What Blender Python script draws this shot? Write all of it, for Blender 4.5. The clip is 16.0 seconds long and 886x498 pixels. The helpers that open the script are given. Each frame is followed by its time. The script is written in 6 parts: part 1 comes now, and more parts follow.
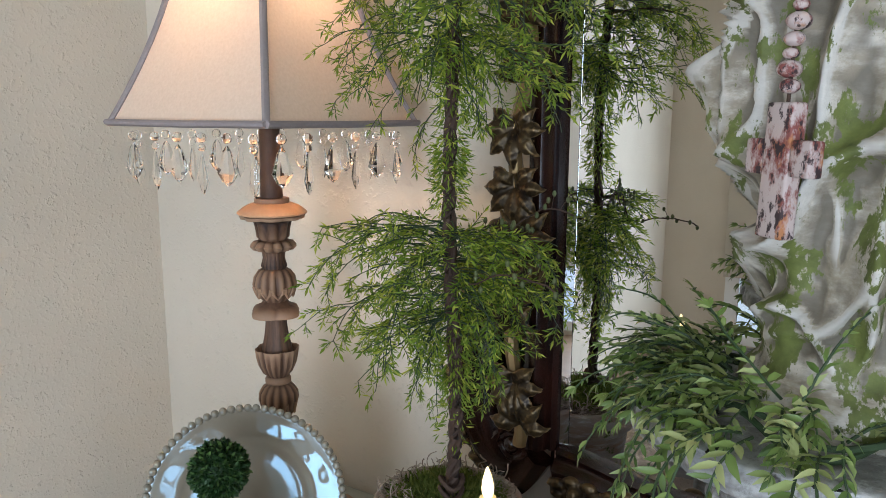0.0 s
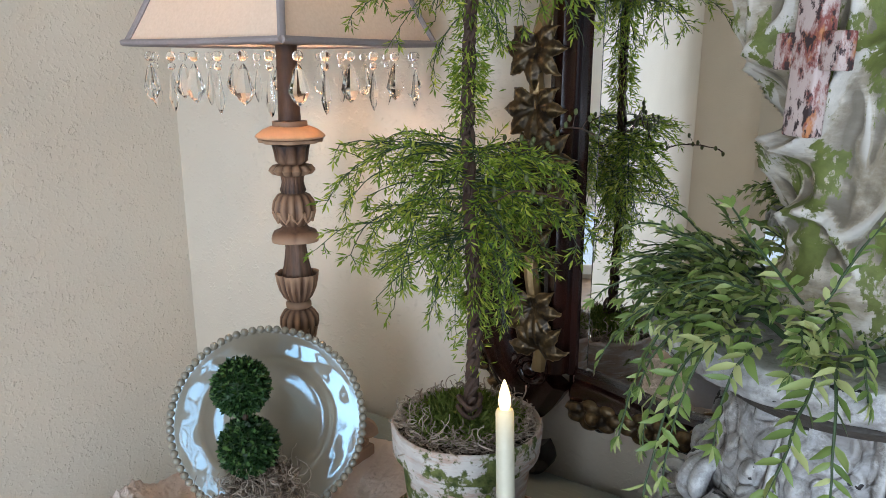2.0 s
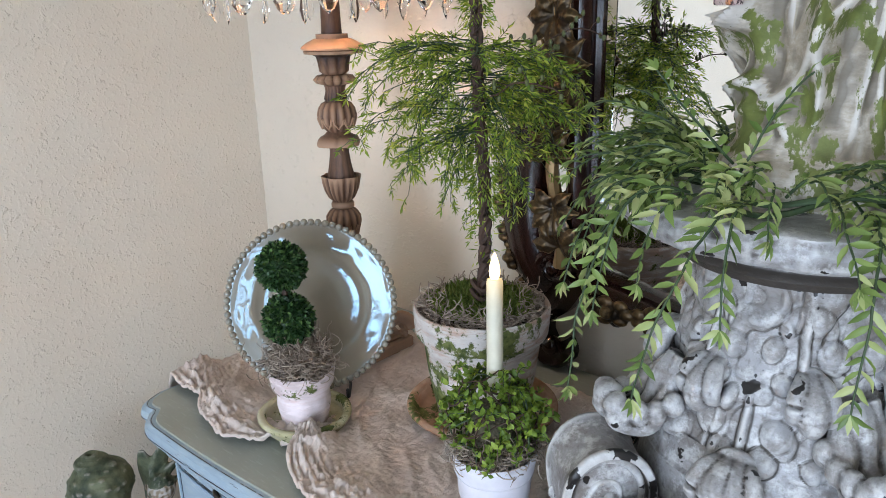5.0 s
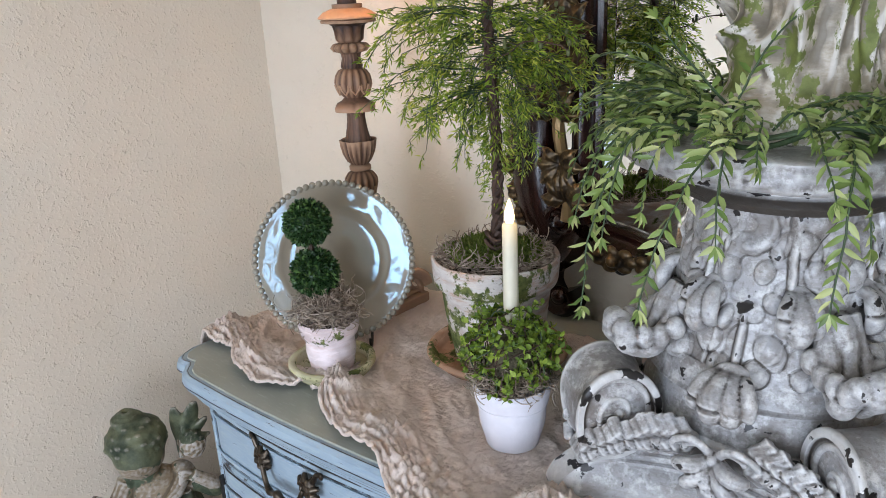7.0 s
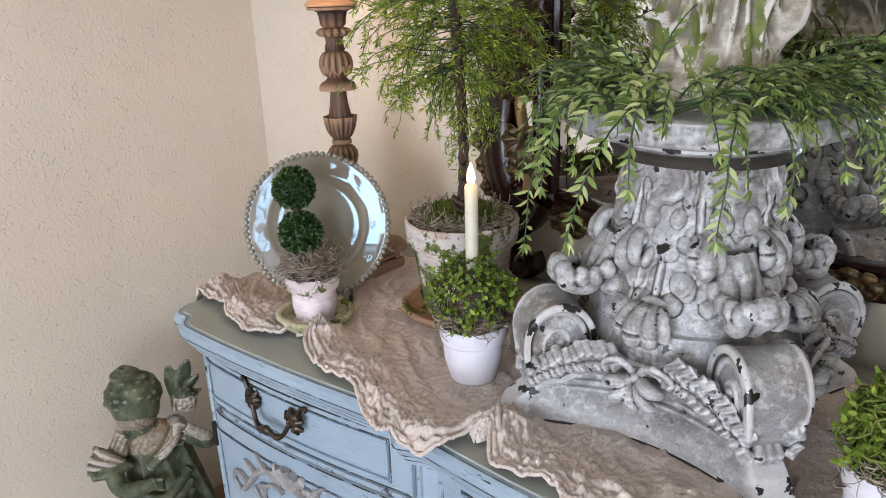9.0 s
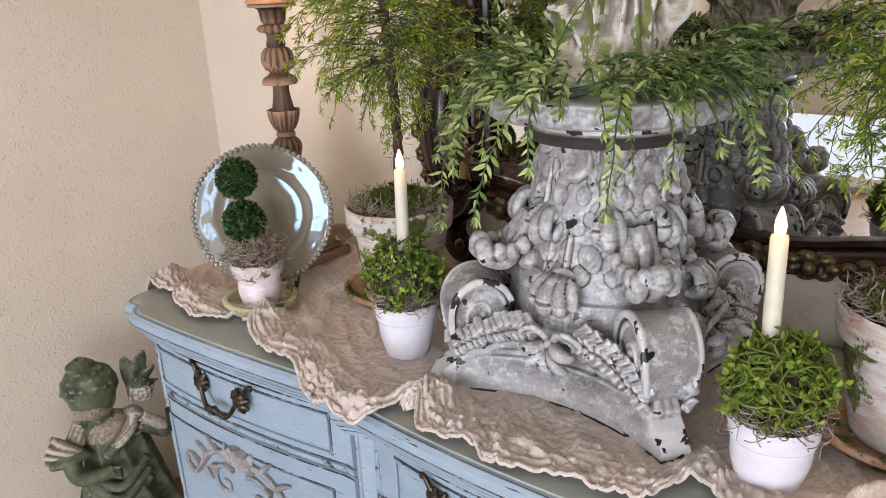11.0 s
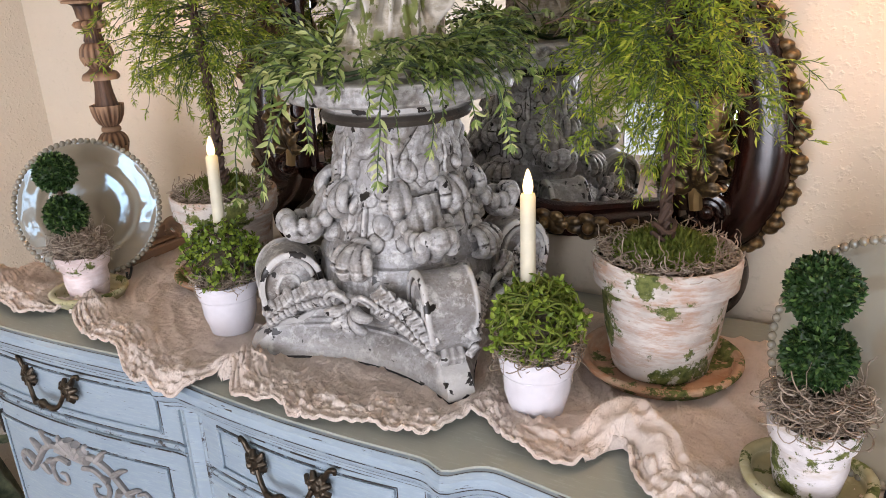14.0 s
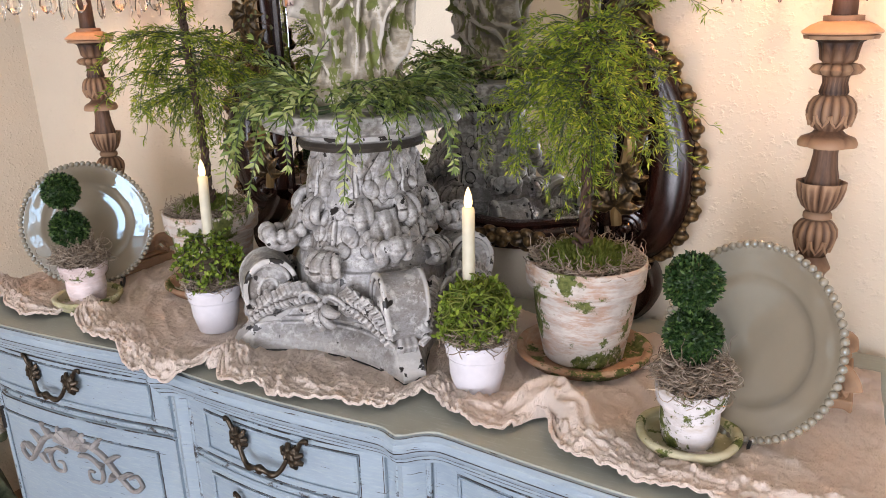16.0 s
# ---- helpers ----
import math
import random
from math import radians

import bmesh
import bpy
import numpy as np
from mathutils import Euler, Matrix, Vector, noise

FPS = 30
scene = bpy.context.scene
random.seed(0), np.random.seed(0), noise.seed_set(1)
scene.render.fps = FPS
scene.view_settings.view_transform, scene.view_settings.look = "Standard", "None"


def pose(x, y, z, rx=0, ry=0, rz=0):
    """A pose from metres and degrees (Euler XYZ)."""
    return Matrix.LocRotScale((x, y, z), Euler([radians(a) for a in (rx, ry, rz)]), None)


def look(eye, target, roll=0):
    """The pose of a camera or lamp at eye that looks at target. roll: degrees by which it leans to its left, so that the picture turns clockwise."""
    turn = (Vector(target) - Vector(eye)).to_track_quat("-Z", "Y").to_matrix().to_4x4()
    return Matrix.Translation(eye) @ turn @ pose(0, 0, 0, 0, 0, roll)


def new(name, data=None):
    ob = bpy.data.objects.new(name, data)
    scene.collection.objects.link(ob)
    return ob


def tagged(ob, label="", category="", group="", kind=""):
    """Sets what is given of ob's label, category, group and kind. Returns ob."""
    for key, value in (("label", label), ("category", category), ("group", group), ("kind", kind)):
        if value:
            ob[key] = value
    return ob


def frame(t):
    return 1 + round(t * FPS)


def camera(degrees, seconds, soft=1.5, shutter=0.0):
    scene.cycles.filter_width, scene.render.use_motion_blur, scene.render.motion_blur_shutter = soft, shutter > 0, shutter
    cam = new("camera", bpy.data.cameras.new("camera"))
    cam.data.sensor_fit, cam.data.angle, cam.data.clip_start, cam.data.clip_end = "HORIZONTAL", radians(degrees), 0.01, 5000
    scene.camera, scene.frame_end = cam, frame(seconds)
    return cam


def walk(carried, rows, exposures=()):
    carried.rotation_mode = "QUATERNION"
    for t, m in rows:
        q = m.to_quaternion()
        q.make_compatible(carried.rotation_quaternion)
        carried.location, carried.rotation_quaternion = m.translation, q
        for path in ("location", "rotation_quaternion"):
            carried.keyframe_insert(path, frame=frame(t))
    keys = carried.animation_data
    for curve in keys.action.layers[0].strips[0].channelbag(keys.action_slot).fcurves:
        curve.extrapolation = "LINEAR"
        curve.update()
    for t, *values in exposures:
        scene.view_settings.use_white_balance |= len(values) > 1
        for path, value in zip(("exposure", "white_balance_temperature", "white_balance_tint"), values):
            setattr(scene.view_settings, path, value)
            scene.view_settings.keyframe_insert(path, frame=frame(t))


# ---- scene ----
cam = camera(61.6, 16.0, soft=0.9)
METRES, EYE, TILT, LEAN, TURN = 1.1, 1.62, 0.0, 0.0, 32.8
ROWS = [
    (0.0, 0.0, 0.0, 0.0, 0.05, -10.26, -0.26),
    (0.5, 0.0019, -0.0004, -0.0107, 0.3, -11.11, -0.2),
    (1.0, 0.0054, 0.0002, -0.0184, 0.65, -12.13, -0.12),
    (1.5, 0.0064, 0.0024, -0.0285, 1.11, -13.21, -0.03),
    (2.0, 0.0058, -0.0001, -0.0368, 1.81, -14.21, 0.01),
    (2.5, 0.0183, -0.0096, -0.0439, 2.89, -15.13, 0.02),
    (3.0, 0.0416, -0.0216, -0.0562, 4.34, -15.95, 0.05),
    (3.5, 0.0718, -0.0408, -0.0603, 6.06, -16.55, 0.14),
    (4.0, 0.0957, -0.0598, -0.071, 7.73, -17.14, 0.41),
    (6.5, 0.1355, -0.1586, -0.0987, 10.26, -18.97, 2.25),
    (7.0, 0.1206, -0.184, -0.1034, 9.25, -19.4, 2.58),
    (7.5, 0.0939, -0.215, -0.1068, 8.3, -19.73, 2.64),
    (8.0, 0.0907, -0.2529, -0.1066, 7.82, -19.84, 2.42),
    (8.5, 0.1253, -0.2858, -0.1019, 7.86, -19.81, 2.07),
    (9.0, 0.1643, -0.33, -0.1098, 8.18, -19.8, 1.82),
    (11.5, 0.2479, -0.3992, -0.1145, 4.52, -20.14, 2.41),
    (12.0, 0.2697, -0.4058, -0.1167, 2.98, -20.24, 2.45),
    (12.5, 0.3042, -0.4218, -0.1193, 1.36, -20.42, 2.42),
    (13.0, 0.3424, -0.4433, -0.1251, -0.23, -20.56, 2.34),
    (13.5, 0.368, -0.4618, -0.1304, -1.77, -20.54, 2.32),
    (14.0, 0.3656, -0.4883, -0.1255, -3.19, -20.41, 2.34),
    (14.5, 0.3307, -0.5226, -0.1126, -4.37, -20.08, 2.17),
    (15.0, 0.3165, -0.566, -0.1068, -5.04, -19.56, 1.85),
    (15.5, 0.3527, -0.6232, -0.1009, -5.12, -18.91, 1.55),
    (16.0, 0.3862, -0.6882, -0.0965, -4.91, -18.09, 1.5),
]
walk(cam, [(t, pose(0, 0, EYE, TILT, LEAN, TURN) @ pose(METRES * x, METRES * y, METRES * z, 90 + pitch, roll, yaw)) for t, x, y, z, yaw, pitch, roll in ROWS],
     exposures=[(0, 0.12, 6350, 15), (4, 0.44, 6250, 17), (8, 0.46, 6750, 22), (11.5, 0.50, 7350, 27), (16, 0.46, 7550, 28)])

CX = -0.068      # middle of the sideboard
TOP = 0.868      # height of its top
WALL_X, WALL_Y, ROOM_X, ROOM_Y, ROOM_Z = -1.535, 1.12, 3.4, -3.2, 2.6

# ---- world and light ----
world = bpy.data.worlds.new("sky")
scene.world = world
world.use_nodes = True
wn = world.node_tree
sky = wn.nodes.new("ShaderNodeTexSky")
sky.sky_type, sky.sun_disc = "NISHITA", False
sky.sun_elevation, sky.sun_rotation = radians(50), radians(20)
wn.nodes["Background"].inputs["Strength"].default_value = 0.12
wn.links.new(sky.outputs[0], wn.nodes["Background"].inputs["Color"])

sun_data = bpy.data.lights.new("sun", "SUN")
sun_data.energy, sun_data.angle, sun_data.color = 2.5, radians(0.6), (1.0, 0.95, 0.88)
sun_ob = new("sun", sun_data)
sun_ob.matrix_world = look((1.5, 6, 8), (0, 0, 0))


def window_light(name, x0, x1, z0, z1, watts):
    d = bpy.data.lights.new(name, "AREA")
    d.shape, d.size, d.size_y, d.energy, d.color = "RECTANGLE", x1 - x0, z1 - z0, watts, (0.68, 0.85, 1.0)
    ob = new(name, d)
    ob.matrix_world = look(((x0 + x1) / 2, ROOM_Y - 0.004, (z0 + z1) / 2), ((x0 + x1) / 2, 0, (z0 + z1) / 2))
    return ob


DOOR = (-1.02, 1.35, 0.06, 2.40)
window_light("door_daylight", -0.28, *DOOR[1:], 120)
# Left leaf's lamp is dimmed so its mirrored pane doesn't turn white.
window_light("dim_door_daylight", DOOR[0], -0.30, *DOOR[2:], 4.5)
# Added low and tall windows: bright panes for the charger's rim to mirror.
LOW = (1.60, 2.20, 0.08, 1.00)
TALL = (2.55, 3.33, 0.08, 2.45)
window_light("tall_fill_light", *TALL, 36)
window_light("low_fill_light", *LOW, 12)
# Added east window: fill light, and a pane mirrored in the charger.
EAST = (-3.08, -2.25, 0.10, 2.50)
d = bpy.data.lights.new("east_fill_light", "AREA")
d.shape, d.size, d.size_y, d.energy, d.color = "RECTANGLE", EAST[1] - EAST[0], EAST[3] - EAST[2], 34, (0.68, 0.85, 1.0)
east_light = new("east_fill_light", d)
east_light.matrix_world = look((ROOM_X + 0.001, (EAST[0] + EAST[1]) / 2, (EAST[2] + EAST[3]) / 2), (0, (EAST[0] + EAST[1]) / 2, (EAST[2] + EAST[3]) / 2))


# ---- material helpers ----
def material(name, rough=0.6, metal=0.0, spec=0.5):
    m = bpy.data.materials.new(name)
    m.use_nodes = True
    b = m.node_tree.nodes["Principled BSDF"]
    b.inputs["Roughness"].default_value = rough
    b.inputs["Metallic"].default_value = metal
    b.inputs["Specular IOR Level"].default_value = spec
    return m, m.node_tree, b


def node(t, kind, **ins):
    n = t.nodes.new(kind)
    for k, v in ins.items():
        n.inputs[k.replace("_", " ")].default_value = v
    return n


def coords(t, scale=(1, 1, 1), what="Object"):
    c = t.nodes.new("ShaderNodeTexCoord")
    mp = t.nodes.new("ShaderNodeMapping")
    mp.inputs["Scale"].default_value = scale
    t.links.new(c.outputs[what], mp.inputs["Vector"])
    return mp.outputs[0]


def noise_fac(t, vec, scale, detail=4.0, rough=0.55, lo=0.0, hi=1.0):
    n = node(t, "ShaderNodeTexNoise", Scale=scale, Detail=detail, Roughness=rough)
    t.links.new(vec, n.inputs["Vector"])
    r = t.nodes.new("ShaderNodeMapRange")
    r.inputs["From Min"].default_value, r.inputs["From Max"].default_value = lo, hi
    t.links.new(n.outputs["Fac"], r.inputs["Value"])
    return r.outputs["Result"]


def mix(t, fac, a, b, mode="MIX"):
    n = t.nodes.new("ShaderNodeMix")
    n.data_type, n.blend_type = "RGBA", mode
    for sock, v in ((n.inputs[0], fac), (n.inputs[6], a), (n.inputs[7], b)):
        if isinstance(v, (int, float)):
            sock.default_value = v
        elif isinstance(v, tuple):
            sock.default_value = (*v, 1.0)
        else:
            t.links.new(v, sock)
    return n.outputs[2]


def math_node(t, op, a, b=0.0):
    n = t.nodes.new("ShaderNodeMath")
    n.operation = op
    for sock, v in ((n.inputs[0], a), (n.inputs[1], b)):
        if isinstance(v, (int, float)):
            sock.default_value = v
        else:
            t.links.new(v, sock)
    return n.outputs[0]


def bump(t, b, height, strength=0.4, distance=0.002):
    n = node(t, "ShaderNodeBump", Strength=strength, Distance=distance)
    t.links.new(height, n.inputs["Height"])
    t.links.new(n.outputs[0], b.inputs["Normal"])


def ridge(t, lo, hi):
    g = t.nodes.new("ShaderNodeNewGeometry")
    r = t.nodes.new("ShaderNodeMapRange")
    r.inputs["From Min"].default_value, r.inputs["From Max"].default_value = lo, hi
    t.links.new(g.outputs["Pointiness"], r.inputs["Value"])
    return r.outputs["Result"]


def plain(name, col, rough=0.6, metal=0.0, grain=60.0, amount=0.18, relief=0.15, distance=0.001, spec=0.5):
    m, t, b = material(name, rough, metal, spec)
    v = coords(t)
    dark = tuple(c * (1 - amount) for c in col)
    light = tuple(min(1, c * (1 + amount)) for c in col)
    c1 = mix(t, noise_fac(t, v, grain, 5, 0.6, 0.3, 0.7), dark, light)
    c2 = mix(t, noise_fac(t, v, grain / 9, 3, 0.6, 0.35, 0.7), c1, tuple(c * (1 - amount * 0.8) for c in col))
    t.links.new(c2, b.inputs["Base Color"])
    if relief:
        bump(t, b, noise_fac(t, v, grain * 1.5, 4), relief, distance)
    return m


def wall_paint():
    m, t, b = material("wall_paint", 0.85, 0, 0.25)
    v = coords(t)
    col = mix(t, noise_fac(t, v, 3.0, 3, 0.5, 0.3, 0.7), (0.62, 0.54, 0.435), (0.67, 0.59, 0.48))
    t.links.new(col, b.inputs["Base Color"])
    blobs = noise_fac(t, v, 105.0, 2, 0.5, 0.50, 0.70)
    flats = noise_fac(t, v, 38.0, 4, 0.6, 0.50, 0.66)
    fine = noise_fac(t, v, 300.0, 3, 0.5)
    h = math_node(t, "ADD", math_node(t, "MULTIPLY", blobs, math_node(t, "ADD", flats, 0.35)), math_node(t, "MULTIPLY", fine, 0.15))
    bump(t, b, h, 0.60, 0.0024)
    return m


def leaf_material(name, a, b_, c, gloss=0.5, glow=0.3):
    m, t, b = material(name, gloss, 0, 0.35)
    g = t.nodes.new("ShaderNodeNewGeometry")
    r = t.nodes.new("ShaderNodeValToRGB")
    r.color_ramp.elements[0].color, r.color_ramp.elements[1].color = (*a, 1), (*c, 1)
    e = r.color_ramp.elements.new(0.6)
    e.color = (*b_, 1)
    t.links.new(g.outputs["Random Per Island"], r.inputs[0])
    v = coords(t)
    col = mix(t, noise_fac(t, v, 14, 2, 0.5, 0.35, 0.65), r.outputs[0], b_, "MIX")
    col = mix(t, 0.55, r.outputs[0], col)
    t.links.new(col, b.inputs["Base Color"])
    tr = t.nodes.new("ShaderNodeBsdfTranslucent")
    t.links.new(col, tr.inputs["Color"])
    ms = t.nodes.new("ShaderNodeMixShader")
    ms.inputs[0].default_value = glow
    t.links.new(b.outputs[0], ms.inputs[1])
    t.links.new(tr.outputs[0], ms.inputs[2])
    t.links.new(ms.outputs[0], t.nodes["Material Output"].inputs["Surface"])
    return m


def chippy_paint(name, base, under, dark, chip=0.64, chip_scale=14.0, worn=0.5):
    """Old paint on plaster or resin: shade painted into cavities in a dark under colour, ridges pale from rubbing and
    painted highlights, small black chips.
    """
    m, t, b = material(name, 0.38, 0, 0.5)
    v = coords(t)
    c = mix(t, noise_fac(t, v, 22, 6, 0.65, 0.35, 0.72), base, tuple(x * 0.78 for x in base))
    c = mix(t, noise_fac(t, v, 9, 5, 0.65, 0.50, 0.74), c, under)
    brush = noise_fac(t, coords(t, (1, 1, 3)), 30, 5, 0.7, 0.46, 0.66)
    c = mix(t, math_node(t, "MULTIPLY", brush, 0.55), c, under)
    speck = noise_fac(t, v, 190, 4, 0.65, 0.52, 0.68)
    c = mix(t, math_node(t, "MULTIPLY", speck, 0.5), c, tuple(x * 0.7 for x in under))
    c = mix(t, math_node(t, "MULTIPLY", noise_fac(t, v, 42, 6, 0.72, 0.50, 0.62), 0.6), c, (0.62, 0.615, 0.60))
    # Painted shade: hollows darkened by pointiness.
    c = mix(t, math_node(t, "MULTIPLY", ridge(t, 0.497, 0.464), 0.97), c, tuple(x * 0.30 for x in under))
    # Ridges: rubbed wear and painted highlights in one pale tone.
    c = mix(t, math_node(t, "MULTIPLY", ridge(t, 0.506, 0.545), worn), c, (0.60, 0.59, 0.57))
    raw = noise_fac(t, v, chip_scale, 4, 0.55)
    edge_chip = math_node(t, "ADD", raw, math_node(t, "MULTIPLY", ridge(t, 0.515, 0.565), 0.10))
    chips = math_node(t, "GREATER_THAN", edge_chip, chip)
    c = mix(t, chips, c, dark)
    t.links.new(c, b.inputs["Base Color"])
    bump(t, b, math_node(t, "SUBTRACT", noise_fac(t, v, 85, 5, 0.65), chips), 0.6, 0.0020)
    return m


def sideboard_paint(name="blue_grey_chalk_paint", worn=0.0):
    m, t, b = material(name, 0.5, 0, 0.4)
    v = coords(t)
    c = mix(t, noise_fac(t, v, 5, 5, 0.6, 0.3, 0.7), (0.215, 0.285, 0.345), (0.275, 0.355, 0.415))
    c = mix(t, math_node(t, "MULTIPLY", noise_fac(t, coords(t, (1.2, 1.2, 9)), 30, 5, 0.7, 0.50, 0.8), 0.5), c, (0.40, 0.47, 0.50))
    c = mix(t, noise_fac(t, coords(t, (1, 1, 3.0)), 15, 5, 0.62, 0.735, 0.75), c, (0.05, 0.04, 0.035))
    c = mix(t, math_node(t, "MULTIPLY", noise_fac(t, coords(t, (2.2, 2.2, 16)), 9, 5, 0.65, 0.52, 0.72), 0.45), c, (0.33, 0.40, 0.39))
    c = mix(t, noise_fac(t, coords(t, (3.0, 3.0, 42)), 7, 4, 0.6, 0.675, 0.69), c, (0.045, 0.040, 0.036))
    if worn:
        c = mix(t, noise_fac(t, coords(t, (1, 1, 1)), 24, 6, 0.75, worn, worn + 0.06), c, (0.035, 0.030, 0.028))
    t.links.new(c, b.inputs["Base Color"])
    bump(t, b, noise_fac(t, coords(t, (1, 1, 5)), 90, 4), 0.22, 0.001)
    return m


def sideboard_top_paint():
    m, t, b = material("sage_grey_top_paint", 0.42, 0, 0.45)
    v = coords(t)
    c = mix(t, noise_fac(t, v, 6, 5, 0.6, 0.3, 0.7), (0.25, 0.27, 0.235), (0.31, 0.33, 0.29))
    c = mix(t, noise_fac(t, coords(t, (2, 12, 2)), 16, 5, 0.7, 0.55, 0.8), c, (0.36, 0.39, 0.36))
    c = mix(t, noise_fac(t, coords(t, (1, 3, 1)), 21, 4, 0.6, 0.76, 0.77), c, (0.05, 0.04, 0.03))
    t.links.new(c, b.inputs["Base Color"])
    bump(t, b, noise_fac(t, coords(t, (1, 5, 1)), 60, 4), 0.15, 0.0008)
    return m


def linen():
    m, t, b = material("blush_gauze", 0.9, 0, 0.15)
    v = coords(t)
    c = mix(t, noise_fac(t, v, 6, 4, 0.6, 0.3, 0.7), (0.77, 0.63, 0.55), (0.86, 0.75, 0.67))
    w = node(t, "ShaderNodeTexWave", Scale=520.0, Distortion=3.0, Detail=2.0)
    w.bands_direction = "X"
    t.links.new(v, w.inputs["Vector"])
    w2 = node(t, "ShaderNodeTexWave", Scale=480.0, Distortion=3.0, Detail=2.0)
    w2.bands_direction = "Y"
    t.links.new(v, w2.inputs["Vector"])
    weave = math_node(t, "MULTIPLY", w.outputs["Fac"], w2.outputs["Fac"])
    c = mix(t, math_node(t, "MULTIPLY", weave, 0.08), c, (0.50, 0.38, 0.31))
    t.links.new(c, b.inputs["Base Color"])
    crease = noise_fac(t, coords(t, (14, 1.2, 1)), 16, 5, 0.65, 0.3, 0.7)
    fold1 = math_node(t, "ABSOLUTE", math_node(t, "SUBTRACT", noise_fac(t, coords(t, (1.0, 2.2, 1)), 34, 3, 0.5, 0.25, 0.75), 0.5))
    fold2 = math_node(t, "ABSOLUTE", math_node(t, "SUBTRACT", noise_fac(t, coords(t, (2.0, 1.0, 1)), 52, 3, 0.55, 0.25, 0.75), 0.5))
    crink = math_node(t, "SUBTRACT", 1.0, math_node(t, "ADD", math_node(t, "MULTIPLY", fold1, 2.2), math_node(t, "MULTIPLY", fold2, 1.5)))
    bump(t, b, math_node(t, "ADD", math_node(t, "ADD", crease, crink), math_node(t, "MULTIPLY", weave, 0.3)), 0.75, 0.0040)
    tr = t.nodes.new("ShaderNodeBsdfTranslucent")
    t.links.new(c, tr.inputs["Color"])
    ms = t.nodes.new("ShaderNodeMixShader")
    ms.inputs[0].default_value = 0.04
    t.links.new(b.outputs[0], ms.inputs[1])
    t.links.new(tr.outputs[0], ms.inputs[2])
    t.links.new(ms.outputs[0], t.nodes["Material Output"].inputs["Surface"])
    return m


def pot_paint(name, wash, clay, moss_lo, pink, moss_size=11.0):
    m, t, b = material(name, 0.8, 0, 0.2)
    v = coords(t)
    oi = t.nodes.new("ShaderNodeObjectInfo")
    add = t.nodes.new("ShaderNodeVectorMath")
    add.operation = "ADD"
    t.links.new(v, add.inputs[0])
    t.links.new(oi.outputs["Location"], add.inputs[1])
    v = add.outputs[0]
    st = t.nodes.new("ShaderNodeVectorMath")
    st.operation = "MULTIPLY"
    st.inputs[1].default_value = (1, 1, 4.5)
    t.links.new(v, st.inputs[0])
    c = mix(t, noise_fac(t, st.outputs[0], 14, 5, 0.65, pink, pink + 0.16), wash, clay)
    c = mix(t, noise_fac(t, v, 40, 5, 0.6, 0.45, 0.75), c, tuple(x * 0.82 for x in wash))
    c = mix(t, math_node(t, "MULTIPLY", noise_fac(t, v, 5, 4, 0.6, 0.42, 0.62), 0.7), c, tuple(x * 0.62 for x in clay))
    c = mix(t, math_node(t, "MULTIPLY", noise_fac(t, st.outputs[0], 26, 5, 0.7, 0.52, 0.70), 0.8), c, tuple(min(0.8, x * 1.12) for x in wash))
    mm = noise_fac(t, v, moss_size, 7, 0.72, moss_lo, moss_lo + 0.03)
    mc = mix(t, noise_fac(t, v, 90, 4, 0.6, 0.35, 0.65), (0.045, 0.062, 0.016), (0.150, 0.165, 0.050))
    c = mix(t, mm, c, mc)
    t.links.new(c, b.inputs["Base Color"])
    bump(t, b, math_node(t, "ADD", noise_fac(t, v, 120, 5), mm), 0.4, 0.0012)
    return m


def lamp_wood():
    m, t, b = material("weathered_carved_wood", 0.6, 0, 0.35)
    v = coords(t)
    c = mix(t, noise_fac(t, coords(t, (1, 1, 0.25)), 60, 5, 0.65, 0.3, 0.7), (0.060, 0.026, 0.014), (0.165, 0.082, 0.046))
    c = mix(t, noise_fac(t, v, 12, 4, 0.6, 0.48, 0.8), c, (0.125, 0.078, 0.056))
    # Shade in the carved hollows and highlights on the ridges are painted in.
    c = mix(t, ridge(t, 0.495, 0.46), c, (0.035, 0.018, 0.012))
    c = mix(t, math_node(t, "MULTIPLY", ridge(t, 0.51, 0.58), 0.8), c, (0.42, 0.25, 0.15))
    t.links.new(c, b.inputs["Base Color"])
    bump(t, b, noise_fac(t, coords(t, (1, 1, 0.2)), 150, 4), 0.35, 0.001)
    return m


def mahogany():
    m, t, b = material("dark_polished_mahogany", 0.2, 0, 0.55)
    c = mix(t, noise_fac(t, coords(t, (9, 9, 1.1)), 9, 5, 0.65, 0.35, 0.7), (0.006, 0.003, 0.0025), (0.032, 0.008, 0.0045))
    t.links.new(c, b.inputs["Base Color"])
    bump(t, b, noise_fac(t, coords(t), 35, 3), 0.12, 0.002)
    return m


def antique_gilt():
    m, t, b = material("antiqued_gilt_carving", 0.36, 0.6, 0.5)
    v = coords(t)
    c = mix(t, noise_fac(t, v, 40, 4, 0.6, 0.35, 0.7), (0.016, 0.010, 0.006), (0.095, 0.058, 0.023))
    # Gold glints painted along the ridges of the carving.
    c = mix(t, math_node(t, "MULTIPLY", ridge(t, 0.51, 0.57), 0.9), c, (0.33, 0.21, 0.09))
    t.links.new(c, b.inputs["Base Color"])
    bump(t, b, noise_fac(t, v, 130, 4), 0.4, 0.0015)
    return m


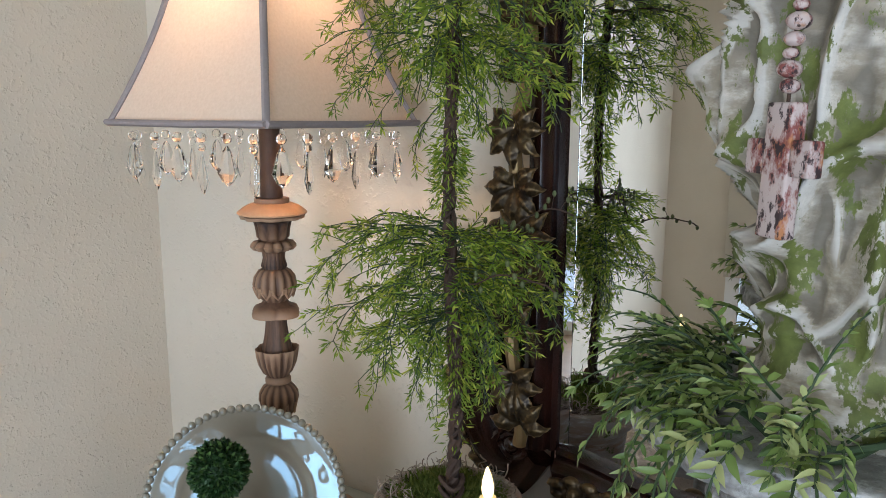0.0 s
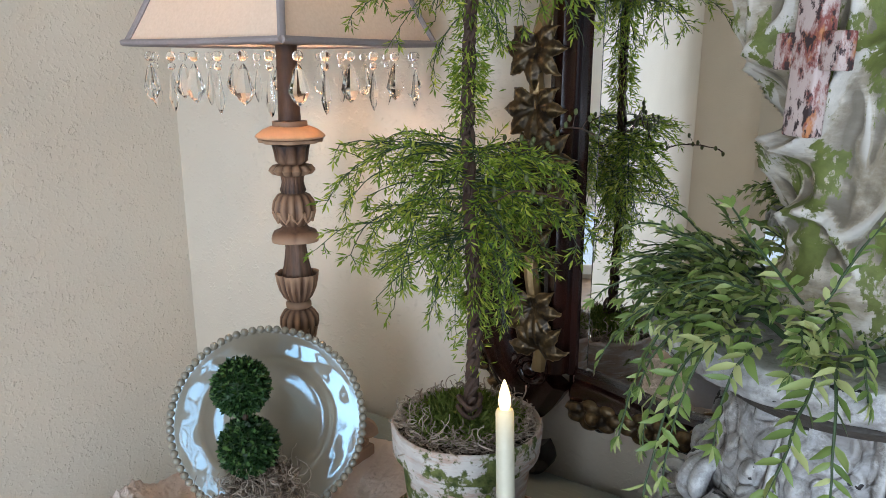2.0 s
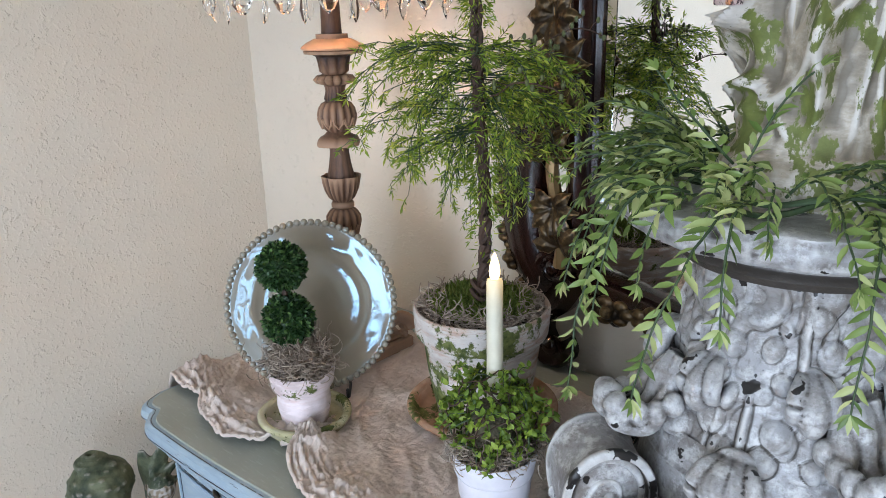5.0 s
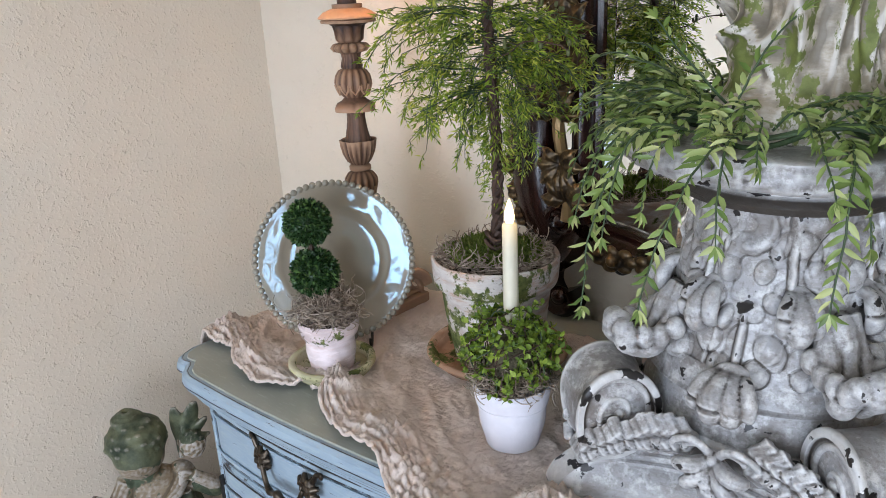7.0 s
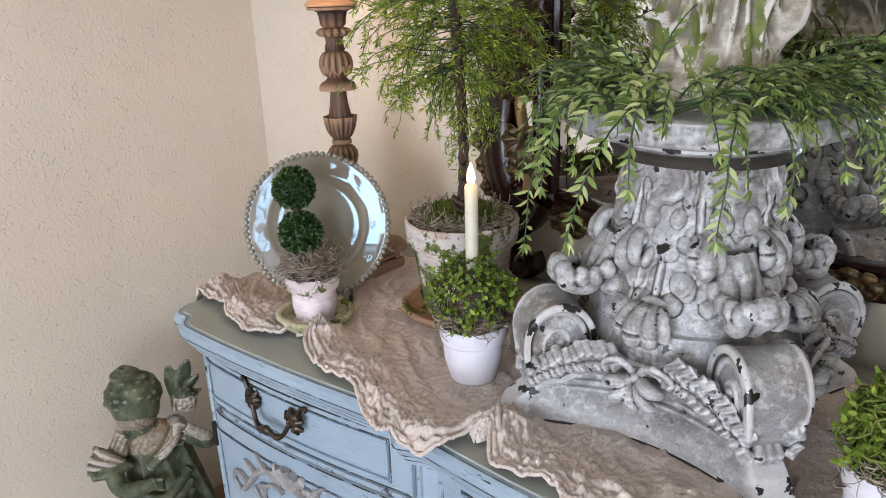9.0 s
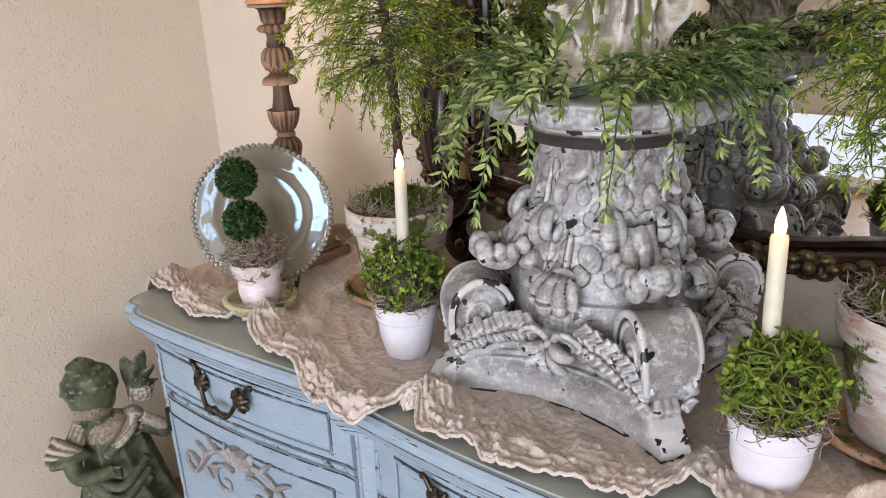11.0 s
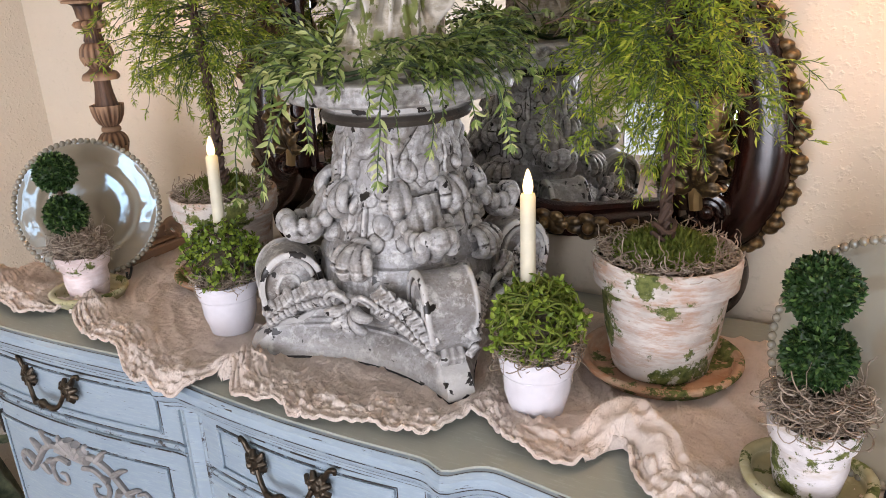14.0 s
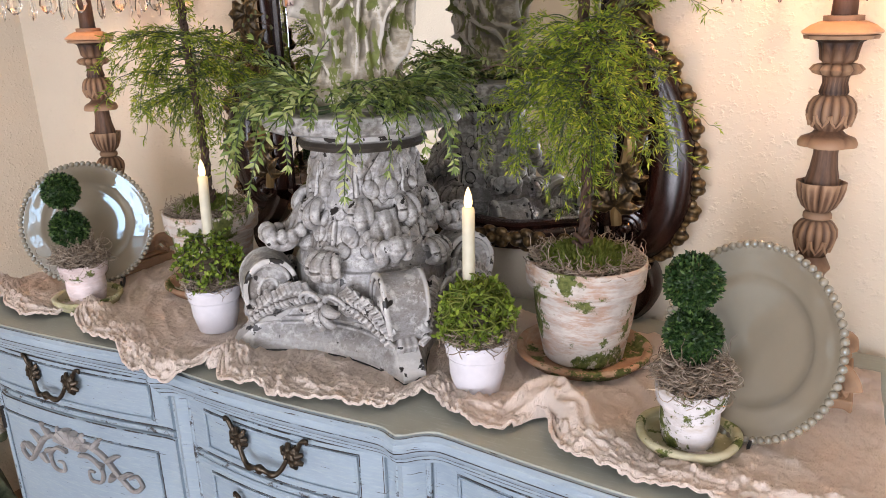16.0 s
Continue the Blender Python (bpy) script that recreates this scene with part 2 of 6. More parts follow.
def statue_paint(name, base, patch, lo, size=24, pale=0.5, cloth=None):
    """Weathered figure: shade painted into grey-brown hollows, highlights painted on pale folds, and brushed green
    moss; cloth names a band of green dress and hair.
    """
    m, t, b = material(name, 0.62, 0, 0.35)
    v = coords(t)
    c = mix(t, noise_fac(t, v, 9, 5, 0.65, 0.35, 0.7), base, tuple(x * 0.72 for x in base))
    c = mix(t, noise_fac(t, coords(t, (1, 1, 2.4)), 13, 5, 0.7, 0.46, 0.62), c, tuple(min(0.75, x * 1.0 + pale * 0.4) for x in base))
    c = mix(t, math_node(t, "MULTIPLY", noise_fac(t, v, 60, 5, 0.7, 0.5, 0.7), 0.5), c, tuple(x * 0.55 for x in base))
    # Fold highlights, then the shade between folds, painted by pointiness.
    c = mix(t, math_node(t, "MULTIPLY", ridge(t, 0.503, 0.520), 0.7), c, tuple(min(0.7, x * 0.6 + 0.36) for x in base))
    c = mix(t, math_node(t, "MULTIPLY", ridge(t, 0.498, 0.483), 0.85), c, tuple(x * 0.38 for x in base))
    green = mix(t, noise_fac(t, v, 60, 4, 0.6, 0.35, 0.65), patch, tuple(x * 1.6 for x in patch))
    pm = noise_fac(t, coords(t, (1.4, 1.4, 0.8)), size, 6, 0.68, lo, lo + 0.025)
    c = mix(t, pm, c, green)
    if cloth:
        sep = t.nodes.new("ShaderNodeSeparateXYZ")
        t.links.new(v, sep.inputs[0])
        wob = math_node(t, "ADD", sep.outputs["Z"], math_node(t, "MULTIPLY", math_node(t, "SUBTRACT", noise_fac(t, v, 14, 4), 0.5), 0.05))
        lowm = math_node(t, "LESS_THAN", wob, cloth[0])
        hair = math_node(t, "GREATER_THAN", wob, cloth[1])
        both = math_node(t, "MAXIMUM", lowm, hair)
        rub = math_node(t, "SUBTRACT", 1.0, math_node(t, "MULTIPLY", ridge(t, 0.515, 0.57), 0.7))
        c = mix(t, math_node(t, "MULTIPLY", both, rub), c, mix(t, noise_fac(t, v, 22, 5, 0.6, 0.35, 0.65), (0.024, 0.036, 0.020), (0.125, 0.135, 0.075)))
    t.links.new(c, b.inputs["Base Color"])
    bump(t, b, noise_fac(t, v, 70, 6, 0.7), 0.5, 0.003)
    return m


def glass_material(name, tint=(1, 1, 1), rough=0.0):
    m, t, b = material(name, rough)
    b.inputs["Base Color"].default_value = (*tint, 1)
    b.inputs["Transmission Weight"].default_value = 1.0
    b.inputs["IOR"].default_value = 1.5
    return m


def emitter(name, col, strength):
    m, t, b = material(name, 0.5)
    b.inputs["Base Color"].default_value = (0.9, 0.85, 0.7, 1)
    b.inputs["Emission Color"].default_value = (*col, 1)
    b.inputs["Emission Strength"].default_value = strength
    return m


def shade_cloth():
    m, t, b = material("linen_lampshade", 0.85, 0, 0.2)
    v = coords(t, (1, 1, 1))
    c = mix(t, noise_fac(t, v, 220, 4, 0.6, 0.3, 0.7), (0.70, 0.53, 0.40), (0.77, 0.60, 0.47))
    t.links.new(c, b.inputs["Base Color"])
    tr = t.nodes.new("ShaderNodeBsdfTranslucent")
    t.links.new(c, tr.inputs["Color"])
    ms = t.nodes.new("ShaderNodeMixShader")
    ms.inputs[0].default_value = 0.11
    t.links.new(b.outputs[0], ms.inputs[1])
    t.links.new(tr.outputs[0], ms.inputs[2])
    t.links.new(ms.outputs[0], t.nodes["Material Output"].inputs["Surface"])
    return m


WALL = wall_paint()
CEIL = plain("ceiling_white", (0.70, 0.68, 0.64), 0.9, 0, 90, 0.05, 0.3)
WOODFLOOR = plain("oak_floor", (0.22, 0.13, 0.075), 0.4, 0, 12, 0.3)
WHITE = plain("white_trim", (0.78, 0.78, 0.76), 0.45, 0, 30, 0.04, 0.05)
PAINT = sideboard_paint()
WORN = sideboard_paint("rubbed_edge_paint", 0.53)
LINE = sideboard_paint("dark_rubbed_line_paint", 0.41)
TOP_PAINT = sideboard_top_paint()
BRONZE = plain("aged_bronze", (0.075, 0.058, 0.042), 0.33, 0.85, 90, 0.5, 0.4)
IRON = plain("black_iron", (0.012, 0.011, 0.010), 0.45, 0.3, 120, 0.3)
LINEN = linen()
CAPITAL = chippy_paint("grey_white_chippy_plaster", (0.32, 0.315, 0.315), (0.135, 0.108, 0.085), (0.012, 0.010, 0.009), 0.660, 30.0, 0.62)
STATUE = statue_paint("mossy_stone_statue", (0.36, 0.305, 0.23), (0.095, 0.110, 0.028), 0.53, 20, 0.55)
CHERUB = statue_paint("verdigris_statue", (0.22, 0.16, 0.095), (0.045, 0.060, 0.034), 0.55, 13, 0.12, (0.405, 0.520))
BIGPOT = pot_paint("whitewashed_terracotta", (0.55, 0.51, 0.47), (0.42, 0.27, 0.20), 0.531, 0.45, 9.5)
PINKPOT = pot_paint("blush_washed_terracotta", (0.72, 0.62, 0.62), (0.62, 0.44, 0.40), 0.55, 0.50, 17.0)
WASHPOT = pot_paint("white_washed_mossy_pot", (0.62, 0.59, 0.60), (0.50, 0.42, 0.36), 0.515, 0.52, 17.0)
SAUCER = pot_paint("mossy_saucer", (0.52, 0.36, 0.25), (0.46, 0.22, 0.12), 0.53, 0.48, 14.0)
CREAMSAUCER = pot_paint("cream_green_saucer", (0.52, 0.48, 0.33), (0.42, 0.38, 0.18), 0.55, 0.50, 16.0)
WHITEPOT = plain("white_painted_pot", (0.63, 0.61, 0.65), 0.8, 0, 45, 0.09, 0.5, 0.0012)
WAX = plain("ivory_candle_sleeve", (0.56, 0.52, 0.40), 0.5, 0, 80, 0.06, 0.08)
WAX_TOP = plain("lit_candle_sleeve", (0.56, 0.52, 0.40), 0.5, 0, 80, 0.06, 0.08)
_wt = WAX_TOP.node_tree
_wb = _wt.nodes["Principled BSDF"]
_sep = _wt.nodes.new("ShaderNodeSeparateXYZ")
_wt.links.new(coords(_wt, what="Generated"), _sep.inputs[0])
_wt.links.new(math_node(_wt, "MULTIPLY", math_node(_wt, "POWER", _sep.outputs["Z"], 2.5), 0.42), _wb.inputs["Emission Strength"])
_wb.inputs["Emission Color"].default_value = (1.0, 0.68, 0.20, 1)   # light of the diode fading down the sleeve
FLAME = emitter("led_flame", (1.0, 0.74, 0.34), 1.5)
PLATE = plain("taupe_glazed_ceramic", (0.27, 0.225, 0.165), 0.07, 0, 18, 0.06, 0.10, 0.002, 0.9)
for _n in PLATE.node_tree.nodes:
    if _n.type == "BSDF_PRINCIPLED":
        _n.inputs["IOR"].default_value, _n.inputs["Specular IOR Level"].default_value, _n.inputs["Roughness"].default_value = 1.95, 0.5, 0.06
        _n.inputs["Specular Tint"].default_value = (0.46, 0.78, 1.0, 1)   # tints reflections blue, standing in for mirrored sky
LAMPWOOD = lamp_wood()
BOBECHE = plain("orange_washed_wood", (0.58, 0.34, 0.19), 0.5, 0, 70, 0.15, 0.2)
SHADE = shade_cloth()
TRIM = plain("mauve_grey_trim", (0.30, 0.245, 0.235), 0.75, 0, 200, 0.12, 0.3)
CRYSTAL = glass_material("crystal", (1, 1, 1))
CRYSTAL.node_tree.nodes["Principled BSDF"].inputs["IOR"].default_value = 1.38
BULB = emitter("warm_bulb", (1.0, 0.62, 0.30), 6.0)
MAHOGANY = mahogany()
GILT = antique_gilt()
MIRROR, _mt, _mb = material("silvered_glass", 0.0, 1.0)
_mb.inputs["Base Color"].default_value = (0.86, 0.87, 0.86, 1)
PANE = glass_material("window_glass")
FERN = leaf_material("asparagus_fern", (0.060, 0.125, 0.013), (0.205, 0.295, 0.026), (0.56, 0.56, 0.085), 0.5, 0.38)
RUSCUS = leaf_material("ruscus_leaf", (0.065, 0.120, 0.028), (0.195, 0.275, 0.070), (0.60, 0.62, 0.29), 0.36, 0.28)
BOX = leaf_material("boxwood_leaf", (0.004, 0.018, 0.006), (0.022, 0.062, 0.016), (0.12, 0.21, 0.055), 0.42, 0.12)
CRESS = leaf_material("clover_leaf", (0.050, 0.100, 0.012), (0.16, 0.245, 0.026), (0.34, 0.43, 0.065), 0.5, 0.3)
MOSS = leaf_material("moss_tuft", (0.055, 0.085, 0.012), (0.12, 0.16, 0.025), (0.22, 0.24, 0.06), 0.9, 0.2)
SPANISH = leaf_material("spanish_moss", (0.15, 0.105, 0.075), (0.33, 0.26, 0.20), (0.52, 0.44, 0.36), 0.85, 0.1)
VINE = plain("brown_vine_stem", (0.062, 0.030, 0.017), 0.7, 0, 120, 0.45, 0.6, 0.002)
STEM = plain("green_wire_stem", (0.035, 0.065, 0.022), 0.6, 0, 120, 0.3)
SOIL = plain("dark_moss_bed", (0.09, 0.075, 0.045), 0.95, 0, 90, 0.5, 0.8, 0.004)
BERRY = plain("olive_seed_pod", (0.085, 0.10, 0.03), 0.6, 0, 120, 0.3)


def cross_paint():
    m, t, b = material("distressed_red_white_paint", 0.6, 0, 0.3)
    v = coords(t, (1, 0.55, 1))
    c = mix(t, noise_fac(t, v, 45, 5, 0.7, 0.47, 0.56), (0.50, 0.40, 0.375), (0.23, 0.07, 0.06))
    c = mix(t, noise_fac(t, v, 60, 4, 0.6, 0.56, 0.66), c, (0.42, 0.17, 0.07))
    c = mix(t, noise_fac(t, v, 95, 5, 0.7, 0.53, 0.58), c, (0.045, 0.028, 0.030))
    t.links.new(c, b.inputs["Base Color"])
    bump(t, b, noise_fac(t, v, 130, 5), 0.5, 0.001)
    return m


CROSSPAINT = cross_paint()
SHEER = leaf_material("sheer_white_voile", (0.78, 0.78, 0.77), (0.80, 0.80, 0.79), (0.82, 0.82, 0.81), 0.9, 0.5)
LINEN_BLIND = leaf_material("cream_blind_cloth", (0.62, 0.55, 0.45), (0.63, 0.56, 0.46), (0.64, 0.57, 0.47), 0.9, 0.10)


# ---- mesh helpers ----
class Soup:
    """Collects vertices and faces for one mesh."""

    def __init__(self):
        self.v, self.f = [], []

    def add(self, verts, faces):
        n = len(self.v)
        self.v.extend(verts)
        self.f.extend([tuple(i + n for i in f) for f in faces])
        return self

    def grid(self, rows, close_u=False, close_v=False):
        """rows: equal-length lists of points; faces between neighbours."""
        n, w = len(self.v), len(rows[0])
        for r in rows:
            self.v.extend(r)
        h = len(rows)
        for i in range(h if close_v else h - 1):
            for j in range(w if close_u else w - 1):
                a, b = i * w + j, i * w + (j + 1) % w
                c, d = ((i + 1) % h) * w + (j + 1) % w, ((i + 1) % h) * w + j
                self.f.append((n + a, n + b, n + c, n + d))
        return self

    def cap(self, ring):
        n = len(self.v)
        self.v.extend(ring)
        self.f.append(tuple(range(n, n + len(ring))))
        return self

    def box(self, x0, x1, y0, y1, z0, z1):
        p = [(x, y, z) for z in (z0, z1) for y in (y0, y1) for x in (x0, x1)]
        return self.add(p, [(0, 2, 3, 1), (4, 5, 7, 6), (0, 1, 5, 4), (2, 6, 7, 3), (0, 4, 6, 2), (1, 3, 7, 5)])

    def tube(self, pts, radius, n=8, taper=1.0, squash=1.0):
        pts = [Vector(p) for p in pts]
        rows, up = [], Vector((0.13, 0.21, 0.97)).normalized()
        for i, p in enumerate(pts):
            d = (pts[min(i + 1, len(pts) - 1)] - pts[max(i - 1, 0)])
            d = d.normalized() if d.length > 1e-9 else Vector((0, 0, 1))
            a = d.cross(up)
            a = a.normalized() if a.length > 1e-3 else d.cross(Vector((1, 0, 0))).normalized()
            b = d.cross(a)
            k = i / max(1, len(pts) - 1)
            r = radius(k) if callable(radius) else radius * (1 + (taper - 1) * k)
            rows.append([tuple(p + a * (r * math.cos(2 * math.pi * j / n)) + b * (r * squash * math.sin(2 * math.pi * j / n))) for j in range(n)])
        self.grid(rows, close_u=True)
        self.cap(rows[0][::-1])
        self.cap(rows[-1])
        return self

    def lathe(self, profile, n=40, centre=(0, 0), shape=None):
        """profile: (radius, z); shape(angle, k, radius) gives the radius at an angle."""
        rows = []
        for k, (r, z) in enumerate(profile):
            row = []
            for j in range(n):
                a = 2 * math.pi * j / n
                q = shape(a, k, r) if shape else r
                row.append((centre[0] + q * math.cos(a), centre[1] + q * math.sin(a), z))
            rows.append(row)
        self.grid(rows, close_u=True)
        return self

    def ball(self, c, r, seg=12, rings=8, squash=(1, 1, 1)):
        rows = []
        for i in range(rings + 1):
            th = math.pi * i / rings
            rows.append([(c[0] + squash[0] * r * math.sin(th) * math.cos(2 * math.pi * j / seg), c[1] + squash[1] * r * math.sin(th) * math.sin(2 * math.pi * j / seg),
                          c[2] - squash[2] * r * math.cos(th)) for j in range(seg)])
        return self.grid(rows, close_u=True)

    def moved(self, m):
        self.v = [tuple(m @ Vector(p)) for p in self.v]
        return self

    def mesh(self, name, mat, smooth=True, weld=True, angle=None):
        me = bpy.data.meshes.new(name)
        me.from_pydata([tuple(p) for p in self.v], [], self.f)
        if weld:
            bm = bmesh.new()
            bm.from_mesh(me)
            bmesh.ops.remove_doubles(bm, verts=bm.verts, dist=1e-5)
            bmesh.ops.recalc_face_normals(bm, faces=bm.faces)
            if angle is not None:
                for e in bm.edges:
                    if len(e.link_faces) == 2 and e.calc_face_angle(0) > angle:
                        e.smooth = False
            bm.to_mesh(me)
            bm.free()
        me.materials.append(mat)
        if smooth:
            me.polygons.foreach_set("use_smooth", [True] * len(me.polygons))
        return me


def part(name, soup, mat, parent=None, label="", smooth=True, weld=True, angle=0.7):
    ob = new(name, soup.mesh(name, mat, smooth, weld, angle))
    ob.parent = parent
    return tagged(ob, label)


def thing(name, at, label, category, group="", turn=0.0):
    ob = new(name)
    ob.empty_display_size = 0.05
    ob.matrix_world = pose(*at, 0, 0, turn)
    return tagged(ob, label, category, group)


def setting(name, soup, mat, label, smooth=False):
    ob = new(name, soup.mesh(name, mat, smooth))
    return tagged(ob, label, "", "", "structure")


def melt(ob, voxel=0.0025, passes=4, wobble=0.0):
    """Blends the overlapping lumps of a carving into one soft surface."""
    r = ob.modifiers.new("melt", "REMESH")
    r.mode, r.voxel_size, r.use_smooth_shade = "VOXEL", voxel, True
    s = ob.modifiers.new("soften", "SMOOTH")
    s.factor, s.iterations = 0.5, passes
    if wobble:
        d = ob.modifiers.new("unevenness", "DISPLACE")
        d.texture, d.strength, d.mid_level = UNEVEN, wobble * 2, 0.5
    return ob


UNEVEN = bpy.data.textures.new("uneven", "CLOUDS")
UNEVEN.noise_scale, UNEVEN.noise_depth = 0.012, 3


def carved(name, soup, mat, parent, label="", voxel=0.0025, passes=4, wobble=0.0):
    ob = new(name, soup.mesh(name, mat, True))
    ob.parent = parent
    return tagged(melt(ob, voxel, passes, wobble), label)


def rounded(soup_fn, name, mat, parent, width=0.003, label="", segments=2):
    """A part whose sharp edges are bevelled in its own mesh."""
    s = soup_fn
    me = s.mesh(name, mat, False)
    bm = bmesh.new()
    bm.from_mesh(me)
    es = [e for e in bm.edges if len(e.link_faces) == 2 and e.calc_face_angle(0) > 0.6]
    bmesh.ops.bevel(bm, geom=es, offset=width, segments=segments, affect="EDGES", profile=0.6)
    bm.to_mesh(me)
    bm.free()
    me.polygons.foreach_set("use_smooth", [True] * len(me.polygons))
    ob = new(name, me)
    ob.parent = parent
    return tagged(ob, label)


def smoothstep(a, b, x):
    k = min(1, max(0, (x - a) / (b - a)))
    return k * k * (3 - 2 * k)


def spline(points, n):
    """Catmull-Rom through control points."""
    P = [Vector(p) for p in points]
    P = [P[0] * 2 - P[1]] + P + [P[-1] * 2 - P[-2]]
    out, segs = [], len(P) - 3
    for i in range(n):
        u = i / (n - 1) * segs
        s = min(int(u), segs - 1)
        k = u - s
        a, b, c, d = P[s:s + 4]
        out.append(0.5 * (2 * b + (c - a) * k + (2 * a - 5 * b + 4 * c - d) * k * k + (3 * b - a - 3 * c + d) * k ** 3))
    return out


# ---- the room ----
T = 0.12
setting("floor", Soup().box(WALL_X - T, ROOM_X + T, ROOM_Y - T, WALL_Y + T, -0.1, 0), WOODFLOOR, "dark oak floor of the room")
setting("ceiling", Soup().box(WALL_X - T, ROOM_X + T, ROOM_Y - T, WALL_Y + T, ROOM_Z, ROOM_Z + 0.1), CEIL, "white textured ceiling")
setting("wall_north", Soup().box(WALL_X, ROOM_X, WALL_Y, WALL_Y + T, 0, ROOM_Z), WALL, "cream wall with knockdown plaster texture")
setting("wall_west", Soup().box(WALL_X - T, WALL_X, ROOM_Y - T, WALL_Y + T, 0, ROOM_Z), WALL, "cream side wall with knockdown plaster texture")
east = Soup()
east.box(ROOM_X, ROOM_X + T, ROOM_Y - T, EAST[0], 0, ROOM_Z)
east.box(ROOM_X, ROOM_X + T, EAST[1], WALL_Y + T, 0, ROOM_Z)
east.box(ROOM_X, ROOM_X + T, EAST[0], EAST[1], 0, EAST[2])
east.box(ROOM_X, ROOM_X + T, EAST[0], EAST[1], EAST[3], ROOM_Z)
setting("wall_east", east, WALL, "cream wall with an opening for the added window")
south = Soup()
south.box(WALL_X, DOOR[0], ROOM_Y - T, ROOM_Y, 0, ROOM_Z)
south.box(DOOR[0], DOOR[1], ROOM_Y - T, ROOM_Y, DOOR[3], ROOM_Z)
south.box(DOOR[0], DOOR[1], ROOM_Y - T, ROOM_Y, 0, DOOR[2])
south.box(DOOR[1], LOW[0], ROOM_Y - T, ROOM_Y, 0, ROOM_Z)
south.box(LOW[0], LOW[1], ROOM_Y - T, ROOM_Y, 0, LOW[2])
south.box(LOW[0], LOW[1], ROOM_Y - T, ROOM_Y, LOW[3], ROOM_Z)
south.box(LOW[1], TALL[0], ROOM_Y - T, ROOM_Y, 0, ROOM_Z)
south.box(TALL[0], TALL[1], ROOM_Y - T, ROOM_Y, 0, TALL[2])
south.box(TALL[0], TALL[1], ROOM_Y - T, ROOM_Y, TALL[3], ROOM_Z)
south.box(TALL[1], ROOM_X, ROOM_Y - T, ROOM_Y, 0, ROOM_Z)
setting("wall_south", south, WALL, "cream wall with a glazed patio door")


def glazing(name, x0, x1, z0, z1, bars, label):
    ob = new(name)
    tagged(ob, label, "", "", "structure")
    f = Soup()
    w = 0.07
    f.box(x0 - w, x0 + 0.02, ROOM_Y - 0.02, ROOM_Y + 0.025, z0 - 0.02, z1 + w)
    f.box(x1 - 0.02, x1 + w, ROOM_Y - 0.02, ROOM_Y + 0.025, z0 - 0.02, z1 + w)
    f.box(x0 + 0.02, x1 - 0.02, ROOM_Y - 0.02, ROOM_Y + 0.025, z1 - 0.02, z1 + w)
    f.box(x0 + 0.02, x1 - 0.02, ROOM_Y - 0.02, ROOM_Y + 0.025, z0 - 0.02, z0 + 0.05)
    part("window_frame", f, WHITE, ob)
    for i in range(1, bars):
        x = x0 + (x1 - x0) * i / bars
        part("mullion", Soup().box(x - 0.03, x + 0.03, ROOM_Y - 0.02, ROOM_Y + 0.02, z0 + 0.05, z1 - 0.02), WHITE, ob)
    for i in range(bars):
        a, b = x0 + (x1 - x0) * i / bars, x0 + (x1 - x0) * (i + 1) / bars
        p = part("pane", Soup().box(a + 0.03, b - 0.03, ROOM_Y - 0.012, ROOM_Y - 0.008, z0 + 0.05, z1 - 0.02), PANE, ob)
        p.visible_shadow = False


glazing("door_1", *DOOR, 2, "white-framed glazed patio door letting in daylight")
# Frames of the two added windows.
glazing("added_window_low", *LOW, 1, "low white-framed window letting in daylight")
glazing("added_window_tall", *TALL, 1, "tall white-framed window letting in daylight")
# Frame and panes of the added east window.
win2 = tagged(new("added_window_east"), "added east window, placed for fill light and the charger's reflection", "", "", "structure")
for y0, y1, z0, z1 in ((EAST[0] - 0.06, EAST[0] + 0.03, EAST[2] - 0.06, EAST[3] + 0.06), (EAST[1] - 0.03, EAST[1] + 0.06, EAST[2] - 0.06, EAST[3] + 0.06),
                       (EAST[0] + 0.03, EAST[1] - 0.03, EAST[2] - 0.06, EAST[2] + 0.03), (EAST[0] + 0.03, EAST[1] - 0.03, EAST[3] - 0.03, EAST[3] + 0.06),
                       (-2.69, -2.64, EAST[2] + 0.03, EAST[3] - 0.03)):
    part("window_frame", Soup().box(ROOM_X - 0.025, ROOM_X + 0.02, y0, y1, z0, z1), WHITE, win2)
for y0, y1 in ((EAST[0] + 0.03, -2.69), (-2.64, EAST[1] - 0.03)):
    pn = part("pane", Soup().box(ROOM_X + 0.004, ROOM_X + 0.008, y0, y1, EAST[2] + 0.03, EAST[3] - 0.03), PANE, win2)
    pn.visible_shadow = False


def curtain(x0, x1, label):
    rows_c = []
    for z in (0.02, 0.8, 1.6, 2.22):
        rows_c.append([(x0 + (x1 - x0) * i / 60, ROOM_Y + 0.07 + 0.022 * math.sin(i * 0.9) + 0.008 * math.sin(i * 2.3 + z), z) for i in range(61)])
    c = tagged(new("curtain", Soup().grid(rows_c).mesh("curtain", SHEER, True)), label, "curtain", "curtains")
    sd = c.modifiers.new("thick", "SOLIDIFY")
    sd.thickness = 0.003


# Added blind: keeps the bright upper door from showing in the mirror.
blind_rows = [[(x, ROOM_Y + 0.055 + 0.0015 * math.sin(z * 60), z) for x in (-1.10, -0.7, -0.30)] for z in [0.52 + 0.02 * i for i in range(96)]]
blind = tagged(new("roller_blind", Soup().grid(blind_rows).mesh("roller_blind", LINEN_BLIND, True)), "added cream cloth blind that hides the upper glazed door from the mirror", "blind")
bsol = blind.modifiers.new("thick", "SOLIDIFY")
bsol.thickness = 0.002

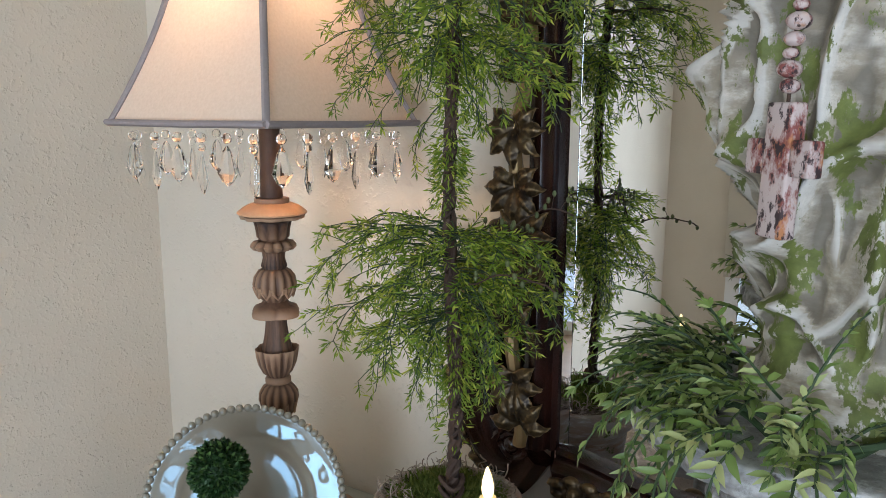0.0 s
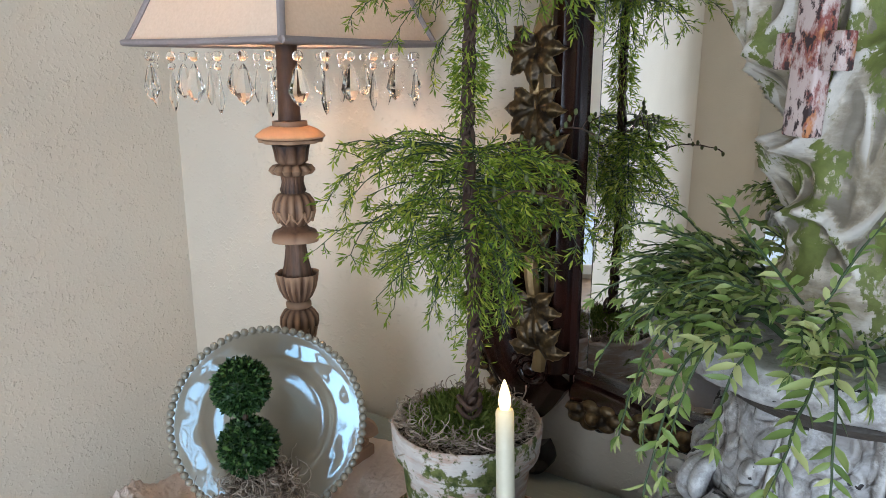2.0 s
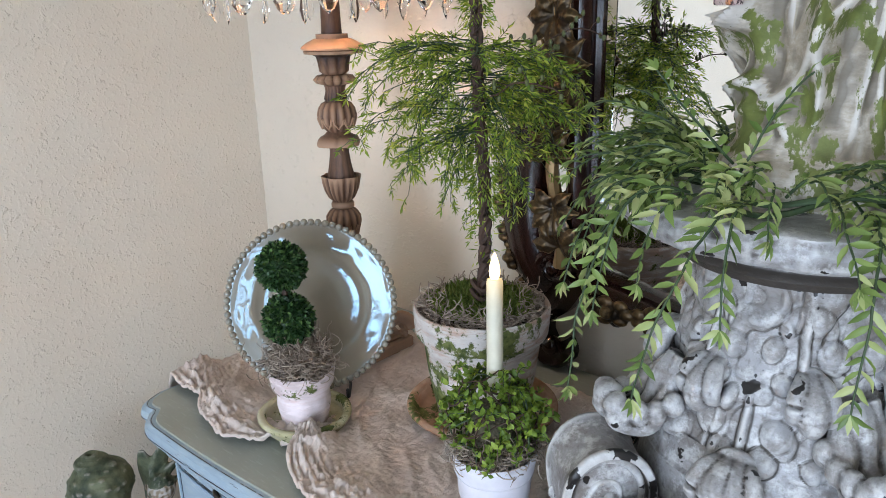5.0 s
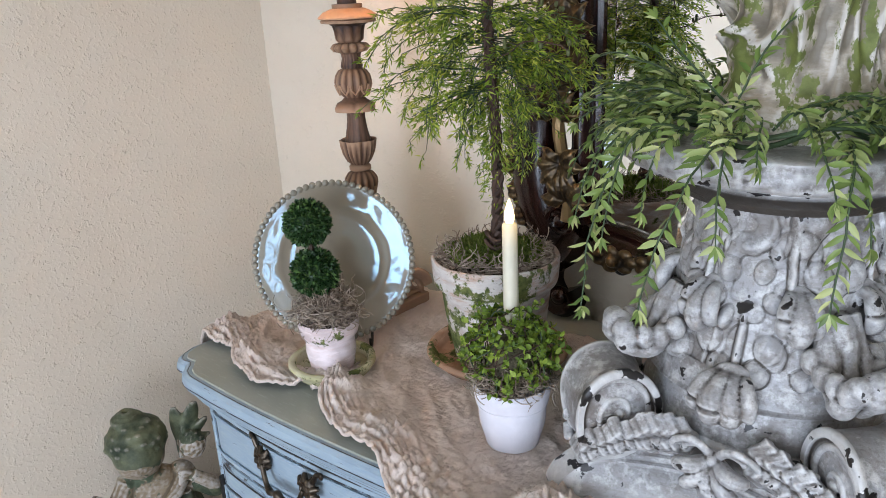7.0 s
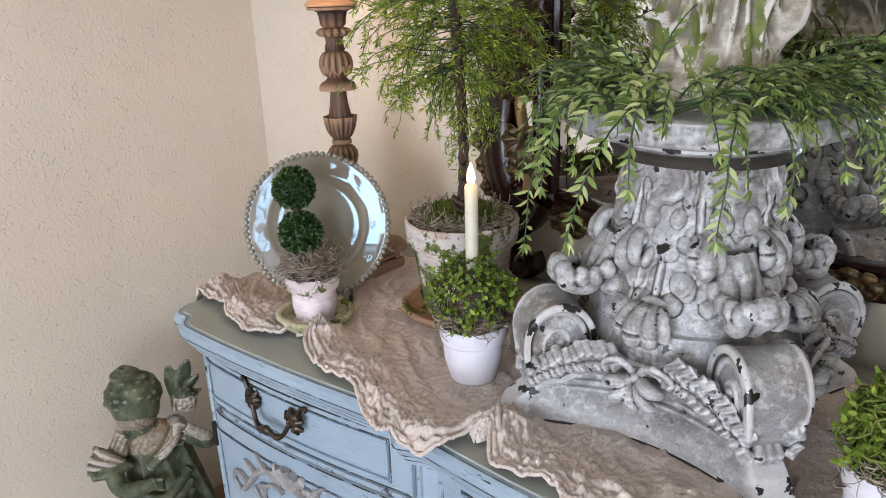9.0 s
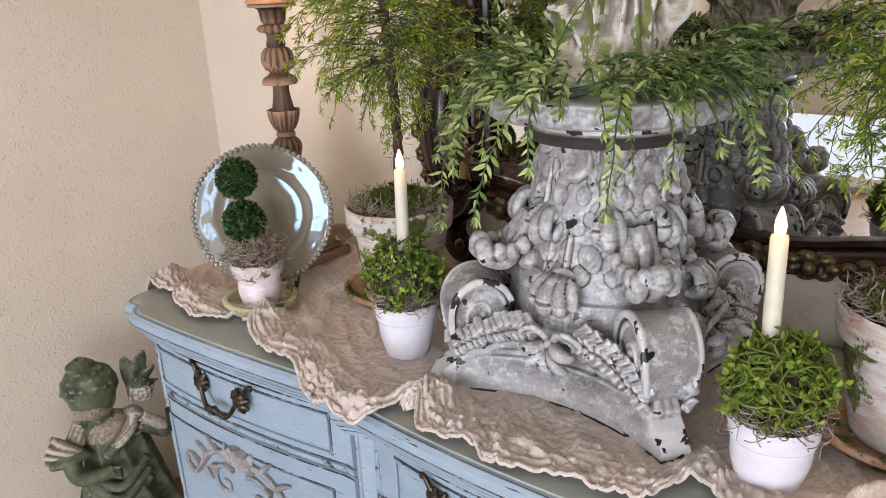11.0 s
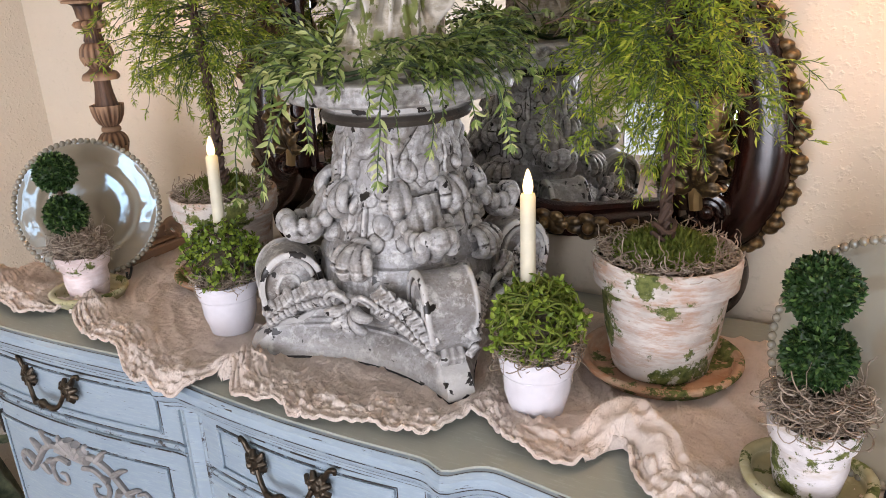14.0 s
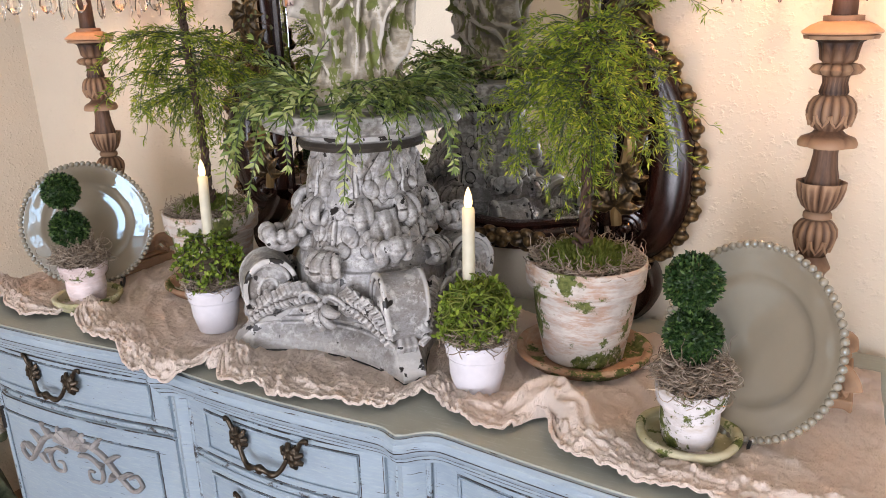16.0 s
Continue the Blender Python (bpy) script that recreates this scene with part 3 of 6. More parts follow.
curtain(1.36, 1.54, "white floor-length curtain beside the glazed door")

ground = Soup().box(-60, 60, -90, 60, -0.3, -0.12)
setting("ground", ground, plain("lawn", (0.09, 0.12, 0.05), 0.9, 0, 3, 0.3), "green lawn outside the house")


# ---- the sideboard ----
def front(x, inset=0.0):
    """Front edge of the sideboard's top at x: three shallow bays with small ears between them."""
    u = abs(x - CX)
    if u < 0.276:
        y = 0.462 - 0.014 * math.cos(math.pi / 2 * u / 0.276)
    else:
        k = (u - 0.276) / 0.704
        y = 0.490 - 0.040 * math.sin(math.pi / 2 * min(1, k / 0.78)) + 0.030 * smoothstep(0.84, 1.0, k)
        y = 0.462 + (y - 0.462) * smoothstep(0.0, 0.10, k)
        y += 0.013 * math.exp(-((u - 0.925) / 0.016) ** 2)
    y -= 0.016 * math.exp(-((u - 0.276) / 0.022) ** 2)
    return y + inset


HALF = 0.980


def plan(inset, y_back=1.085, n=150):
    """Closed outline of the sideboard, shrunk by inset, corners rounded."""
    h = HALF - inset
    pts = []
    for i in range(n + 1):
        x = CX - h + 2 * h * i / n
        e = max(0.0, (abs(x - CX) - (h - 0.035)) / 0.035)
        pts.append((x, front(CX + (x - CX) * HALF / h, inset) + 0.035 * (1 - math.sqrt(max(0, 1 - e * e)))))
    pts += [(CX + h, y_back), (CX - h, y_back)]
    return pts


def slab(levels):
    """Stack of (inset, z) outlines, closed at both ends."""
    s = Soup()
    rows = [[(x, y, z) for x, y in plan(i)] for i, z in levels]
    s.grid(rows, close_u=True)
    s.cap(rows[0][::-1])
    s.cap(rows[-1])
    return s


board = thing("sideboard", (CX, 0.76, 0), "blue-grey chalk-painted serpentine sideboard with distressed edges and bronze pulls", "sideboard")
BOARD_INV = Matrix.Translation((-CX, -0.76, 0))


def bpart(name, soup, mat, parent=board, label="", **k):
    soup.moved(BOARD_INV)
    return part(name, soup, mat, parent, label, **k)


# moulded edge in blue paint, and the sage panel of the top that it frames
bpart("top_moulding", slab([(0.028, TOP - 0.062), (0.020, TOP - 0.060), (0.019, TOP - 0.052), (0.014, TOP - 0.049), (0.0125, TOP - 0.042), (0.007, TOP - 0.038), (0.002, TOP - 0.030), (0.0, TOP - 0.020),
                            (0.002, TOP - 0.010), (0.006, TOP - 0.006), (0.008, TOP - 0.0035), (0.014, TOP - 0.003)]), PAINT, angle=0.5)
bpart("top_panel", slab([(0.016, TOP - 0.003), (0.017, TOP), (0.03, TOP + 0.0006)]), TOP_PAINT, label="sage grey painted top")
for ins, zz, rr in ((0.0105, TOP - 0.0400, 0.0013), (0.0165, TOP - 0.0505, 0.0013), (0.0005, TOP - 0.0250, 0.0008), (0.010, TOP - 0.0035, 0.0008)):
    bpart("moulding_line", Soup().tube([(x, y, zz) for x, y in plan(ins, n=220)[:221]], rr, 5), LINE)
bpart("body", slab([(0.045, 0.12), (0.045, TOP - 0.062)]), PAINT, angle=0.5)
bpart("plinth", slab([(0.035, 0.09), (0.032, 0.095), (0.032, 0.125), (0.040, 0.135)]), PAINT)
for sx in (-1, 1):
    for yy in (0.56, 1.02):
        leg = Soup().lathe([(0.0, 0.0), (0.03, 0.0), (0.038, 0.02), (0.03, 0.05), (0.022, 0.07), (0.045, 0.092)], 16, (CX + sx * 0.88, yy))
        bpart("leg", leg, PAINT)


def face(x0, x1, z0, z1, proud, n=40, ends=True):
    """A panel that follows the bowed front between x0 and x1."""
    s = Soup()
    lip = 0.004
    xs = [x0 + (x1 - x0) * i / n for i in range(n + 1)]
    prof = [(0.001, z0), (proud - lip, z0), (proud, z0 + lip), (proud, z1 - lip), (proud - lip, z1), (0.001, z1)]
    rows = [[(x, base_front(x) - d, z) for d, z in prof] for x in xs]
    s.grid(rows)
    s.cap(rows[0])
    s.cap(rows[-1][::-1])
    return s


def base_front(x):
    u = abs(x - CX)
    h = HALF - 0.045
    xx = CX + (x - CX) * HALF / h
    bay = 1 - (u / 0.235) ** 2 if u < 0.235 else 1 - ((u - 0.61) / 0.31) ** 2
    return front(xx, 0.045) - 0.011 * max(0.0, bay) + 0.013 * math.exp(-((u - 0.276 * h / HALF) / 0.022) ** 2)


def bead(x0, x1, z0, z1, r=0.0028, off=0.012):
    """A raised rectangular bead on a bowed face."""
    pts = []
    n = 24
    for i in range(n + 1):
        x = x0 + (x1 - x0) * i / n
        pts.append((x, base_front(x) - off, z1))
    for i in range(1, 6):
        pts.append((x1, base_front(x1) - off, z1 + (z0 - z1) * i / 6))
    for i in range(n + 1):
        x = x1 + (x0 - x1) * i / n
        pts.append((x, base_front(x) - off, z0))
    for i in range(1, 7):
        pts.append((x0, base_front(x0) - off, z0 + (z1 - z0) * i / 6))
    return Soup().tube(pts, r, 6)


def pull(parent, x, z):
    """Bail pull with two leafy rosettes."""
    y = base_front(x) - 0.011
    x -= 0.010
    bail = Soup()
    pts = []
    for i in range(33):
        k = i / 32 * 2 - 1
        pts.append((x + 0.056 * k, y - 0.016 - 0.013 * (1 - k * k), z - 0.004 - 0.032 * (1 - abs(k) ** 3.2) + 0.006 * math.cos(5 * k)))
    bail.tube(pts, lambda k: 0.0048 + 0.0034 * math.exp(-((k - 0.5) / 0.06) ** 2) + 0.0022 * math.exp(-((abs(k - 0.5) - 0.24) / 0.06) ** 2), 9)
    bail.ball((x, y - 0.029, z - 0.034), 0.0090, 10, 6, (0.9, 0.8, 1))
    h = carved("handle", bail.moved(BOARD_INV), BRONZE, parent, "aged bronze bail pull", 0.0016, 2)
    for sx in (-1, 1):
        ros = Soup()
        cx = x + sx * 0.060
        ros.ball((cx, y - 0.008, z - 0.002), 0.0125, 10, 6, (1.0, 0.8, 1.15))
        for k in range(8):
            a = k * 2 * math.pi / 8 + 0.3
            d = Vector((math.cos(a), 0, math.sin(a)))
            L = 0.026 if d.x * sx > 0.2 or d.z > 0.3 else 0.018
            c = Vector((cx, y - 0.006, z))
            ros.tube([tuple(c), tuple(c + d * (L * 0.6) + Vector((0, -0.006, 0))), tuple(c + d * L)], lambda t: 0.0042 + 0.0034 * math.sin(min(1, t * 1.1) * math.pi), 7)
        ros.tube(spline([(cx, y - 0.006, z + 0.006), (cx + sx * 0.016, y - 0.008, z + 0.020), (cx + sx * 0.024, y - 0.008, z + 0.034), (cx + sx * 0.034, y - 0.006, z + 0.038), (cx + sx * 0.034, y - 0.006, z + 0.030)], 14), lambda t: 0.0056 - 0.002 * t, 8)
        carved("rosette", ros.moved(BOARD_INV), BRONZE, h, "", 0.0014, 1)
    return h


def scroll_carving(cx, z, wide, tall):
    """Applied rococo scrollwork on a door: mirrored C-scrolls and a shell."""
    s = Soup()

    def at(u, w, sx):
        px = cx + sx * u * wide
        return (px, base_front(px) - 0.012, z + w * tall)

    for sx in (-1, 1):
        arch = [at(u, w, sx) for u, w in ((0.05, 0.36), (0.16, 0.44), (0.28, 0.30), (0.38, 0.02), (0.48, -0.22), (0.56, -0.10), (0.53, 0.06), (0.47, 0.0))]
        s.tube(spline(arch, 60), lambda q: 0.010 - 0.005 * q, 8, squash=0.8)
        inner = [at(u, w, sx) for u, w in ((0.06, 0.20), (0.15, 0.22), (0.24, 0.04), (0.22, -0.20), (0.13, -0.22), (0.12, -0.06), (0.17, -0.05))]
        s.tube(spline(inner, 46), lambda q: 0.0075 - 0.004 * q, 7, squash=0.8)
        for u, w, du, dw in ((0.20, 0.42, 0.09, 0.20), (0.31, 0.24, 0.11, 0.14), (0.40, -0.02, 0.10, 0.12), (0.26, 0.10, -0.07, 0.05), (0.34, 0.0, -0.06, -0.16), (0.10, 0.40, 0.02, 0.24)):
            s.tube(spline([at(u, w, sx), at(u + du * 0.6, w + dw * 0.75, sx), at(u + du, w + dw, sx)], 10), lambda q: 0.009 * (1 - q) ** 0.6 + 0.002, 7, squash=0.7)
    for k in range(7):
        a = math.pi * (0.1 + 0.8 * k / 6)
        s.tube([(cx, base_front(cx) - 0.012, z + 0.30 * tall), (cx + 0.05 * math.cos(a), base_front(cx) - 0.016, z + 0.30 * tall + 0.05 * math.sin(a))], lambda q: 0.004 + 0.006 * q, 7)
    return s


BAYS = ((CX - 0.905, CX - 0.310), (CX - 0.225, CX + 0.225), (CX + 0.310, CX + 0.905))
for i, (a, b) in enumerate(BAYS):
    mid = (a + b) / 2
    drawer = bpart("drawer", face(a, b, 0.690, 0.802, 0.009), PAINT, angle=0.5)
    bpart("bead_moulding", bead(a + 0.05, b - 0.05, 0.708, 0.786), PAINT, drawer)
    bpart("groove_line", bead(a + 0.046, b - 0.046, 0.704, 0.790, 0.0012, 0.0092), LINE, drawer)
    bpart("edge_line", bead(a + 0.003, b - 0.003, 0.692, 0.800, 0.0014, 0.008), LINE, drawer)
    pull(drawer, mid, 0.765)
    if i == 1:
        low = bpart("drawer", face(a, b, 0.520, 0.668, 0.009), PAINT, angle=0.5)
        bpart("bead_moulding", bead(a + 0.05, b - 0.05, 0.540, 0.648), PAINT, low)
        bpart("groove_line", bead(a + 0.046, b - 0.046, 0.536, 0.652, 0.0012, 0.0092), LINE, low)
        pull(low, mid, 0.60)
        low2 = bpart("drawer", face(a, b, 0.330, 0.498, 0.009), PAINT, angle=0.5)
        bpart("bead_moulding", bead(a + 0.05, b - 0.05, 0.350, 0.478), WORN, low2)
    else:
        door = bpart("door", face(a, b, 0.150, 0.668, 0.009), PAINT, angle=0.5)
        bpart("bead_moulding", bead(a + 0.055, b - 0.055, 0.20, 0.625), PAINT, door)
        bpart("groove_line", bead(a + 0.051, b - 0.051, 0.196, 0.629, 0.0012, 0.0092), LINE, door)
        bpart("edge_moulding", bead(a + 0.003, b - 0.003, 0.153, 0.666, 0.0014, 0.008), LINE, door)
        bpart("carving", scroll_carving(mid, 0.545, 0.34, 0.14), plain("rubbed_carving_paint", (0.27, 0.255, 0.245), 0.6, 0, 40, 0.35, 0.4), door, "rubbed grey carved scrollwork")
    n = 30
    bpart("rail_moulding", Soup().tube([(a + (b - a) * k / n, base_front(a + (b - a) * k / n) - 0.004, 0.679) for k in range(n + 1)], 0.0065, 8), WORN)
for sx in (-1, 1):
    for off in (-0.018, 0.034):
        x = CX + sx * 0.265 + off
        bpart("stile_moulding", Soup().tube([(x, base_front(x) - 0.004, 0.15), (x, base_front(x) - 0.004, 0.5), (x, base_front(x) - 0.004, 0.804)], 0.006, 8), WORN)
    x = CX + sx * 0.922
    bpart("stile_moulding", Soup().tube([(x, base_front(x) - 0.003, 0.15), (x, base_front(x) - 0.003, 0.804)], 0.007, 8), WORN)
    hinge = Soup().tube([(CX + sx * 0.912, base_front(CX + sx * 0.912) - 0.010, 0.545), (CX + sx * 0.912, base_front(CX + sx * 0.912) - 0.010, 0.60)], 0.008, 10)
    bpart("hinge", hinge, IRON, label="black hinge")


# ---- the gauze runner ----
HEM = ((-1.13, 0.64), (-1.09, 0.575), (-1.03, 0.553), (-0.94, 0.552), (-0.87, 0.518), (-0.77, 0.515), (-0.70, 0.582), (-0.645, 0.528), (-0.57, 0.498), (-0.49, 0.498), (-0.42, 0.460),
       (-0.35, 0.440), (-0.27, 0.446), (-0.232, 0.525), (-0.17, 0.468), (-0.09, 0.480), (-0.04, 0.462), (0.06, 0.492), (0.145, 0.505), (0.19, 0.582), (0.27, 0.540), (0.355, 0.535),
       (0.40, 0.60), (0.455, 0.520), (0.56, 0.495), (0.66, 0.500), (0.78, 0.50), (0.885, 0.53))
hem = [(p.x, p.y) for p in spline([(x, y, 0) for x, y in HEM], 900)]


def cloth_height(x, y, e, w):
    """Rise of the runner: e is the distance to the hem, w the wave along it."""
    band = math.exp(-(e / 0.085) ** 2)
    wx, wy = x + 0.02 * noise.noise(Vector((x * 12, y * 12, 0.5))), y + 0.02 * noise.noise(Vector((x * 12, y * 12, 8.5)))
    z = 0.003 + 0.004 * noise.noise(Vector((x * 9, y * 22, 1.0)))
    streak = 1 - abs(noise.noise(Vector((wx * 16 + wy * 14, wy * 6 - wx * 5, 4.0)))) * 2.2
    z += 0.0070 * max(0, streak) ** 2 + 0.0030 * abs(noise.noise(Vector((wx * 70 + wy * 30, wy * 26, 2.0))))
    crink = 1 - abs(noise.noise(Vector((wx * 58 - wy * 20, wy * 50, 31.0)))) * 3.0
    z += (0.0022 + 0.0030 * band) * max(0, crink) ** 1.4
    r1 = 1 - abs(noise.noise(Vector((wx * 22, wy * 26, 7.0)))) * 2.4
    r2 = 1 - abs(noise.noise(Vector((wx * 48, wy * 44, 3.0)))) * 2.2
    z += band * (0.35 + 0.65 * smoothstep(0.0, 0.025, e)) * (0.0085 * max(0, r1) ** 1.6 + 0.0075 * max(0, r2) ** 1.5 + 0.003)
    z += 0.0030 * math.exp(-((e - 0.022) / 0.030) ** 2) * math.sin(e * 560 + 9 * noise.noise(Vector((x * 9, y * 5, 6.0)))) * (0.5 + abs(noise.noise(Vector((x * 15, y * 15, 2.5)))) * 1.8)
    z += 0.0085 * math.exp(-((e - 0.035) / 0.050) ** 2) * (1 - abs(math.sin(e * 210 + x * 14 + 7 * noise.noise(Vector((x * 7, y * 6, 16.0)))))) ** 1.5 * (0.4 + 1.4 * abs(noise.noise(Vector((x * 11, y * 11, 22.5)))))
    z += 0.005 * math.exp(-(e / 0.007) ** 2) * (0.6 + 0.8 * abs(noise.noise(Vector((x * 25, y * 25, 5.0)))))
    for bx, by, h, r in ((0.425, 0.645, 0.016, 0.042), (0.35, 0.63, 0.014, 0.035), (-0.655, 0.575, 0.022, 0.045), (-0.21, 0.545, 0.020, 0.035), (0.50, 0.56, 0.022, 0.05),
                         (-0.88, 0.57, 0.016, 0.05), (-1.05, 0.60, 0.018, 0.05), (0.75, 0.60, 0.012, 0.06)):
        d = math.hypot(x - bx, y - by) / r
        z += h * math.exp(-d * d) * (1 + 0.35 * noise.noise(Vector((x * 45, y * 45, 11.0))))
    return z


runner = Soup()
rows = []
NV = 130
for j in range(NV + 1):
    k = (j / NV) ** 1.35
    row = []
    for i, (hx, hy) in enumerate(hem):
        back = 0.99 + 0.03 * noise.noise(Vector((hx * 4, 0, 0))) - 0.20 * smoothstep(-0.98, -1.13, hx)
        wob = 0.004 * noise.noise(Vector((hx * 16, 3.0, 0)))
        x = hx + 0.012 * math.sin(k * 7 + hx * 5) * k * (1 - k) + 0.006 * noise.noise(Vector((hx * 14, k * 10, 0))) * math.exp(-k * 7)
        y = hy + wob + (back - hy) * k
        e = (y - hy)
        z = TOP + 0.001 + max(0.0012, cloth_height(x, y, e, 0))
        edge = front(x) + 0.012
        if y < edge:
            z -= 0.55 * (edge - y)
        if x < CX - HALF + 0.01:
            z -= 1.3 * (CX - HALF + 0.01 - x)
        row.append((x, y, z))
    rows.append(row)
runner.grid(rows)
cloth = tagged(new("table_runner", runner.mesh("table_runner", LINEN, True, False)), "crinkled blush gauze runner with a ruffled hem, laid on the sideboard", "runner")
sol = cloth.modifiers.new("thick", "SOLIDIFY")
sol.thickness, sol.offset = 0.0016, 1
part("hem", Soup().tube([(p[0], p[1] - 0.001, p[2] + 0.001) for p in rows[0]], 0.0034, 7), LINEN, cloth, "rolled hem")


# a gathered fold where the runner doubles back on itself
def gathered_fold(path, width, height):
    line = spline([(x, y, 0) for x, y in path], 120)
    grid = []
    for i, p in enumerate(line):
        k = i / (len(line) - 1)
        q = line[min(i + 1, len(line) - 1)] - line[max(i - 1, 0)]
        side = Vector((q.y, -q.x, 0)).normalized()
        swell = math.sin(math.pi * k) ** 0.6
        row = []
        for j in range(41):
            u = j / 40
            crease = 0.0050 * math.sin(u * 20 + 5 * noise.noise(Vector((k * 6, u * 2, 3.0)))) + 0.004 * noise.noise(Vector((k * 16, u * 5, 9.0)))
            a = math.pi * u
            r = width * (0.55 + 0.45 * swell)
            c = p - side * (r * math.cos(a) * (1 + 0.25 * math.sin(a)))
            c.z = TOP + 0.0015 + max(0.0, (height * swell * math.sin(a) ** 0.75 + 0.006) + crease * math.sin(a))
            row.append(tuple(c))
        grid.append(row)
    return Soup().grid(grid)


part("gathered_fold", gathered_fold(((0.352, 0.560), (0.368, 0.606), (0.402, 0.632), (0.440, 0.612), (0.475, 0.570), (0.520, 0.545)), 0.030, 0.056), LINEN, cloth, "rumpled fold of the hem", weld=False)
part("gathered_fold", gathered_fold(((-0.235, 0.500), (-0.225, 0.535), (-0.19, 0.545), (-0.15, 0.515)), 0.018, 0.034), LINEN, cloth, "rumpled fold of the hem", weld=False)
part("gathered_fold", gathered_fold(((-0.715, 0.560), (-0.70, 0.595), (-0.665, 0.585), (-0.62, 0.545)), 0.018, 0.034), LINEN, cloth, "rumpled fold of the hem", weld=False)


# ---- pots and plants' stands ----
def pot_soup(r_top, r_bot, h, rim, wall=0.008, n=56, lip=0.925):
    rr = r_top * lip
    step = (r_top - r_bot)
    zr = h - rim
    prof = [(0.0, 0.003), (r_bot - 0.003, 0.0), (r_bot - 0.0006, 0.0008), (r_bot, 0.003), (r_bot + 0.0008, 0.007), (r_bot + (rr - r_bot) * 0.5, zr * 0.5), (rr - 0.0065, zr - 0.006), (rr - 0.0055, zr - 0.001), (rr - 0.0040, zr), (r_top - 0.0045, zr + 0.0006), (r_top - 0.0030, zr + 0.003), (r_top - 0.0024, zr + 0.007),
            (r_top, h - 0.006), (r_top - 0.002, h - 0.001), (r_top - wall * 0.5, h), (r_top - wall, h - 0.003), (r_top - wall - 0.002, h - rim), (r_bot, h - rim - 0.02), (0.0, h - rim - 0.02)]
    return Soup().lathe(prof, n, shape=lambda a, k, r: r * (1 + 0.006 * math.sin(3 * a + k) + 0.004 * math.sin(7 * a)))


def saucer_soup(r, h=0.027, n=56):
    prof = [(0, 0.003), (r * 0.80, 0.0), (r * 0.86, 0.003), (r * 0.95, h * 0.60), (r * 0.985, h * 0.66), (r, h * 0.74), (r, h * 0.92), (r - 0.003, h), (r - 0.009, h), (r - 0.013, h - 0.004), (r * 0.84, 0.010), (r * 0.80, 0.0085), (0, 0.008)]
    return Soup().lathe(prof, n, shape=lambda a, k, q: q * (1 + 0.012 * math.sin(2 * a + 1) + 0.008 * math.sin(5 * a)))


def curls(rng, centre, r_in, r_out, z, count, rise, droop=0.0, thick=0.0008, size=0.03):
    """A nest of curly dried moss strands in a ring."""
    s = Soup()
    for _ in range(count):
        a = rng.uniform(0, 2 * math.pi)
        r = rng.uniform(r_in, r_out)
        p = Vector((centre[0] + r * math.cos(a), centre[1] + r * math.sin(a), z + rng.uniform(-0.3, 1) * rise - droop * max(0, (r - r_in) / max(1e-6, r_out - r_in)) ** 2))
        th, ph = rng.uniform(0, 6.28), rng.uniform(-0.4, 0.4)
        curl, tw = rng.choice((-1, 1)) * rng.uniform(0.35, 1.3), rng.uniform(-0.6, 0.6)
        step = size / 9 * rng.uniform(0.6, 1.3)
        pts = [p.copy()]
        for i in range(10):
            th += curl * rng.uniform(0.4, 1.3)
            ph += tw * rng.uniform(-1, 1)
            p = p + Vector((math.cos(th) * math.cos(ph), math.sin(th) * math.cos(ph), math.sin(ph))) * step
            pts.append(p.copy())
        s.tube(pts, thick * rng.uniform(0.7, 1.4), 3)
    return s


def blade_tuft(rng, centre, r_out, z, count, size, dome=0.02):
    """Low moss made of many short leaflets."""
    s = Soup()
    for _ in range(count):
        a, q = rng.uniform(0, 6.283), math.sqrt(rng.random())
        r = r_out * q
        p = Vector((centre[0] + r * math.cos(a), centre[1] + r * math.sin(a), z + dome * (1 - q * q) + rng.uniform(-0.004, 0.004)))
        d = Vector((rng.gauss(0, 0.7), rng.gauss(0, 0.7), rng.uniform(0.3, 1.1))).normalized()
        leaf(s, p, d, size * rng.uniform(0.6, 1.5), size * 0.28, rng)
    return s


def leaf(s, p, d, length, width, rng, fold=0.25):
    """A small pointed leaf: two folded halves."""
    side = d.cross(Vector((rng.uniform(-1, 1), rng.uniform(-1, 1), rng.uniform(-1, 1))))
    if side.length < 1e-4:
        side = d.orthogonal()
    side.normalize()
    up = side.cross(d)
    n = len(s.v)
    a = p + d * (length * 0.45) + side * (width * 0.5) + up * (width * fold)
    b = p + d * (length * 0.45) - side * (width * 0.5) + up * (width * fold)
    s.v.extend([tuple(p), tuple(a), tuple(p + d * length), tuple(b)])
    s.f.extend([(n, n + 1, n + 2), (n, n + 2, n + 3)])


def blade(s, p, d, side, length, width, bend=0.15):
    """A larger lance-shaped leaf with a midrib fold and a bent tip."""
    up = side.cross(d).normalized()
    n = len(s.v)
    q = [p, p + d * (length * 0.3) + up * (length * 0.02), p + d * (length * 0.65), p + d * length - up * (length * bend)]
    w = (0.10, 0.5, 0.42, 0.0)
    for c, k in zip(q, w):
        if k > 0:
            s.v.extend([tuple(c + side * (width * k) + up * (width * 0.16)), tuple(c), tuple(c - side * (width * k) + up * (width * 0.16))])
        else:
            s.v.append(tuple(c))
    for i in range(2):
        o = n + 3 * i
        s.f.extend([(o, o + 3, o + 4, o + 1), (o + 1, o + 4, o + 5, o + 2)])
    o = n + 6
    s.f.extend([(o, n + 9, o + 1), (o + 1, n + 9, o + 2)])


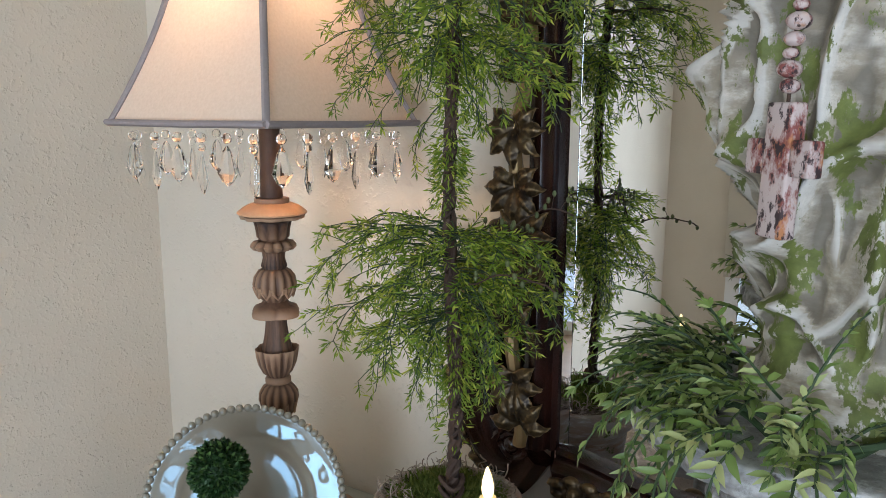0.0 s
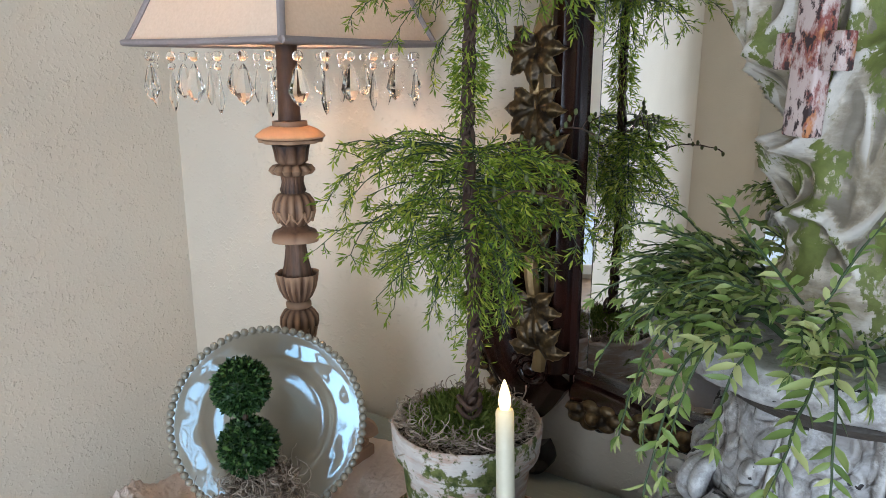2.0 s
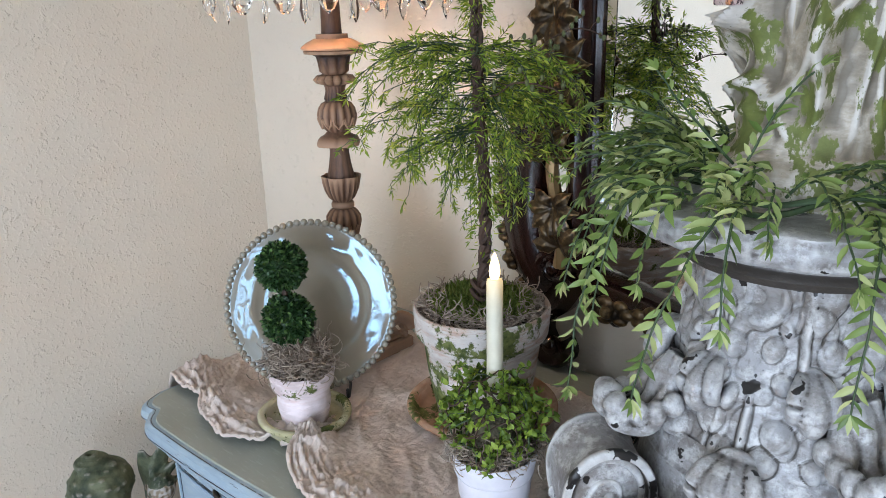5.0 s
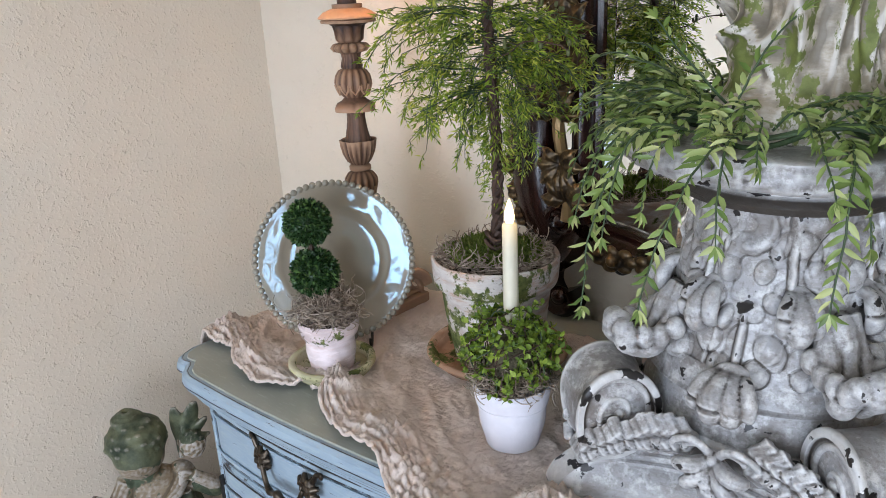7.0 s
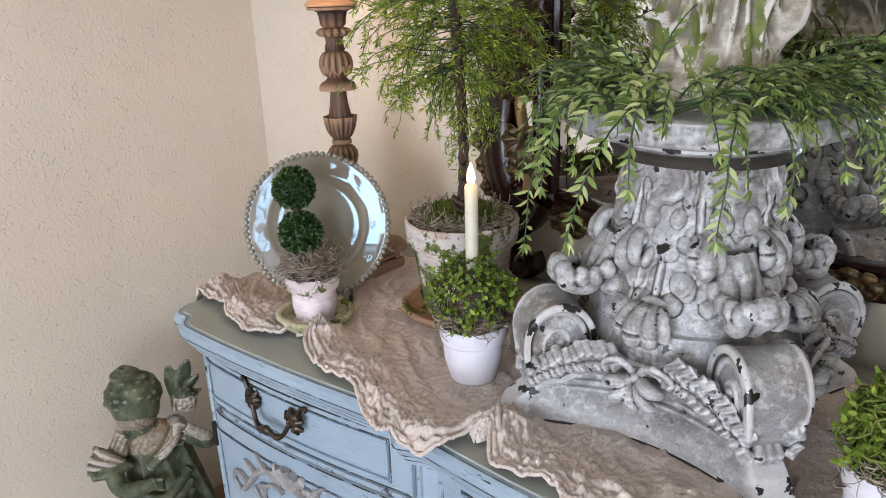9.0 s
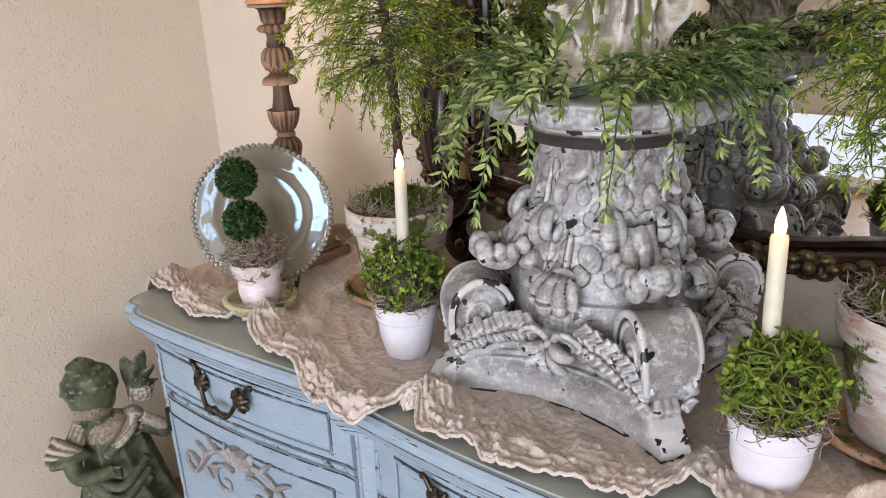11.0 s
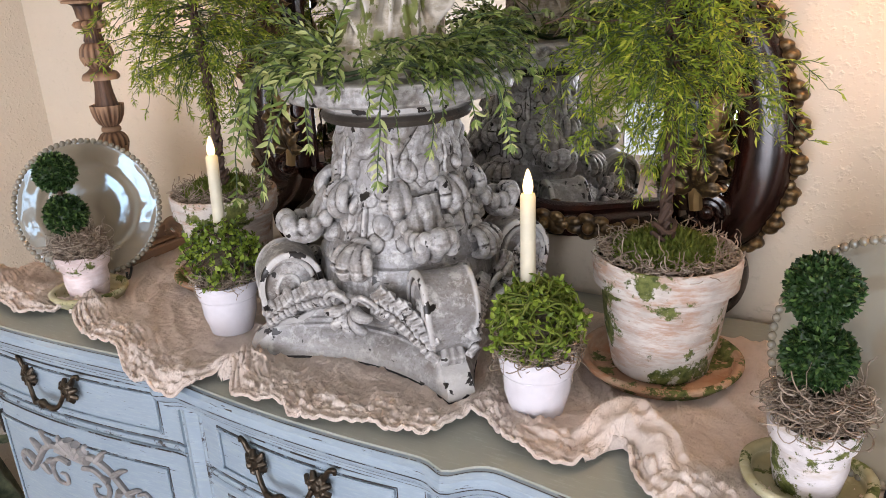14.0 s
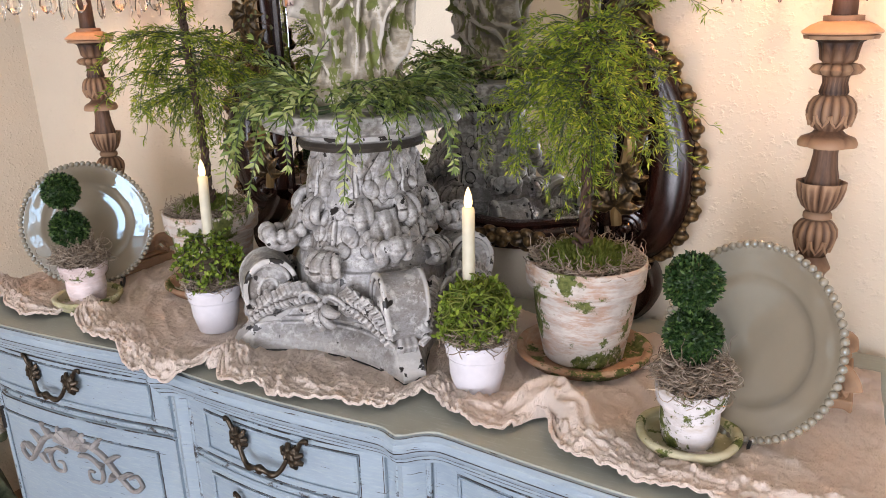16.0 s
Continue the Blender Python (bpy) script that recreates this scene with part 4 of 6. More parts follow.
def arc(rng, p, d, length, droop, steps, wander=0.12):
    """A stem that starts along d and sags."""
    pts = [p.copy()]
    d = d.normalized()
    for i in range(steps):
        d = (d + Vector((rng.gauss(0, wander), rng.gauss(0, wander), rng.gauss(0, wander) - droop / steps * (0.5 + i / steps)))).normalized()
        p = p + d * (length / steps)
        pts.append(p.copy())
    return pts


def big_pot(at, seed, turn, label):
    rng = random.Random(seed)
    ob = thing("topiary_pot", at, label, "plant pot", "pair of large topiary pots", turn)
    part("pot", pot_soup(0.110, 0.074, 0.190, 0.048).moved(Matrix.Translation((0, 0, 0.010))), BIGPOT, ob, angle=0.4)
    part("moss_bed", Soup().lathe([(0.102, 0.176), (0.08, 0.186), (0.04, 0.192), (0, 0.194)], 32), SOIL, ob)
    t = part("green_moss", blade_tuft(rng, (0, 0), 0.080, 0.196, 4200, 0.014, 0.018), MOSS, ob, "tufts of green moss", weld=False)
    tagged(t, kind="stuff")
    c = part("dried_moss", curls(rng, (0, 0), 0.066, 0.097, 0.194, 800, 0.012, 0.002, 0.0009, 0.040), SPANISH, ob, "curly grey-brown dried moss", weld=False)
    tagged(c, kind="stuff")
    return ob


def saucer(at, r, mat, label):
    ob = tagged(new("saucer", saucer_soup(r).mesh("saucer", mat, True)), label, "saucer", "pot saucers")
    ob.location = at
    return ob


CLOTH = TOP + 0.008
saucer((-0.527, 0.835, CLOTH), 0.124, SAUCER, "mossy terracotta saucer under a large topiary pot")
saucer((0.390, 0.838, CLOTH), 0.124, SAUCER, "mossy terracotta saucer under a large topiary pot")
big_pot((-0.527, 0.835, CLOTH), 11, 0, "whitewashed terracotta pot with green stains and moss on top")
big_pot((0.390, 0.838, CLOTH), 12, 140, "whitewashed terracotta pot with pink clay showing and moss patches")


# ---- small white pots with moss balls and candles ----
def candle_pot(at, seed, style):
    rng = random.Random(seed)
    ob = thing("candle_pot", at, "small white-painted pot with a leafy moss ball on top", "plant pot", "pair of candle pots")
    part("pot", pot_soup(0.056, 0.039, 0.098, 0.030, 0.005, 44, 1.0), WHITEPOT, ob, angle=0.3)
    part("moss_core", Soup().ball((0, 0, 0.134), 0.035, 20, 14), SOIL, ob)
    c = part("dried_moss", curls(rng, (0, 0), 0.028, 0.058, 0.104, 460, 0.012, 0.0, 0.0008, 0.040), SPANISH, ob, "curly dried moss spilling over the rim", weld=False)
    tagged(c, kind="stuff")
    lv, loops, twigs = Soup(), Soup(), Soup()
    mid = Vector((0, 0, 0.142))
    for n in range(170 if style else 62):
        # a runner that winds over the ball
        ax = Vector((rng.gauss(0, 1), rng.gauss(0, 1), rng.gauss(0, 0.7))).normalized()
        e1 = ax.orthogonal().normalized()
        e2 = ax.cross(e1)
        a0, sweep = rng.uniform(0, 6.28), rng.uniform(0.8, 2.4)
        R0, off = rng.uniform(0.044, 0.064), rng.uniform(-0.04, 0.04)
        pts = []
        for i in range(11):
            a = a0 + sweep * i / 10
            rr = math.sqrt(max(1e-5, R0 * R0 - off * off)) * (1 + 0.10 * math.sin(i * 1.3 + n))
            p = mid + e1 * (rr * math.cos(a)) + e2 * (rr * math.sin(a)) + ax * off
            p.z = max(p.z, 0.102)
            pts.append(p)
        (loops if n % 2 or style else twigs).tube(pts, 0.0017 if style else 0.0012, 4)
        for i in range(1, 11, 3):
            p = pts[i]
            d = (p - mid).normalized()
            for _ in range(2 if style else 3):
                v = (d * rng.uniform(0.2, 1.2) + Vector((rng.gauss(0, 0.7), rng.gauss(0, 0.7), rng.gauss(0.1, 0.7)))).normalized()
                sd = v.cross(d + Vector((rng.gauss(0, 0.5), rng.gauss(0, 0.5), rng.gauss(0, 0.5)))).normalized()
                L = rng.uniform(0.007, 0.0125)
                blade(lv, p, v, sd, L, L * (0.50 if style else 0.66), 0.15)
    # loose shoots that stand out from the ball
    for _ in range(34 if style else 70):
        d = Vector((rng.gauss(0, 1), rng.gauss(0, 1), rng.gauss(0.3, 0.8))).normalized()
        if d.z < -0.3:
            continue
        pts = arc(rng, mid + d * 0.050, d + Vector((rng.gauss(0, 0.6), rng.gauss(0, 0.6), rng.gauss(0, 0.6))), rng.uniform(0.018, 0.045), 1.4, 5, 0.3)
        loops.tube(pts, 0.0008, 3)
        for p in pts[1:]:
            for _ in range(3):
                v = Vector((rng.gauss(0, 1), rng.gauss(0, 1), rng.gauss(0.2, 0.8))).normalized()
                L = rng.uniform(0.007, 0.012)
                blade(lv, p, v, v.orthogonal().normalized(), L, L * 0.62, 0.15)
    tagged(part("foliage", lv, CRESS, ob, "bright green small-leaved foliage", weld=False), kind="stuff")
    tagged(part("runner_stem", loops, MOSS if style else STEM, ob, weld=False), kind="stuff")
    tagged(part("bare_vine", twigs if twigs.v else Soup().tube([(0.03, 0, 0.09), (0.05, 0.01, 0.11), (0.052, 0.0, 0.13)], 0.001, 4), VINE, ob, weld=False), kind="stuff")
    return ob


candle_pot((-0.352, 0.648, CLOTH), 21, 0)
candle_pot((0.262, 0.642, CLOTH), 22, 1)


def candle(base, tip, label):
    base, tip = Vector(base), Vector(tip)
    L = (tip - base).length
    m = Matrix.Translation(base) @ (tip - base).to_track_quat("Z", "Y").to_matrix().to_4x4()
    ob = new("taper_candle")
    ob.matrix_world = m
    tagged(ob, label, "candle", "pair of taper candles")
    R, zf = 0.0108, L - 0.034
    part("sleeve", Soup().lathe([(0, 0), (R, 0), (R * 0.99, zf - 0.06)], 24), WAX, ob)
    part("lit_end", Soup().lathe([(R * 0.99, zf - 0.06), (R * 0.985, zf - 0.004), (R * 0.85, zf), (0.004, zf - 0.001)], 24), WAX_TOP, ob, "translucent end glowing warm yellow")
    fl = [(0.0045, zf - 0.002), (0.0068, zf + 0.004), (0.0074, zf + 0.010), (0.0062, zf + 0.018), (0.0036, zf + 0.027), (0.0012, zf + 0.033), (0, zf + 0.034)]
    part("flame_tip", Soup().lathe(fl, 16), FLAME, ob, "glowing LED flame tip")
    return ob


candle((-0.352, 0.650, 0.985), (-0.381, 0.686, 1.229), "ivory LED taper candle, lit, stuck in a moss ball")
candle((0.247, 0.644, 0.985), (0.234, 0.674, 1.228), "ivory LED taper candle, lit, stuck in a moss ball")


# ---- little double-ball boxwood topiaries ----
def boxwood(at, seed, balls, label, wash):
    rng = random.Random(seed)
    ob = thing("boxwood_topiary", at, label, "topiary", "pair of boxwood topiaries")
    part("pot", pot_soup(0.053, 0.038, 0.094, 0.030, 0.005, 44).moved(Matrix.Translation((0, 0, 0.010))), wash, ob, angle=0.4)
    part("trunk", Soup().tube([(0, 0, 0.07), (balls[0][0] * 0.5, balls[0][1] * 0.5, 0.12), balls[0][:3], balls[1][:3]], 0.005, 8), VINE, ob)
    for bx, by, bz, r in balls:
        s = Soup()
        s.ball((bx, by, bz), r * 0.82, 18, 12)
        core = part("leaf_ball", s, BOX, ob, "clipped ball of dark green boxwood leaves")
        lv = Soup()
        for _ in range(2300):
            d = Vector((rng.gauss(0, 1), rng.gauss(0, 1), rng.gauss(0, 1))).normalized()
            p = Vector((bx, by, bz)) + d * r * rng.uniform(0.78, 0.93)
            v = (d * 0.8 + Vector((rng.gauss(0, 1), rng.gauss(0, 1), rng.gauss(0, 1))) * 0.55).normalized()
            sd = v.orthogonal().normalized()
            sd.rotate(Matrix.Rotation(rng.uniform(0, 6.28), 3, v))
            L = rng.uniform(0.0055, 0.0095)
            blade(lv, p, v, sd, L, L * 0.55, 0.12)
        tagged(part("leaves", lv, BOX, core, weld=False), kind="stuff")
    c = part("dried_moss", curls(rng, (0, 0), 0.014, 0.056, 0.112, 700, 0.026, 0.003, 0.0008, 0.045), SPANISH, ob, "tangle of curly dried moss", weld=False)
    tagged(c, kind="stuff")
    return ob


saucer((-0.728, 0.622, CLOTH), 0.076, CREAMSAUCER, "mossy glazed saucer under a small topiary")
saucer((0.622, 0.620, CLOTH), 0.076, CREAMSAUCER, "mossy glazed saucer under a small topiary")
boxwood((-0.728, 0.622, CLOTH), 31, ((-0.029, 0.004, 0.178, 0.0425), (-0.041, 0.008, 0.264, 0.0405)), "double-ball boxwood topiary in a blush-washed pot on a saucer", PINKPOT)
boxwood((0.622, 0.620, CLOTH), 32, ((-0.007, 0.018, 0.171, 0.0425), (-0.013, 0.018, 0.254, 0.0415)), "double-ball boxwood topiary in a white-washed pot on a saucer", WASHPOT)


# ---- beaded chargers on easels ----
def ripple(x, y):
    """Hand-thrown unevenness of the charger's broad rim."""
    a, r = math.atan2(y, x), math.hypot(x, y)
    k = smoothstep(0.097, 0.120, r) * smoothstep(0.146, 0.128, r)
    return k * (0.0007 * math.sin(8 * a + 60 * r) + 0.0005 * math.sin(13 * a - 90 * r + 1))


def charger(centre, az, tilt, label):
    m = pose(*centre, 0, 0, az) @ pose(0, 0, 0, 90 - tilt, 0, 0)
    ob = new("charger_plate")
    ob.matrix_world = m
    tagged(ob, label, "plate", "pair of chargers")
    R = 0.1450
    prof = [(0, -0.012), (0.075, -0.012), (0.092, -0.009), (0.103, -0.001), (R - 0.004, 0.008), (R, 0.010), (R - 0.002, 0.0124), (R - 0.006, 0.0115), (0.134, 0.0094), (0.128, 0.0084), (0.120, 0.0070), (0.112, 0.0056), (0.107, 0.0047), (0.102, 0.0035), (0.098, 0.0005), (0.092, -0.004),
            (0.082, -0.006), (0.06, -0.0068), (0, -0.007)]
    wav = lambda a, k, r: r * (1 + 0.003 * math.sin(4 * a + 0.7))
    dish = Soup().lathe(prof, 144, shape=wav)
    dish.v = [(x, y, z + ripple(x, y) if math.hypot(x, y) > 0.097 else z) for x, y, z in dish.v]
    part("dish", dish, PLATE, ob, angle=1.2)
    one = Soup().ball((0, 0, 0), 0.0062, 12, 8).mesh("rim_bead", PLATE, True)
    for k in range(74):
        a = 2 * math.pi * k / 74
        b = new("rim_bead", one)
        b.parent = ob
        b.location = ((R + 0.001) * math.cos(a), (R + 0.001) * math.sin(a), 0.0115)
    return ob


def easel(at, az, label):
    ob = thing("plate_easel", at, label, "easel", "plate easels", az)
    for sx in (-1, 1):
        pts = spline([(sx * 0.055, -0.060, 0.022), (sx * 0.055, -0.062, 0.008), (sx * 0.055, -0.045, 0.003), (sx * 0.05, 0.02, 0.006), (sx * 0.04, 0.05, 0.05), (sx * 0.02, 0.075, 0.15)], 30)
        part("prong", Soup().tube(pts, 0.0028, 7), IRON, ob)
    part("back_leg", Soup().tube(spline([(0, 0.077, 0.15), (0, 0.10, 0.08), (0, 0.13, 0.003)], 14), 0.0028, 7), IRON, ob)
    part("crossbar", Soup().tube([(-0.05, 0.02, 0.006), (0.05, 0.02, 0.006)], 0.0025, 7), IRON, ob)
    return ob


charger((-0.822, 0.722, 1.032), 43, 14, "taupe glazed charger with a beaded rim, leaning on an easel")
charger((0.688, 0.710, 1.022), -30, 16, "taupe glazed charger with a beaded rim, leaning on an easel")
easel((-0.815, 0.725, CLOTH), 43, "black wire plate easel")
easel((0.690, 0.712, CLOTH), -30, "black wire plate easel")


# ---- buffet lamps ----
def lobed(count, amp, ks):
    return lambda a, k, r: r * (1 + (amp * (abs(math.cos(count * a / 2)) - 0.5) if k in ks else 0))


class Column(Soup):
    """Turned pieces of the lamp column, drawn at catalogue size and brought to the lamp's true proportions."""

    def mesh(self, *args, **kw):
        self.v = [(x * 0.83, y * 0.83, z if z < 0.27 else 0.27 + (z - 0.27) * 0.84) for x, y, z in self.v]
        return super().mesh(*args, **kw)


def buffet_lamp(at, label, crystals_seed):
    rng = random.Random(crystals_seed)
    ob = thing("buffet_lamp", at, label, "table lamp", "pair of buffet lamps")
    z0 = 0.0
    base = Soup()
    for k, (w, h0, h1) in enumerate(((0.088, 0.0, 0.022), (0.078, 0.022, 0.030), (0.060, 0.030, 0.060))):
        base.box(-w, w, -w, w, h0, h1)
    rounded(base, "base", LAMPWOOD, ob, 0.004)
    for sx in (-1, 1):
        for sy in (-1, 1):
            s = Soup()
            pts = []
            for i in range(26):
                a = i / 25 * 2.6 * math.pi
                r = 0.024 * (1 - 0.7 * i / 25)
                pts.append((0.108 + r * math.cos(a) * 1.0 - 0.012, 0, 0.040 + r * 1.15 * math.sin(a)))
            s.tube(pts, lambda q: 0.009 - 0.004 * q, 8, squash=1.6)
            s.moved(Matrix.Rotation(math.atan2(sy, sx), 4, "Z"))
            part("scroll_foot", s, LAMPWOOD, ob)
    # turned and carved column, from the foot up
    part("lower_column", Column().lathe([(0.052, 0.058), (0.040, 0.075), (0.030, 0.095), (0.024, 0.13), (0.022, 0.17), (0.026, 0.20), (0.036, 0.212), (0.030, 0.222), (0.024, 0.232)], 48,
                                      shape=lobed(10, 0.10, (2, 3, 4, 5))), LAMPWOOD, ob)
    part("gadroon_bulb", Column().lathe([(0.020, 0.232), (0.026, 0.240), (0.034, 0.252), (0.0385, 0.266), (0.0375, 0.280), (0.030, 0.292), (0.021, 0.298)], 72, shape=lobed(14, 0.13, (1, 2, 3, 4, 5))), LAMPWOOD, ob)
    for k in range(9):
        a = k * 2 * math.pi / 9
        petal = [(0.030 * math.cos(a + d), 0.030 * math.sin(a + d), 0.246 + h) for d, h in ((-0.30, 0.016), (-0.24, 0.004), (0, -0.006), (0.24, 0.004), (0.30, 0.016))]
        petal = [(x * (1 + 0.22 * (z - 0.24) / 0.02), y * (1 + 0.22 * (z - 0.24) / 0.02), z) for x, y, z in petal]
        part("carved_petal", Column().tube(petal, 0.0028, 6), LAMPWOOD, ob)
    part("collar", Column().lathe([(0.021, 0.297), (0.026, 0.301), (0.026, 0.309), (0.022, 0.314)], 36), LAMPWOOD, ob)
    part("leaf_cup", Column().lathe([(0.020, 0.313), (0.028, 0.322), (0.036, 0.340), (0.040, 0.358), (0.0425, 0.372), (0.038, 0.366), (0.031, 0.362)], 64,
                                  shape=lambda a, k, r: r * (1 + (0.12 * (abs(math.cos(3 * a)) - 0.5) if 0 < k < 5 else 0) + (0.05 * math.cos(18 * a) if 0 < k < 4 else 0))), LAMPWOOD, ob)
    part("vase_column", Column().lathe([(0.032, 0.358), (0.029, 0.376), (0.024, 0.400), (0.021, 0.425), (0.022, 0.440), (0.030, 0.450)], 48, shape=lobed(12, 0.05, (0, 1, 2, 3))), LAMPWOOD, ob)
    part("scroll_collar", Column().lathe([(0.027, 0.446), (0.040, 0.440), (0.0475, 0.440), (0.0485, 0.447), (0.044, 0.456), (0.030, 0.463), (0.024, 0.470)], 64, shape=lobed(4, 0.16, (1, 2, 3, 4))), LAMPWOOD, ob)
    part("gadroon_bulb", Column().lathe([(0.022, 0.468), (0.030, 0.477), (0.039, 0.492), (0.0415, 0.505), (0.0385, 0.520), (0.031, 0.531), (0.024, 0.535)], 72, shape=lobed(14, 0.12, (1, 2, 3, 4, 5))), LAMPWOOD, ob)
    for k in range(10):
        a = k * 2 * math.pi / 10
        petal = [(0.037 * math.cos(a + d), 0.037 * math.sin(a + d), 0.486 + h) for d, h in ((-0.28, 0.014), (-0.22, 0.003), (0, -0.007), (0.22, 0.003), (0.28, 0.014))]
        petal = [(x * (1 + 0.17 * (z - 0.485) / 0.02), y * (1 + 0.17 * (z - 0.485) / 0.02), z) for x, y, z in petal]
        part("carved_petal", Column().tube(petal, 0.003, 6), LAMPWOOD, ob)
    part("fluted_neck", Column().lathe([(0.023, 0.534), (0.025, 0.540), (0.021, 0.556), (0.022, 0.565), (0.025, 0.570)], 60, shape=lobed(18, 0.07, (1, 2, 3))), LAMPWOOD, ob)
    part("beaded_ring", Column().lathe([(0.024, 0.569), (0.036, 0.573), (0.0425, 0.581), (0.036, 0.589), (0.024, 0.592)], 72, shape=lobed(12, 0.22, (1, 2, 3))), LAMPWOOD, ob)
    part("acanthus_capital", Column().lathe([(0.024, 0.591), (0.030, 0.598), (0.032, 0.615), (0.035, 0.628), (0.048, 0.636), (0.058, 0.634), (0.060, 0.640), (0.05, 0.645)], 72,
                                          shape=lobed(8, 0.13, (1, 2, 3, 4, 5, 6))), LAMPWOOD, ob)
    part("bobeche", Column().lathe([(0.0, 0.643), (0.066, 0.643), (0.068, 0.646), (0.066, 0.649), (0.054, 0.658), (0.040, 0.664), (0.034, 0.665), (0.0, 0.665)], 56), BOBECHE, ob, "orange-washed turned dish")
    part("neck", Column().lathe([(0.034, 0.664), (0.034, 0.674), (0.022, 0.675), (0.021, 0.70), (0.0195, 0.80), (0.021, 0.814), (0.062, 0.816), (0.063, 0.822), (0.0, 0.823)], 36), LAMPWOOD, ob)
    # shade: four bowed panels with piping
    zb, zt, sb, st = 0.730, 1.02, 0.168, 0.085
    half = lambda k: st + (sb - st) * (1 - k) ** 1.55
    for q in range(4):
        rot = Matrix.Rotation(q * math.pi / 2, 4, "Z")
        s = Soup()
        s.grid([[(half(k / 14) * u, -half(k / 14) + 0.001, zb + (zt - zb) * k / 14) for u in [i / 10 * 2 - 1 for i in range(11)]] for k in range(15)])
        part("shade_panel", s.moved(rot), SHADE, ob, "peach linen shade panel, lit from within")
        pts = [(half(k / 14), -half(k / 14), zb + (zt - zb) * k / 14) for k in range(15)]
        part("shade_piping", Soup().tube(pts, 0.006, 8, squash=0.8).moved(rot), TRIM, ob)
        part("shade_trim", Soup().tube([(-sb - 0.003, -sb - 0.002, zb), (0, -sb - 0.002, zb - 0.001), (sb + 0.003, -sb - 0.002, zb)], 0.0075, 8, squash=0.7).moved(rot), TRIM, ob)
        part("shade_trim", Soup().tube([(-st, -st, zt), (st, -st, zt)], 0.006, 8).moved(rot), TRIM, ob)
        for i in range(6):
            u = (i + 0.5) / 6 * 2 - 1
            x, y = sb * 0.93 * u, -sb * 0.93
            long = i % 2
            size = (0.0185, 0.056) if not long else (0.0095, 0.058)
            ztop = zb - 0.008
            c = Soup()
            c.ball((x, y, ztop - 0.012), 0.0075, 8, 6)
            if long:
                c.ball((x, y, ztop - 0.026), 0.0058, 8, 6)
            za = ztop - (0.022 if not long else 0.034)
            rr = [(0.0015, za), (size[0] * 0.45, za - size[1] * 0.15), (size[0] * 0.75, za - size[1] * 0.42), (size[0], za - size[1] * 0.66), (size[0] * 0.55, za - size[1] * 0.88), (0.0008, za - size[1])]
            tw = rng.uniform(0, 3)
            rows_ = [[(x + r * math.cos(a + tw) , y + r * 0.55 * math.sin(a + tw), z) for a in [j * math.pi / 4 for j in range(8)]] for r, z in rr]
            c.grid(rows_, close_u=True)
            part("crystal_drop", c.moved(rot), CRYSTAL, ob, "faceted clear crystal drop", smooth=False)
    part("bulb", Soup().ball((0, 0, 0.87), 0.028, 16, 10, (1, 1, 1.25)), BULB, ob, "lit warm bulb")
    return ob


buffet_lamp((-0.888, 0.862, CLOTH), "carved weathered wood buffet lamp with peach shade and crystal drops, lit", 5)
buffet_lamp((0.752, 0.905, CLOTH), "carved weathered wood buffet lamp beside a charger, lit", 6)
for nm, x, y, watts in (("lamp_glow", -0.888, 0.862, 4.6), ("lamp_glow", 0.752, 0.905, 9.0)):
    d = bpy.data.lights.new(nm, "POINT")
    d.energy, d.color, d.shadow_soft_size = watts, (1.0, 0.74, 0.47), 0.03
    o = new(nm, d)
    o.location = (x, y, CLOTH + 0.93)


# ---- inverted Corinthian capital used as a pedestal ----
DARKEDGE = plain("black_lower_edge", (0.02, 0.018, 0.016), 0.7, 0, 60, 0.6)
CAP = (-0.055, 0.798, TOP + 0.010)


